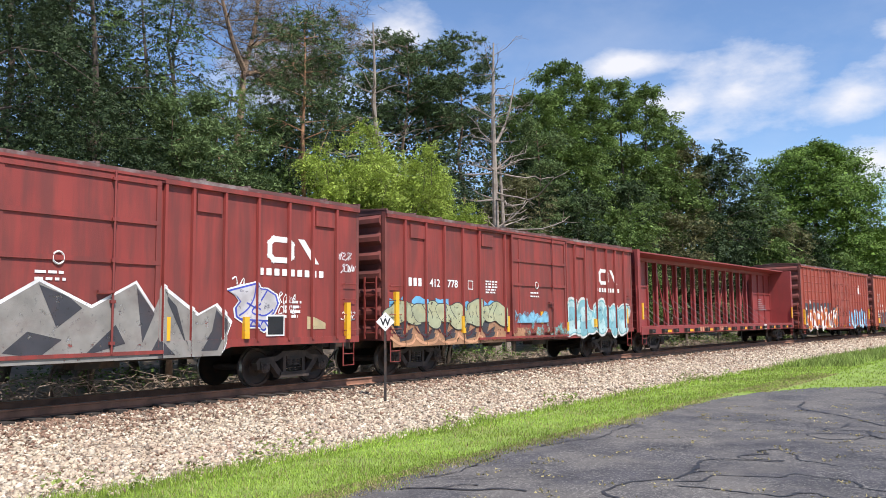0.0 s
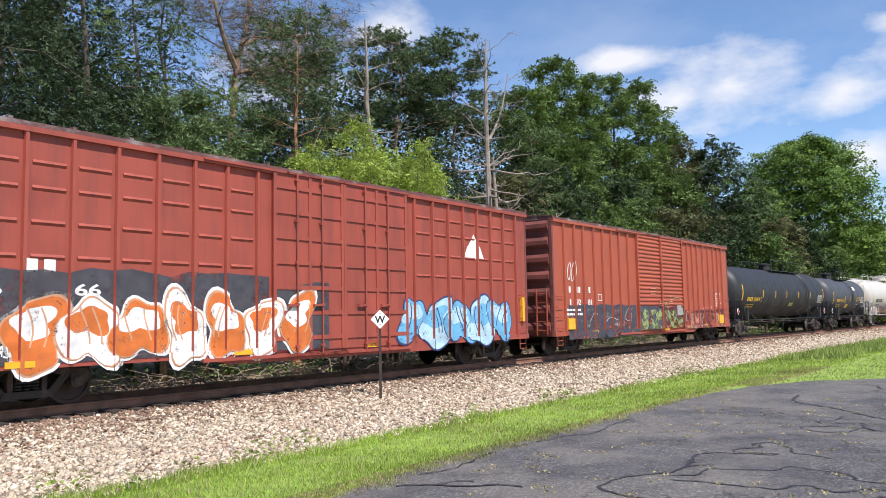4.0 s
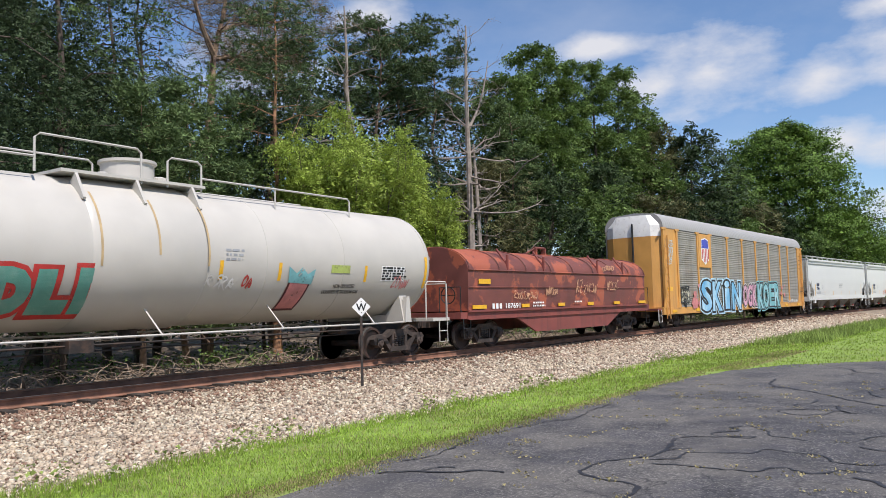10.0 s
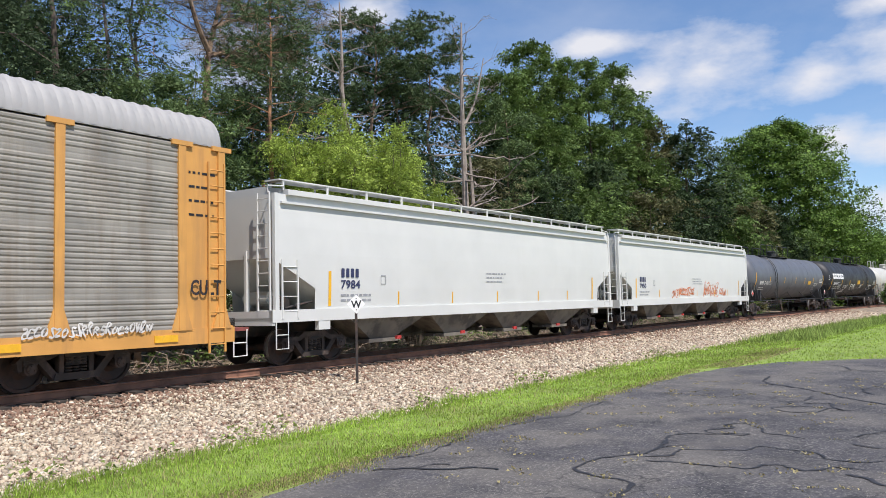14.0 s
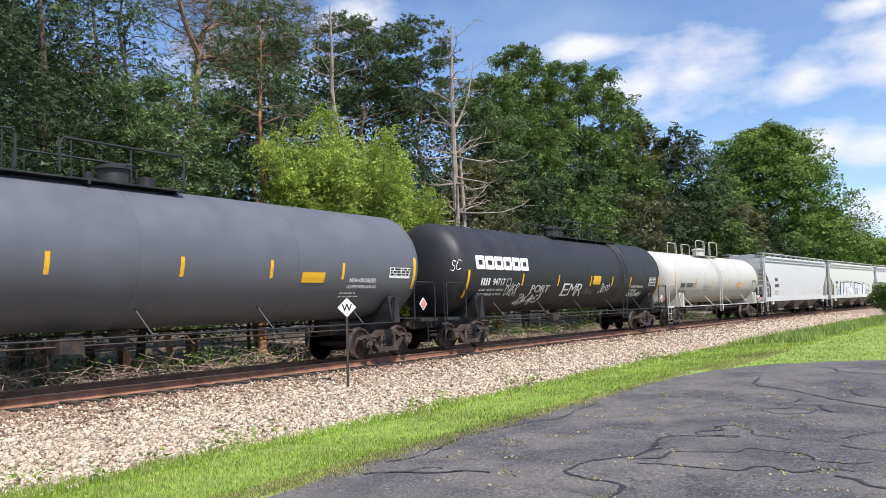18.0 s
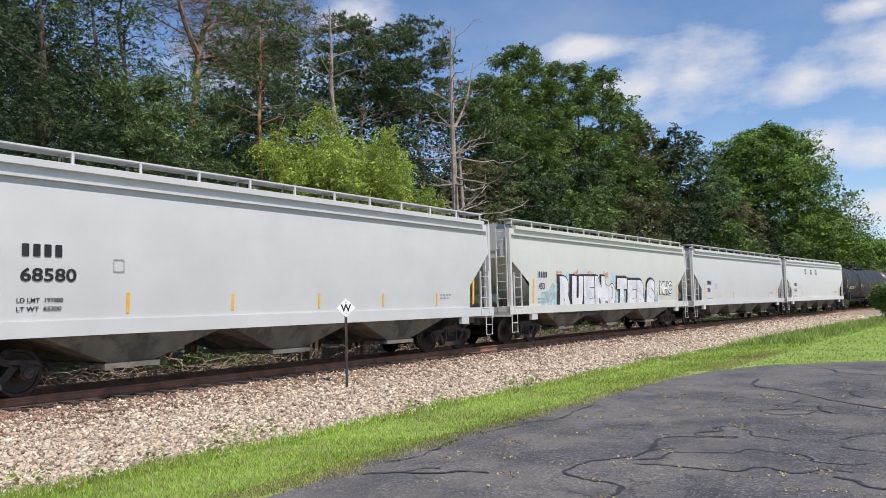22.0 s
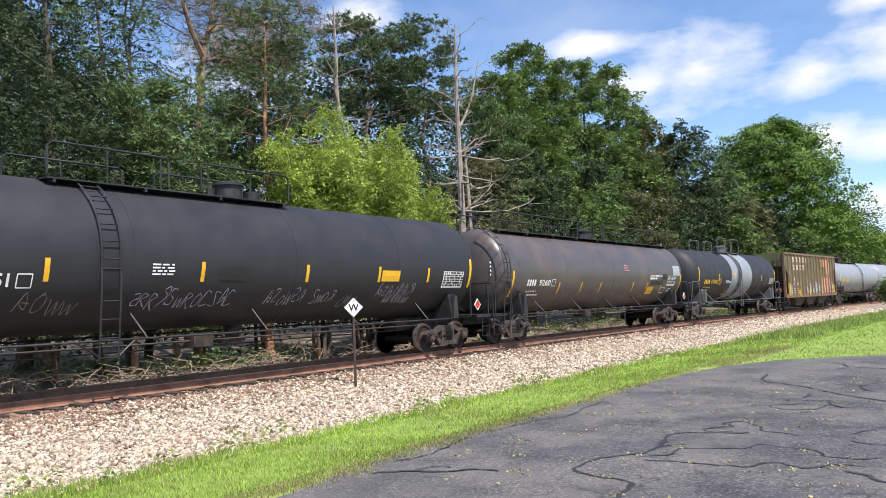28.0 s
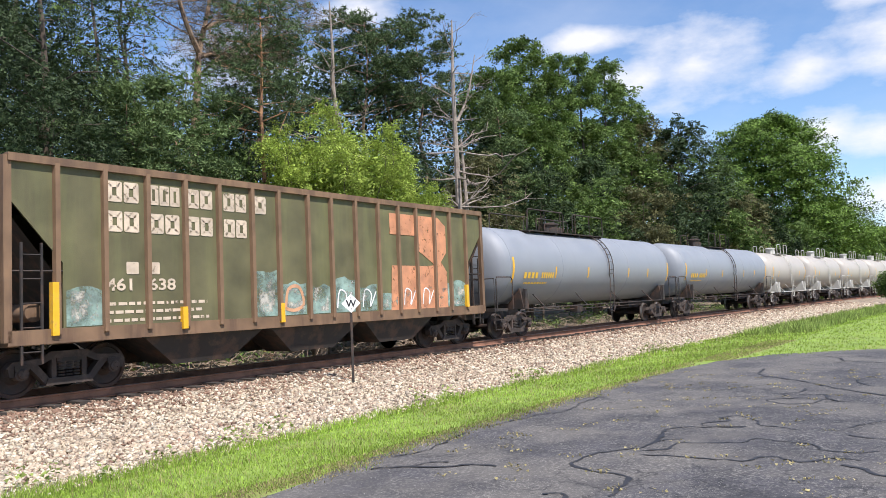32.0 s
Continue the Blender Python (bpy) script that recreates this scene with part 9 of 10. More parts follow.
def tree(name, label, x, y, h, kind, width=4.0, seed=0, dense=1.0, z=-0.5, lean=(0, 0), domes=()):
    rng = np.random.default_rng(seed)
    ob = thing(name, label, "tree", "trees of the wood", "", pose(x, y, z))
    g = Geo()
    top = (lean[0], lean[1], h)
    far = min(1.5, max(0.55, math.hypot(x, y + 15) / 50))
    bark, leaf, v = M["bark"], M["leaf"], None
    if kind == "ash":
        crown, hearts = [], []
        for dx, dy, zl, zt, r in domes:
            tips = [tuple(e) for e in crooked(g, [(0, 0, 0), (dx * 0.25, dy * 0.25, zl * 0.5), (dx * 0.8, dy * 0.8, zl), (dx, dy, zt - 0.6)], 0.30, 0.03, rng, 9, r * 0.9)]
            crown += [t + (t[0] - dx, t[1] - dy, 1.0) for t in tips if t[2] > zl] + dome(rng, dx, dy, zl, zt, r, int(4.2 * r * dense) + 3, 7, hearts)
            q = rng.uniform(0, math.tau, 9)
            crown += [(dx + 0.35 * r * math.cos(a), dy + 0.35 * r * math.sin(a), zt - 0.5 + rng.uniform(-0.4, 0.3), math.cos(a), math.sin(a), 0.9) for a in q]
        crown = np.array(crown)
        v = np.concatenate([sprays(crown[:, :3], crown[:, 3:], 0.20, 11, rng, 0.75, 0.155, 4, 0.55, 0.45), filling(hearts, 60, 0.26, rng)])
    elif kind == "dark":
        tips = limbs(g, (0, 0, 0), (lean[0], lean[1], h * 0.95), (0.007 if h < 12 else 0.016) * h, rng, 18, width * 0.9, 0.12, 0.35, 0.15, 3)
        low, hearts = 0.26 if h < 9 else 0.10, []
        crown = np.array([t + (t[0], t[1], 1.2) for t in tips if t[2] > low * h] + lobes(rng, width * 0.95, h, int((12 if h < 12 else 26 if h < 17 else 38) * dense), low, 8, hearts))
        crown[:, 3:] = unit(crown[:, 3:])
        leaf = M["leaf_dark"]
        v = np.concatenate([sprays(crown[:, :3], crown[:, 3:], 0.22, int(13 * dense / far), rng, 0.40 * far, 0.10 * far, 4, 0.5, 0.55), filling(hearts, 150, 0.16 * far, rng)])
    elif kind == "shrubby":
        tips = limbs(g, (0, 0, 0), (lean[0], lean[1], h * 0.95), 0.009 * h, rng, 14, width * 0.9, 0.12, 0.45, 0.15, 3)
        hearts = []
        crown = np.array([t + (t[0], t[1], 1.2) for t in tips if t[2] > 0.12 * h] + lobes(rng, width * 0.95, h, int((13 if h < 12 else 22) * dense), 0.08, 8, hearts))
        crown[:, 3:] = unit(crown[:, 3:])
        leaf = M["russet"] if seed % 3 == 0 else M["leaf"]
        v = np.concatenate([sprays(crown[:, :3], crown[:, 3:], 0.24, int(13 * dense / far), rng, 0.45 * far, 0.105 * far, 4, 0.5, 0.55), filling(hearts, 130, 0.17 * far, rng)])
    elif kind == "maple":
        tips = limbs(g, (0, 0, 0), (0, 0, h * 0.8), 0.02 * h, rng, 20, width * 0.8, 0.15, 0.6, 0.1, 3)
        hearts = []
        crown = lobes(rng, width, h, int(150 * dense), 0.04, 9, hearts) + [t + (t[0], t[1], 4.0) for t in tips]
        leaf = M["maple"]
        crown = np.array(crown)
        v = np.concatenate([leaves_at(crown[:, :3], 0.46, 76, 0.155, rng, 0.5, 1.0, unit(crown[:, 3:])), filling(hearts, 130, 0.3, rng, 0.5)])
    elif kind == "bright":
        tips = []
        for k in range(10):
            q = k * 2.4
            out = width * rng.uniform(0.2, 0.95)
            tips += limbs(g, (0.2 * math.cos(q), 0.2 * math.sin(q), 0), (math.cos(q) * out, math.sin(q) * out, h * (1.02 - 0.35 * (out / width) ** 2) * rng.uniform(0.85, 1.0)), 0.07, rng, 10, width * 0.42, 0.2, 0.8, 0.15, 4)
        crown = np.array([t + (t[0] * 0.35, t[1] * 0.35, 0.7) for t in tips if t[2] > 0.8 and rng.random() < 0.84])
        leaf = M["leaf_bright"]
        v = np.concatenate([sprays(crown[:, :3], crown[:, 3:], 0.18, 11, rng, 0.46, 0.07, 5, 0.35, 0.6), leaves_at(crown[:, :3] * np.array([0.8, 0.8, 0.9]), 0.3, 16, 0.11, rng)])
    elif kind in ("pine", "flat_pine", "young_pine"):
        start = {"pine": 0.42, "flat_pine": 0.64, "young_pine": 0.12}[kind]
        tips = limbs(g, (0, 0, 0), top, 0.012 * h, rng, {"pine": 22, "flat_pine": 20, "young_pine": 26}[kind], width * 0.9, start, 0.35 if kind == "flat_pine" else 0.15, 0.05, 4, 0.15 if kind == "flat_pine" else 0.55, 0.2)
        crown = [t for t in tips if t[2] > h * (start + (0.1 if kind == "flat_pine" else 0.04)) and rng.random() < 0.75 * dense + 0.1 and math.hypot(t[0], t[1]) > (1.0 if t[2] < h * 0.9 and kind != "young_pine" else 0.2)]
        bark, leaf = M["old_bark"], M["needle_young"] if kind == "young_pine" else M["needle"]
        v = np.concatenate([tufts(crown, 0.34, int(15 * dense), 14, 0.27, rng, 0.36, 0.019 * max(1, far * 1.5)), leaves_at(np.array(crown) - np.array([0, 0, 0.05]), 0.34, 70, 0.075, rng, 0.4)])
    elif kind == "slim":
        tips = limbs(g, (0, 0, 0), top, 0.009 * h, rng, 26, width * 0.8, 0.35, 0.05, 0.1, 5, 0.5, 0.22)
        crown = np.array([t + (t[0], t[1], 0.5) for t in tips if rng.random() < (0.55 if t[2] > 0.8 * h else 0.22)])
        bark, leaf = M["bark"], M["leaf"]
        v = sprays(crown[:, :3], unit(crown[:, 3:]), 0.26, 9, rng, 0.4, 0.085, 4, 0.5, 0.9)
    elif kind == "bare":
        tips = limbs(g, (0, 0, 0), top, 0.0115 * h, rng, 22, width * 0.9, 0.6, 0.15, 0.1, 6, 0.45, 0.04)
        bark, leaf = M["pine_bark"], M["needle"]
        v = tufts([t for t in tips if t[2] > 0.66 * h and rng.random() < 0.8], 0.4, 7, 13, 0.28, rng, 0.4, 0.017)
    elif kind == "browned":
        crooked(g, [(-0.1, 0, 0), (-0.1, 0, h * 0.45), (0.15, 0, h * 0.62), (0.25, 0, h * 0.70), (0.95, 0.1, h * 0.84), (1.1, 0.1, h)], 0.22, 0.05, rng, 12, 3.2)
        ends = crooked(g, [(0.25, 0, h * 0.70), (-0.55, -0.2, h * 0.76), (-1.2, -0.3, h * 0.85), (-1.9, -0.4, h * 0.93)], 0.13, 0.03, rng, 8, 2.0)
        ends += crooked(g, [(0.5, 0, h * 0.76), (1.7, -0.2, h * 0.80), (3.1, -0.5, h * 0.82), (4.4, -0.8, h * 0.80)], 0.11, 0.02, rng, 14, 2.2)
        ends += crooked(g, [(0.3, 0, h * 0.69), (1.5, 0.2, h * 0.72), (2.7, 0.3, h * 0.71), (3.6, 0.4, h * 0.67)], 0.09, 0.02, rng, 12, 1.8)
        bark, leaf = M["old_bark"], M["needle_brown"]
        twig = [tuple(e) for e in ends for _ in range(2)]
        v = tufts(twig, 0.55, 6, 7, 0.5, rng, 0.5, 0.009, 0.1)
    else:
        bark = M["dead_wood"]
        if width > 3:
            crooked(g, [(0, 0, 0), (0.05, 0, h * 0.4), (-0.05, 0, h * 0.75), (0.1, 0, h)], 0.25, 0.035, rng, 34, 1.7)
            crooked(g, [(0.62, -0.3, 0), (0.5, -0.2, h * 0.4), (0.35, -0.1, h * 0.62)], 0.17, 0.05, rng, 4, 1.0)
            crooked(g, [(0.0, 0, h * 0.66), (0.9, -0.3, h * 0.76), (1.5, -0.5, h * 0.90)], 0.09, 0.02, rng, 9, 1.3)
        else:
            crooked(g, [(0.6, 0, 0), (0.45, 0, h * 0.5), (-0.15, 0, h * 0.72), (-0.15, 0, h * 0.85), (-0.25, 0, h)], 0.17, 0.025, rng, 20, 1.6)
        for lg in bare_limbs(h, width, rng, int(5 * width)):
            part("limb", lg, M["dead_wood"], ob)
    part("trunk", g, bark, ob, smooth=50)
    if v is not None:
        part("crown", quads("crown", v, 3), leaf, ob)
    return ob


TREES = [
    ("broad_tree", "dark-leaved broad tree at the edge of the wood", 13.6, 9.0, 15.5, "dark", 4.4),
    # trunk left of the view; added to shade the wood's near end
    ("broad_tree", "dark-leaved broad tree at the edge of the wood", 8.6, 5.6, 14.5, "dark", 3.6),
    ("broad_tree", "dark-leaved broad tree inside the wood", 12.6, 12.4, 17.0, "dark", 4.2),
    ("broad_tree", "dark-leaved broad tree inside the wood", 15.4, 13.6, 17.5, "dark", 3.6),
    ("pine_tree", "thin crooked tree with sparse foliage", 17.0, 11.4, 17.0, "slim", 3.4),
    ("pine_tree", "thin crooked tree with sparse foliage", 18.7, 12.0, 17.0, "slim", 2.8),
    ("pine_tree", "thin crooked tree with sparse foliage", 20.3, 13.2, 17.5, "slim", 2.6),
    ("pine_tree", "tall half-dead pine with browned bare limbs", 20.9, 10.5, 17.8, "browned", 4.0),
    ("pine_tree", "slim pine with a bare orange trunk", 20.25, 6.0, 13.4, "bare", 2.3),
    ("pine_tree", "dark pine with dense clumps", 25.0, 11.2, 14.2, "pine", 2.6),
    ("dead_tree", "thin bleached dead tree, bare", 24.4, 6.0, 14.4, "dead", 2.0),
    ("pine_tree", "broad-topped dark pine in the wood", 35.6, 13.6, 18.3, "flat_pine", 3.6),
    ("pine_tree", "broad-topped dark pine in the wood", 38.8, 14.2, 19.3, "flat_pine", 3.7),
    ("pine_tree", "broad-topped dark pine in the wood", 42.4, 14.4, 19.0, "flat_pine", 3.0),
    ("dead_tree", "tall dead pine with long bare drooping limbs", 35.3, 7.2, 17.0, "dead", 4.4),
    ("small_tree", "bright yellow-green small tree beside the track", 21.4, 4.6, 9.3, "bright", 2.6),
    ("small_tree", "bright yellow-green small tree beside the track", 24.3, 4.8, 9.9, "bright", 2.9),
    ("small_tree", "low bright yellow-green tree beside the track", 27.2, 4.8, 8.4, "bright", 2.5),
    ("pine_tree", "pine with browned lower clumps", 43.4, 9.2, 14.0, "young_pine", 3.4),
    ("broad_tree", "green broad-leaved tree in the wood", 69.5, 9.2, 18.6, "shrubby", 4.2),
    ("broad_tree", "dark upright tree beside the track", 72.0, 6.4, 18.0, "dark", 4.9),
    ("broad_tree", "green broad-leaved tree in the wood", 86.0, 6.5, 16.0, "shrubby", 5.5),
    ("maple_tree", "large round green maple in full leaf", 107.0, 5.4, 24.8, "maple", 9.6),
    ("maple_tree", "green maple past the bend", 124.2, 1.5, 14.5, "maple", 6.5),
    ("broad_tree", "green tree past the bend", 134.6, -4.6, 10.5, "maple", 6.0),
]
ASHES = [  # place, and its domes: offset, from and to height, radius
    (52.0, 12.0, ((0.4, 0.0, 13.5, 21.2, 2.5), (-3.4, 0.4, 12.0, 18.0, 2.2), (2.8, -0.6, 10.5, 19.0, 2.0), (-0.5, -1.8, 7.0, 14.5, 3.2))),
    (62.5, 11.0, ((-4.9, 0.3, 13.0, 21.0, 1.7), (-1.7, 0.0, 13.5, 21.8, 1.7), (3.2, -0.4, 14.0, 22.2, 2.1), (7.0, -0.6, 12.0, 20.6, 2.2), (0.6, -0.8, 5.0, 16.0, 3.6), (5.5, -1.6, 5.0, 15.0, 3.6), (-3.8, -1.2, 4.0, 12.5, 3.2))),
]


def plant():
    for k, (name, label, x, y, h, kind, w) in enumerate(TREES):
        tree(name, label, x, y, h, kind, w, 11 + k, 0.45 if x > 120 else 1.0)
    for k, (x, y, domes) in enumerate(ASHES):
        tree("ash_tree", "tall feathery-leaved ash tree with several tops", x, y, 22, "ash", 5, 300 + k, 1.0, domes=domes)
    rng = np.random.default_rng(5)
    # understorey: young pines, dark evergreens and saplings along the edge
    low = [(10.6, 5.0, 6.0, "dark"), (12.4, 6.4, 8.6, "dark"), (15.4, 7.0, 8.8, "young_pine"), (17.6, 7.6, 9.4, "young_pine"), (19.4, 9.0, 11.5, "shrubby"), (29.5, 7.5, 10.2, "dark"), (38.9, 8.4, 10.6, "shrubby"),
           (45.1, 7.4, 10.4, "dark"), (51.0, 6.4, 10.0, "shrubby"), (58.9, 5.4, 10.0, "shrubby"), (65.0, 5.0, 10.5, "dark"), (73.5, 2.8, 9.0, "shrubby"), (80.0, 3.0, 11.0, "shrubby"), (88.0, 2.0, 11.0, "dark"),
           (33.0, 9.5, 10.5, "dark"), (42.0, 10.5, 12.0, "dark"), (48.0, 12.0, 14.0, "dark"), (96.0, 0.5, 9.0, "shrubby"), (22.6, 9.2, 11.0, "dark"), (26.5, 9.4, 10.4, "dark"), (14.2, 9.5, 10.5, "dark"), (17.2, 10.0, 10.0, "dark"), (56.0, 8.5, 12.5, "dark")]
    says = {"dark": "dark bushy understorey tree", "young_pine": "bushy young pine with level boughs", "shrubby": "bushy green understorey tree"}
    for k, (x, y, h, kind) in enumerate(low):
        tree("understorey_tree", says[kind], x, y, h, kind, 2.5 + 0.08 * h, 60 + k, 0.95)
    # the wood behind: one mass of foliage, its heights shaped to fit the camera's view
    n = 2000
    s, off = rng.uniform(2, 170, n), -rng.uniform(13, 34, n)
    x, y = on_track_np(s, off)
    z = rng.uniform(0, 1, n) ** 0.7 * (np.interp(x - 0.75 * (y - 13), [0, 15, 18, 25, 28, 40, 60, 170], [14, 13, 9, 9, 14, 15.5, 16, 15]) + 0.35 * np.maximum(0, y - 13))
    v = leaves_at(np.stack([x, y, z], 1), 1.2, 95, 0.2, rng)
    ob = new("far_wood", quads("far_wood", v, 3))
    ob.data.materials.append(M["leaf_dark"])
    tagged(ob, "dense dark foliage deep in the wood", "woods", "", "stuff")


plant()

# ---- ground detail ----


def scattered(rng, n, s0, s1, o0, o1):
    """Places beside the track, thicker close by."""
    s = np.exp(rng.uniform(math.log(s0), math.log(s1), n))
    return s, rng.uniform(o0, o1, n)


def stones():
    """Crushed stones: eight-faced, broken unevenly and turned every way."""
    rng = np.random.default_rng(21)
    n = 64000
    s, off = scattered(rng, n, 3.0, 80.0, 0.90, 7.5)
    keep = (off < 7.1) | (rng.random(n) < 0.4)
    s, off = s[keep], off[keep]
    n = len(s)
    x, y = on_track_np(s, off)
    z = ground_z(off)
    oct_v = np.array([(1, 0, 0), (-1, 0, 0), (0, 1, 0), (0, -1, 0), (0, 0, 1), (0, 0, -1)], dtype=float)
    tri = np.array([(0, 2, 4), (2, 1, 4), (1, 3, 4), (3, 0, 4), (2, 0, 5), (1, 2, 5), (3, 1, 5), (0, 3, 5)])
    size = rng.uniform(0.021, 0.046, n) * (1 + s / 70) * np.interp(off, [0.9, 1.3], [0.6, 1.0])
    v = oct_v[None] * rng.uniform(0.55, 1.3, (n, 6, 1)) + rng.normal(size=(n, 6, 3)) * 0.28
    turn = rng.normal(size=(n, 4))
    turn /= np.linalg.norm(turn, axis=1)[:, None]
    w, a, b, c = turn.T
    rot = np.stack([np.stack([1 - 2 * (b * b + c * c), 2 * (a * b - c * w), 2 * (a * c + b * w)], -1), np.stack([2 * (a * b + c * w), 1 - 2 * (a * a + c * c), 2 * (b * c - a * w)], -1),
                    np.stack([2 * (a * c - b * w), 2 * (b * c + a * w), 1 - 2 * (a * a + b * b)], -1)], 1)
    v = np.einsum("nij,nkj->nki", rot, v) * size[:, None, None] * np.array([1, 1, 0.8])
    v += np.stack([x, y, z + size * rng.uniform(-0.1, 0.6, n)], 1)[:, None, :]
    me = bpy.data.meshes.new("ballast_stones")
    me.vertices.add(n * 6)
    me.vertices.foreach_set("co", v.astype(np.float32).ravel())
    idx = (tri[None] + (np.arange(n) * 6)[:, None, None]).astype(np.int32).ravel()
    me.loops.add(len(idx))
    me.loops.foreach_set("vertex_index", idx)
    me.polygons.add(n * 8)
    me.polygons.foreach_set("loop_start", np.arange(0, n * 24, 3, dtype=np.int32))
    me.update(calc_edges=True)
    for m in ("stone", "rusty_stone", "pale_stone", "dark_stone"):
        me.materials.append(M[m])
    kind = rng.choice((0, 2, 3), n, p=(0.6, 0.25, 0.15))
    kind[rng.random(n) < np.interp(off, [0.9, 1.4, 2.2, 3.4], [0.97, 0.75, 0.3, 0.07])] = 1
    me.polygons.foreach_set("material_index", np.repeat(kind.astype(np.int32), 8))
    return tagged(new("ballast_stones", me), "loose pale pink and grey crushed stones, rust-stained near the rail", "stones", "", "stuff")


def blades(name, n, s0, s1, o0, o1, low, high, material, label, seed, wide=0.0038, ragged_from=0.0, over=0.0):
    """Grass as single bent blades."""
    rng = np.random.default_rng(seed)
    s, off = scattered(rng, n, s0, s1, o0, o1)
    x, y = on_track_np(s, off)
    edge = 0.22 * np.array([noise.noise((a * 1.7, 8.0, 0)) for a in x])
    inside = (y < -9.72 - over + edge - 0.25 * rng.random(n) ** 3) & (x < 18.6) | (y < -10.2 - (x - 18) * 0.72) & (x >= 18.2) & (x < 22.6) | (y < -13.6) & (x < 23.8)
    x, y, s, off = x[~inside], y[~inside], s[~inside], off[~inside]
    if ragged_from:
        reach = np.array([noise.noise((a * 0.9, 3.3, 0)) + 0.6 * noise.noise((a * 3.1, b * 3.1, 7)) for a, b in zip(x, y)])
        keep = off > ragged_from + 0.55 * reach
        x, y, s, off = x[keep], y[keep], s[keep], off[keep]
    n = len(x)
    z = ground_z(off) + 0.01
    if over:
        z = np.maximum(z, -0.196)
    clump = np.array([0.5 + 0.5 * noise.noise((a * 1.3, b * 1.3, 3.0)) for a, b in zip(x[:: max(1, n // 4000)], y[:: max(1, n // 4000)])])
    clump = np.resize(np.repeat(clump, max(1, n // 4000)), n)
    h = (low + (high - low) * rng.random(n) ** 2) * (0.6 + 0.8 * clump)
    q = rng.uniform(0, math.tau, n)
    w = wide * (1 + s / 12)
    lean = rng.normal(size=(n, 2)) * 0.35 * h[:, None]
    a = np.stack([x - np.cos(q) * w, y - np.sin(q) * w, z], 1)
    b = np.stack([x + np.cos(q) * w, y + np.sin(q) * w, z], 1)
    t = np.stack([x + lean[:, 0], y + lean[:, 1], z + h], 1)
    ob = new(name, quads(name, np.stack([a, b, t], 1), 3))
    ob.data.materials.append(material)
    return tagged(ob, label, "grass", "", "stuff")


M["blade"] = leaf_mat("grass_blades", (0.285, 0.39, 0.068), 0.4)
M["weed"] = leaf_mat("weed_leaves", (0.26, 0.33, 0.09), 0.45)
M["straw"] = leaf_mat("dry_grass", (0.34, 0.29, 0.14), 0.3)
stones()
blades("grass_blades", 130000, 3.2, 70, 7.25, 10.1, 0.012, 0.055, M["blade"], "short bright green grass of the verge", 31)
blades("verge_fringe", 34000, 3.2, 60, 6.45, 7.7, 0.03, 0.15, M["blade"], "ragged green grass along the ballast", 32, ragged_from=7.0)
blades("dry_blades", 5000, 3.2, 40, 7.2, 9.9, 0.03, 0.10, M["straw"], "dry straw-coloured grass among the green", 33)
blades("meadow_grass", 70000, 15, 75, 8.5, 24, 0.02, 0.07, M["blade"], "mown grass beyond the car park", 34, 0.005)
blades("tall_weeds", 16000, 30, 95, 7.3, 9.8, 0.06, 0.34, M["weed"], "tall roadside weeds near the bend", 35, 0.005)


def weeds():
    rng = np.random.default_rng(9)
    v = []
    for k in range(26):
        s, o = float(np.exp(rng.uniform(math.log(4), math.log(30)))), float(rng.uniform(6.3, 7.4))
        x, y, _ = on_track(s, o)
        t = rng.uniform(0.08, 0.26)
        v.append(leaves_at([(x, y, float(ground_z(o)) + t * 0.5)], 0.09, 40, 0.04, rng, 1.0))
    ob = new("ballast_weeds", quads("ballast_weeds", np.concatenate(v), 3))
    ob.data.materials.append(M["weed"])
    tagged(ob, "small leafy weeds growing through the ballast edge", "weeds", "", "stuff")


weeds()


def tar(points, width, k):
    """One crack filled with tar: a smooth, wavering band through points."""
    pts = [Vector((x, y, 0)) for x, y in points]
    fine = []
    for i in range(len(pts) - 1):
        p, q = pts[i], pts[i + 1]
        o, r = pts[max(0, i - 1)], pts[min(len(pts) - 1, i + 2)]
        for j in range(5):
            u = j / 5
            c = 0.5 * ((2 * p) + (q - o) * u + (2 * o - 5 * p + 4 * q - r) * u * u + (3 * p - o - 3 * q + r) * u ** 3)
            fine.append((c.x, c.y))
    fine.append(points[-1])
    part("tarred_crack", ribbon(fine, width, -0.190 + 0.0003 * k), M["tar"], car_park)


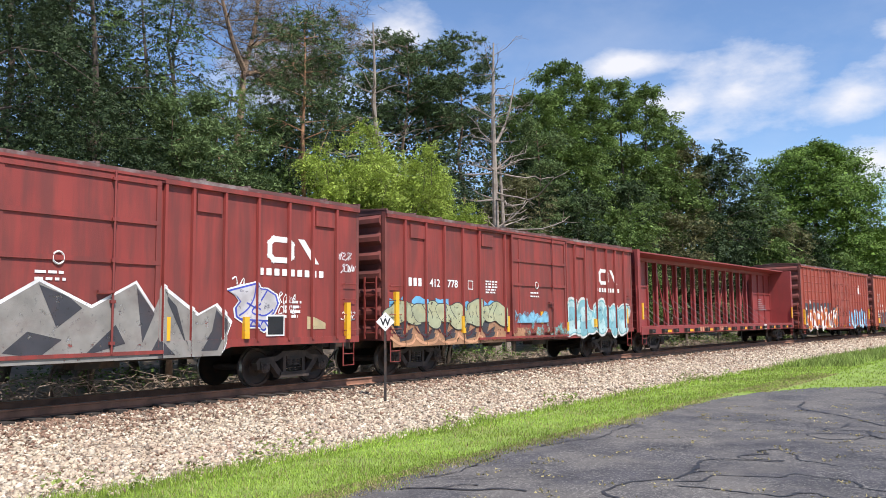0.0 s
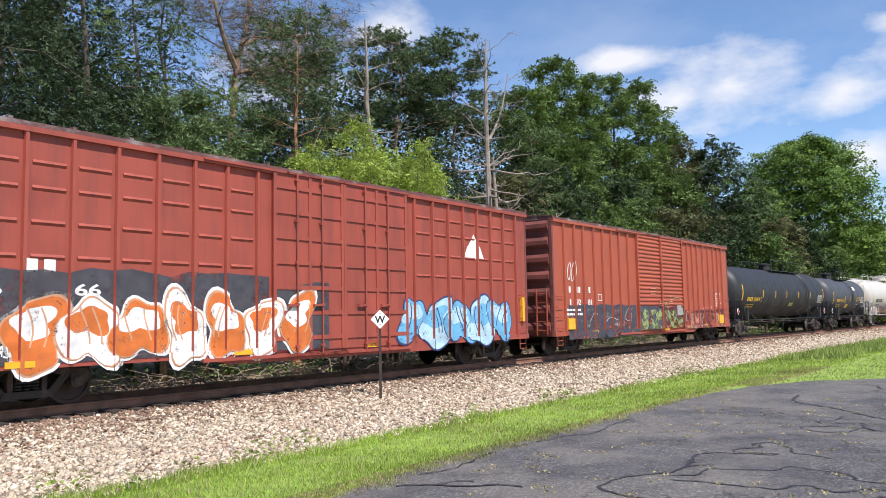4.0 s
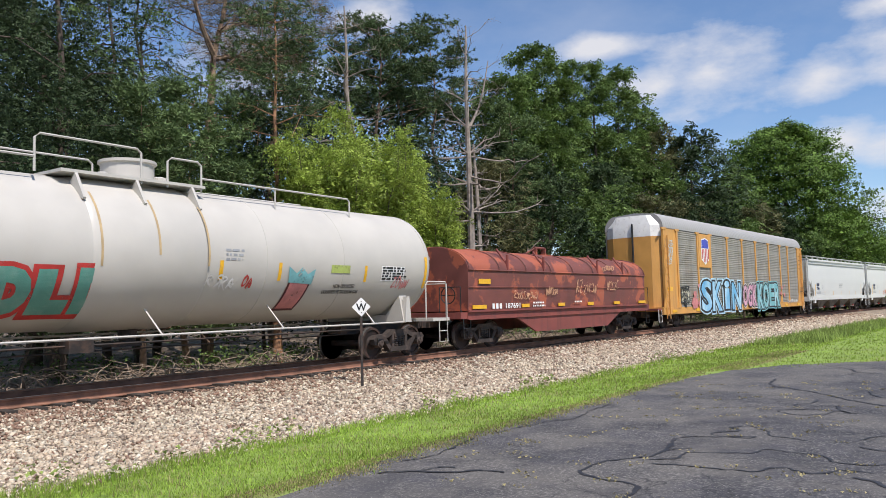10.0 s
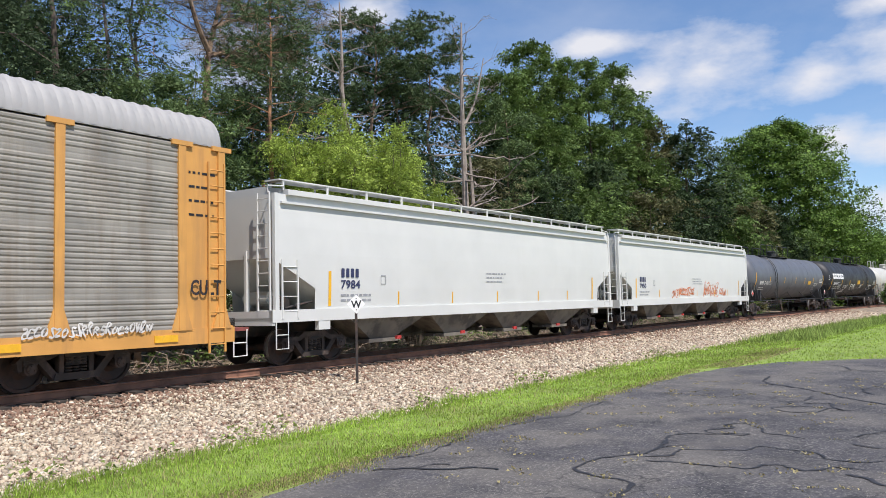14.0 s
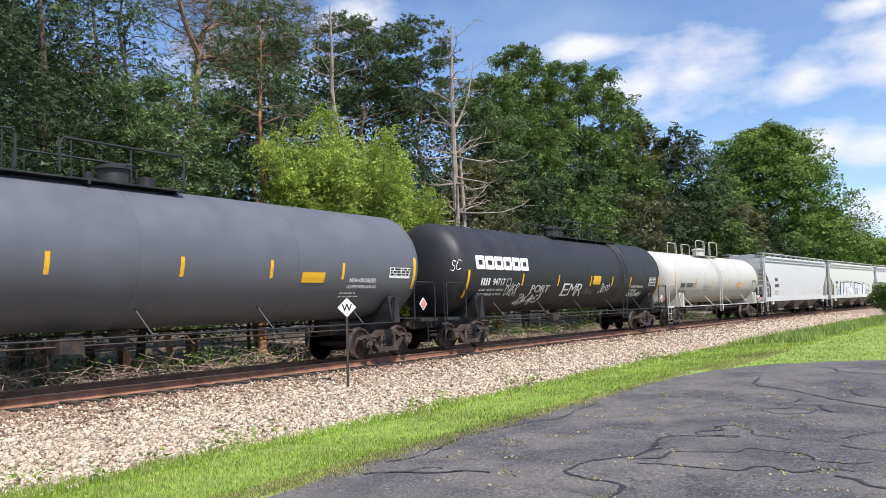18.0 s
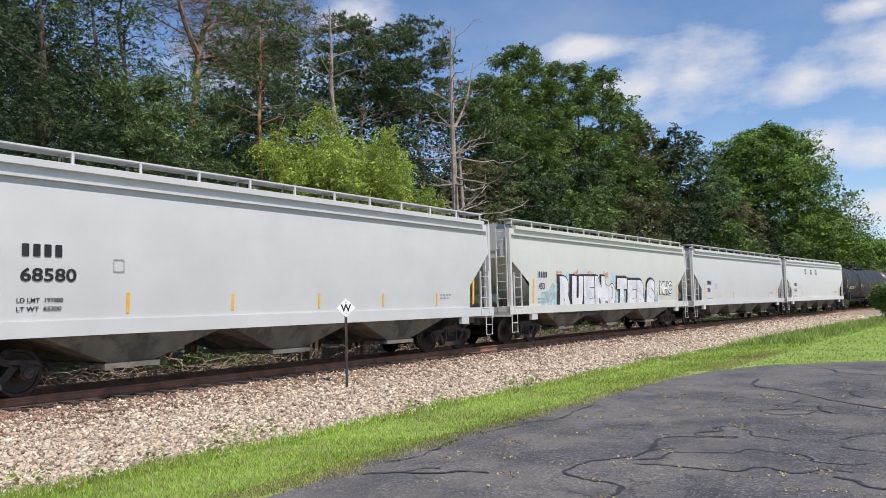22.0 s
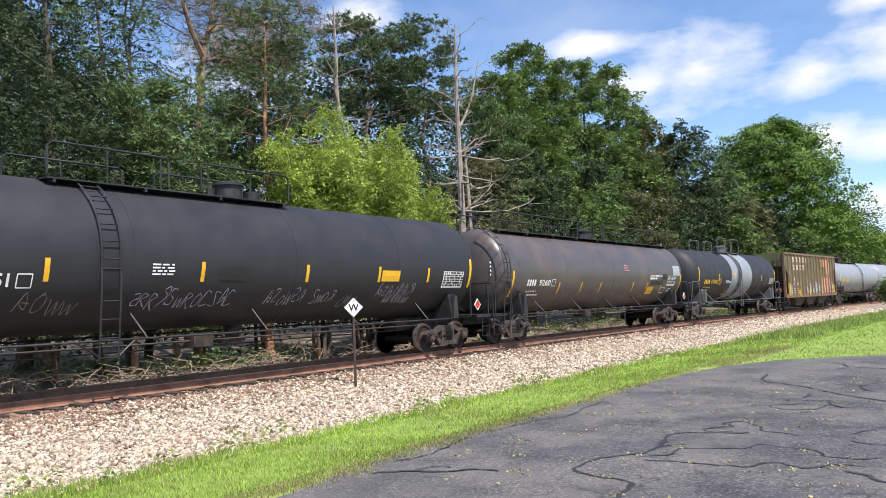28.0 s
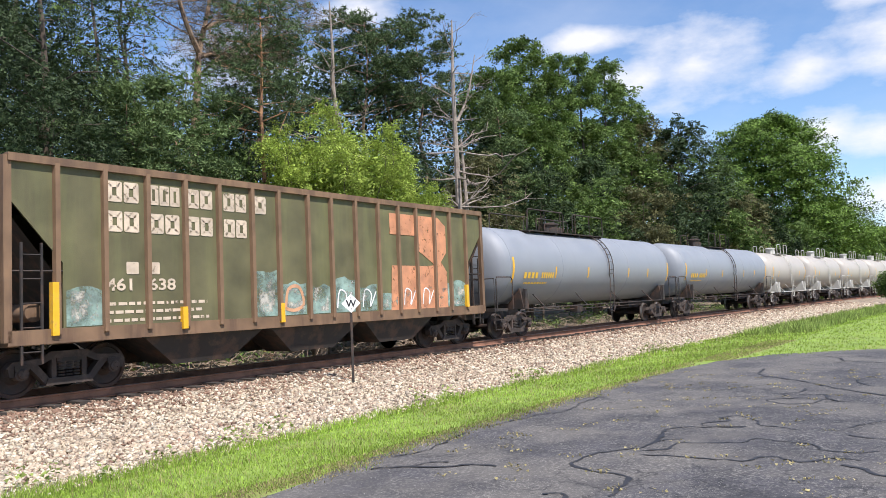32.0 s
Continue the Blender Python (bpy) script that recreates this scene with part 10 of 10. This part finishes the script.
def cracks():
    """Tarred cracks that wander over the car park."""
    tar([(9.81, -13.46), (9.87, -13.18), (9.93, -13.01), (10.28, -12.87), (10.57, -12.63), (10.44, -12.42), (10.21, -12.57), (9.92, -12.32), (9.71, -12.46), (9.87, -12.86)], 0.022, 0)
    tar([(9.87, -12.86), (9.7, -12.77), (9.59, -12.28), (9.38, -12.07), (9.06, -12.1), (8.56, -12.2), (8.12, -12.15), (7.72, -11.85), (7.17, -11.84), (6.92, -12.18), (6.91, -12.44), (6.69, -12.59), (6.42, -12.6), (6.09, -12.66)], 0.028, 1)
    tar([(8.56, -12.2), (8.83, -12.41)], 0.020, 2)
    tar([(7.97, -12.2), (8.24, -12.44), (8.56, -12.46), (8.81, -13.04), (9.05, -13.11), (9.02, -13.45), (8.95, -13.68), (8.71, -13.88), (8.64, -14.13), (8.85, -14.35)], 0.020, 3)
    tar([(7.84, -12.25), (7.87, -12.62), (7.86, -13.17), (7.94, -13.3), (8.15, -13.36), (8.18, -13.51), (8.03, -13.73), (8.09, -13.87), (8.31, -13.98), (8.28, -14.22)], 0.020, 4)
    tar([(8.1, -14.13), (7.96, -14.21), (7.81, -14.31), (7.72, -14.44), (7.74, -14.57)], 0.040, 5)
    tar([(16.89, -11.59), (15.68, -11.76), (14.82, -12.57), (13.73, -13.41), (13.2, -13.98), (12.68, -14.51)], 0.030, 6)
    tar([(15.88, -11.7), (15.77, -10.78), (15.33, -9.92), (13.79, -9.92)], 0.010, 7)
    tar([(13.81, -12.91), (13.2, -12.89), (13.07, -12.71), (12.74, -12.79), (13.02, -13.23), (12.43, -13.43), (12.31, -13.62), (12.55, -13.04), (12.22, -12.62), (11.92, -12.85), (11.98, -13.2), (12.45, -13.31)], 0.020, 8)
    tar([(20.22, -12.02), (19.51, -12.58), (18.7, -12.9), (18.42, -13.53), (18.03, -14.07)], 0.030, 9)
    tar([(18.7, -12.9), (18.25, -12.64)], 0.020, 10)
    tar([(20.33, -12.83), (19.65, -13.43)], 0.025, 11)
    tar([(15.77, -13.67), (14.97, -13.47), (14.43, -13.65), (14.19, -13.89), (13.91, -14.23)], 0.020, 12)
    tar([(10.08, -13.92), (10.53, -14.1), (10.9, -14.36)], 0.014, 13)
    tar([(9.66, -13.94), (9.56, -14.14), (9.39, -14.41)], 0.014, 14)
    tar([(6.14, -10.14), (6.32, -10.28), (6.48, -10.65), (6.78, -11.05), (6.77, -11.22)], 0.030, 15)
    tar([(6.39, -10.44), (6.66, -10.52), (6.73, -10.68)], 0.018, 16)
    tar([(5.92, -12.14), (6.05, -12.18), (6.03, -12.28), (5.81, -12.4)], 0.020, 17)
    tar([(8.69, -9.9), (9.88, -10.1), (10.36, -10.3), (11.31, -10.14), (12.03, -10.17)], 0.014, 18)
    tar([(6.73, -9.97), (7.21, -10.07), (8.32, -9.88)], 0.016, 19)


cracks()
blades("edge_grass", 9000, 3.5, 26, 9.4, 10.1, 0.012, 0.05, M["blade"], "green grass creeping over the asphalt's edge", 43, over=0.10)
blades("crack_weeds", 26000, 3.5, 26, 9.5, 10.3, 0.008, 0.035, M["straw"], "dry tufts along the asphalt's broken edge", 41, 0.005, over=0.16)


def crack_tufts():
    rng = np.random.default_rng(12)
    v = []
    for k in range(140):
        x, y = rng.uniform(5.5, 17), rng.uniform(-14.6, -10.3)
        v.append(leaves_at([(x, y, -0.185)], (0.06, 0.06, 0.004), 10, 0.02, rng))
    ob = new("crack_tufts", quads("crack_tufts", np.concatenate(v), 3))
    ob.data.materials.append(M["straw"])
    tagged(ob, "tiny yellowish tufts in the asphalt's cracks", "weeds", "", "stuff")


crack_tufts()


def grit():
    rng = np.random.default_rng(14)
    n = 11000
    x, y = np.exp(rng.uniform(math.log(4.5), math.log(21), n)), rng.uniform(-15.5, -9.95, n)
    r = rng.uniform(0.002, 0.006, n) * (0.7 + x / 12)
    q = rng.uniform(0, math.tau, n)
    v = np.stack([np.stack([x + r * np.cos(q + k * 1.6 + 0.3), y + r * np.sin(q + k * 1.6), np.full(n, -0.1915)], 1) for k in range(4)], 1)
    ok = (y > -9.9 - (x > 17) * (x - 17) * 0.9) == False
    ob = new("asphalt_grit", quads("asphalt_grit", v[ok]))
    ob.data.materials.append(M["grit"])
    tagged(ob, "pale worn chippings showing in the asphalt", "chippings", "", "stuff")


M["grit"] = mat("pale_chippings", (0.30, 0.285, 0.25), 0.9, 0, 0.3, 30, island=True, bump=0)
grit()


def whistle_post():
    x, y = 14.33, -2.98
    ob = thing("whistle_post", "white diamond sign with black W on a dark steel post", "sign", "", "", pose(x, y, -0.5, 0, 0, -38))
    g = Geo().slab([(-0.028, -0.02), (0.028, -0.02), (0.028, 0.02), (0.018, 0.02), (0.018, -0.008), (-0.018, -0.008), (-0.018, 0.02), (-0.028, 0.02)], "z", -0.3, 2.05)
    part("post", g, M["steel"], ob)
    r = 0.225
    z = 1.955
    part("sign_plate", Geo().slab([(0, z - r), (r, z), (0, z + r), (-r, z)], "y", -0.034, -0.028), M["white"], ob, "white diamond plate")
    v, f = flat_text("W", 0.24, 0.006)
    xa, xb = min(p[0] for p in v), max(p[0] for p in v)
    part("sign_letter", Geo().add([((p[0] - (xa + xb) / 2) * 0.95, -0.037, z - 0.085 + p[1]) for p in v], f), M["ink"], ob, "black letter W")
    for h in (z - 0.13, z + 0.13):
        part("bolt", Geo().lathe_y([(-0.045, 0.0), (-0.044, 0.012), (-0.034, 0.012)], 8, 0, h), M["steel"], ob)


whistle_post()


# ---- the far side of the track ----


M["twig"] = mat("dry_twigs", (0.30, 0.23, 0.17), 0.9, 0, 0.35, 3, (0.16, 0.11, 0.08), 0.4, 1.0, bump=0)


def brush():
    rng = np.random.default_rng(17)
    g = Geo()
    for k in range(2800):
        s, o = float(rng.uniform(4, 62)), -float(rng.uniform(2.3, 6.5))
        x, y, _ = on_track(s, o)
        z = float(ground_z(o))
        L = rng.uniform(0.3, 1.7)
        q, up = rng.uniform(0, math.tau), rng.uniform(0.0, 0.9)
        m = (x + math.cos(q) * L * 0.5, y + math.sin(q) * L * 0.3, z + up * L * 0.45 + 0.05)
        e = (x + math.cos(q + 0.3) * L, y + math.sin(q + 0.3) * L * 0.6, z + up * L * 0.6)
        g.tube([(x, y, z), m, e], [0.018, 0.012, 0.004], 4)
    ob = new("brushwood", g.mesh("brushwood"))
    ob.data.materials.append(M["twig"])
    tagged(ob, "tangled dead twigs and cut brush beside the track", "brush", "", "stuff")
    pts = []
    for k in range(300):
        s, o = float(rng.uniform(3, 80)), -float(rng.uniform(5.0, 9.5))
        x, y, _ = on_track(s, o)
        pts.append((x, y, float(ground_z(o)) + rng.uniform(0.05, 0.55)))
    ob = new("undergrowth", quads("undergrowth", leaves_at(pts, 0.32, 46, 0.07, rng, 0.5), 3))
    ob.data.materials.append(M["leaf"])
    tagged(ob, "low green undergrowth at the foot of the wood", "undergrowth", "", "stuff")
    for k, (s, o, L, q, r) in enumerate(((13.2, -3.6, 2.4, 0.12, 0.13), (30.0, -4.2, 3.0, -0.2, 0.12), (24.0, -4.8, 2.2, 0.6, 0.10), (44.0, -4.0, 3.4, 0.1, 0.14))):
        x, y, _ = on_track(s, o)
        z = float(ground_z(o)) + r * 0.8
        log = Geo().tube([(-L / 2, 0, 0), (-L / 4, 0.04, 0.02), (L / 5, -0.03, 0.01), (L / 2, 0.03, 0.05)], [r, r * 0.95, r * 0.85, r * 0.7], 10)
        ob = new("log", log.mesh("log", 40))
        ob.data.materials.append(M["dead_wood"])
        ob.matrix_basis = pose(x, y, z, 0, 0, math.degrees(q))
        tagged(ob, "fallen grey log lying beside the track", "log", "fallen logs")


brush()


def shrub(x, y, h, w, seed, leaf="leaf", label="dense green shrub at the roadside"):
    rng = np.random.default_rng(seed)
    ob = thing("shrub", label, "shrub", "roadside shrubs", "", pose(x, y, -0.3))
    g = Geo()
    tips = []
    for k in range(6):
        q = k * 1.05
        tips += limbs(g, (0.1 * math.cos(q), 0.1 * math.sin(q), 0), (math.cos(q) * w * 0.6, math.sin(q) * w * 0.6, h * rng.uniform(0.7, 1.0)), 0.03, rng, 6, w * 0.5, 0.15, 0.6, 0.1, 2)
    part("stems", g, M["bark"], ob)
    part("crown", quads("crown", leaves_at(tips, 0.24, 90, 0.085, rng, 0.8), 3), M[leaf], ob)


for k, (x, y, h, w) in enumerate(((62.5, -10.8, 2.3, 1.4), (66.0, -12.5, 2.8, 1.8), (71.0, -12.0, 2.2, 1.6), (58.0, -12.8, 1.2, 1.0), (78.0, -13.5, 3.0, 2.2))):
    shrub(x, y, h, w, 200 + k, "leaf_dark" if k % 2 else "leaf")

# ---- the train's run ----
SPEED, GAIN = 13.18, 0.0317  # m/s at 16 s, and its slow increase


def travelled(t):
    return SPEED * (t - 16) + 0.5 * GAIN * (t - 16) ** 2


def motions():
    for car, at in TRAIN:
        rows = []
        for k in range(33):
            x, y, turn = on_track(at - travelled(k))
            rows.append((k, Matrix.Translation((x, y, 0)) @ Matrix.Rotation(turn, 4, "Z")))
        walk(car, rows)
    # the wheels roll; all wheelsets of one place in the truck share one run of keys
    runs = {}
    for ob, dx in WHEELS:
        if dx not in runs:
            walk(ob, [(k / FPS, pose(dx, 0, WHEEL_R) @ Matrix.Rotation(-travelled(k / FPS) / WHEEL_R, 4, "Y")) for k in range(32 * FPS + 1)])
            runs[dx] = ob.animation_data
        else:
            ob.rotation_mode = "QUATERNION"
            keys = ob.animation_data_create()
            keys.action, keys.action_slot = runs[dx].action, runs[dx].action_slot


motions()
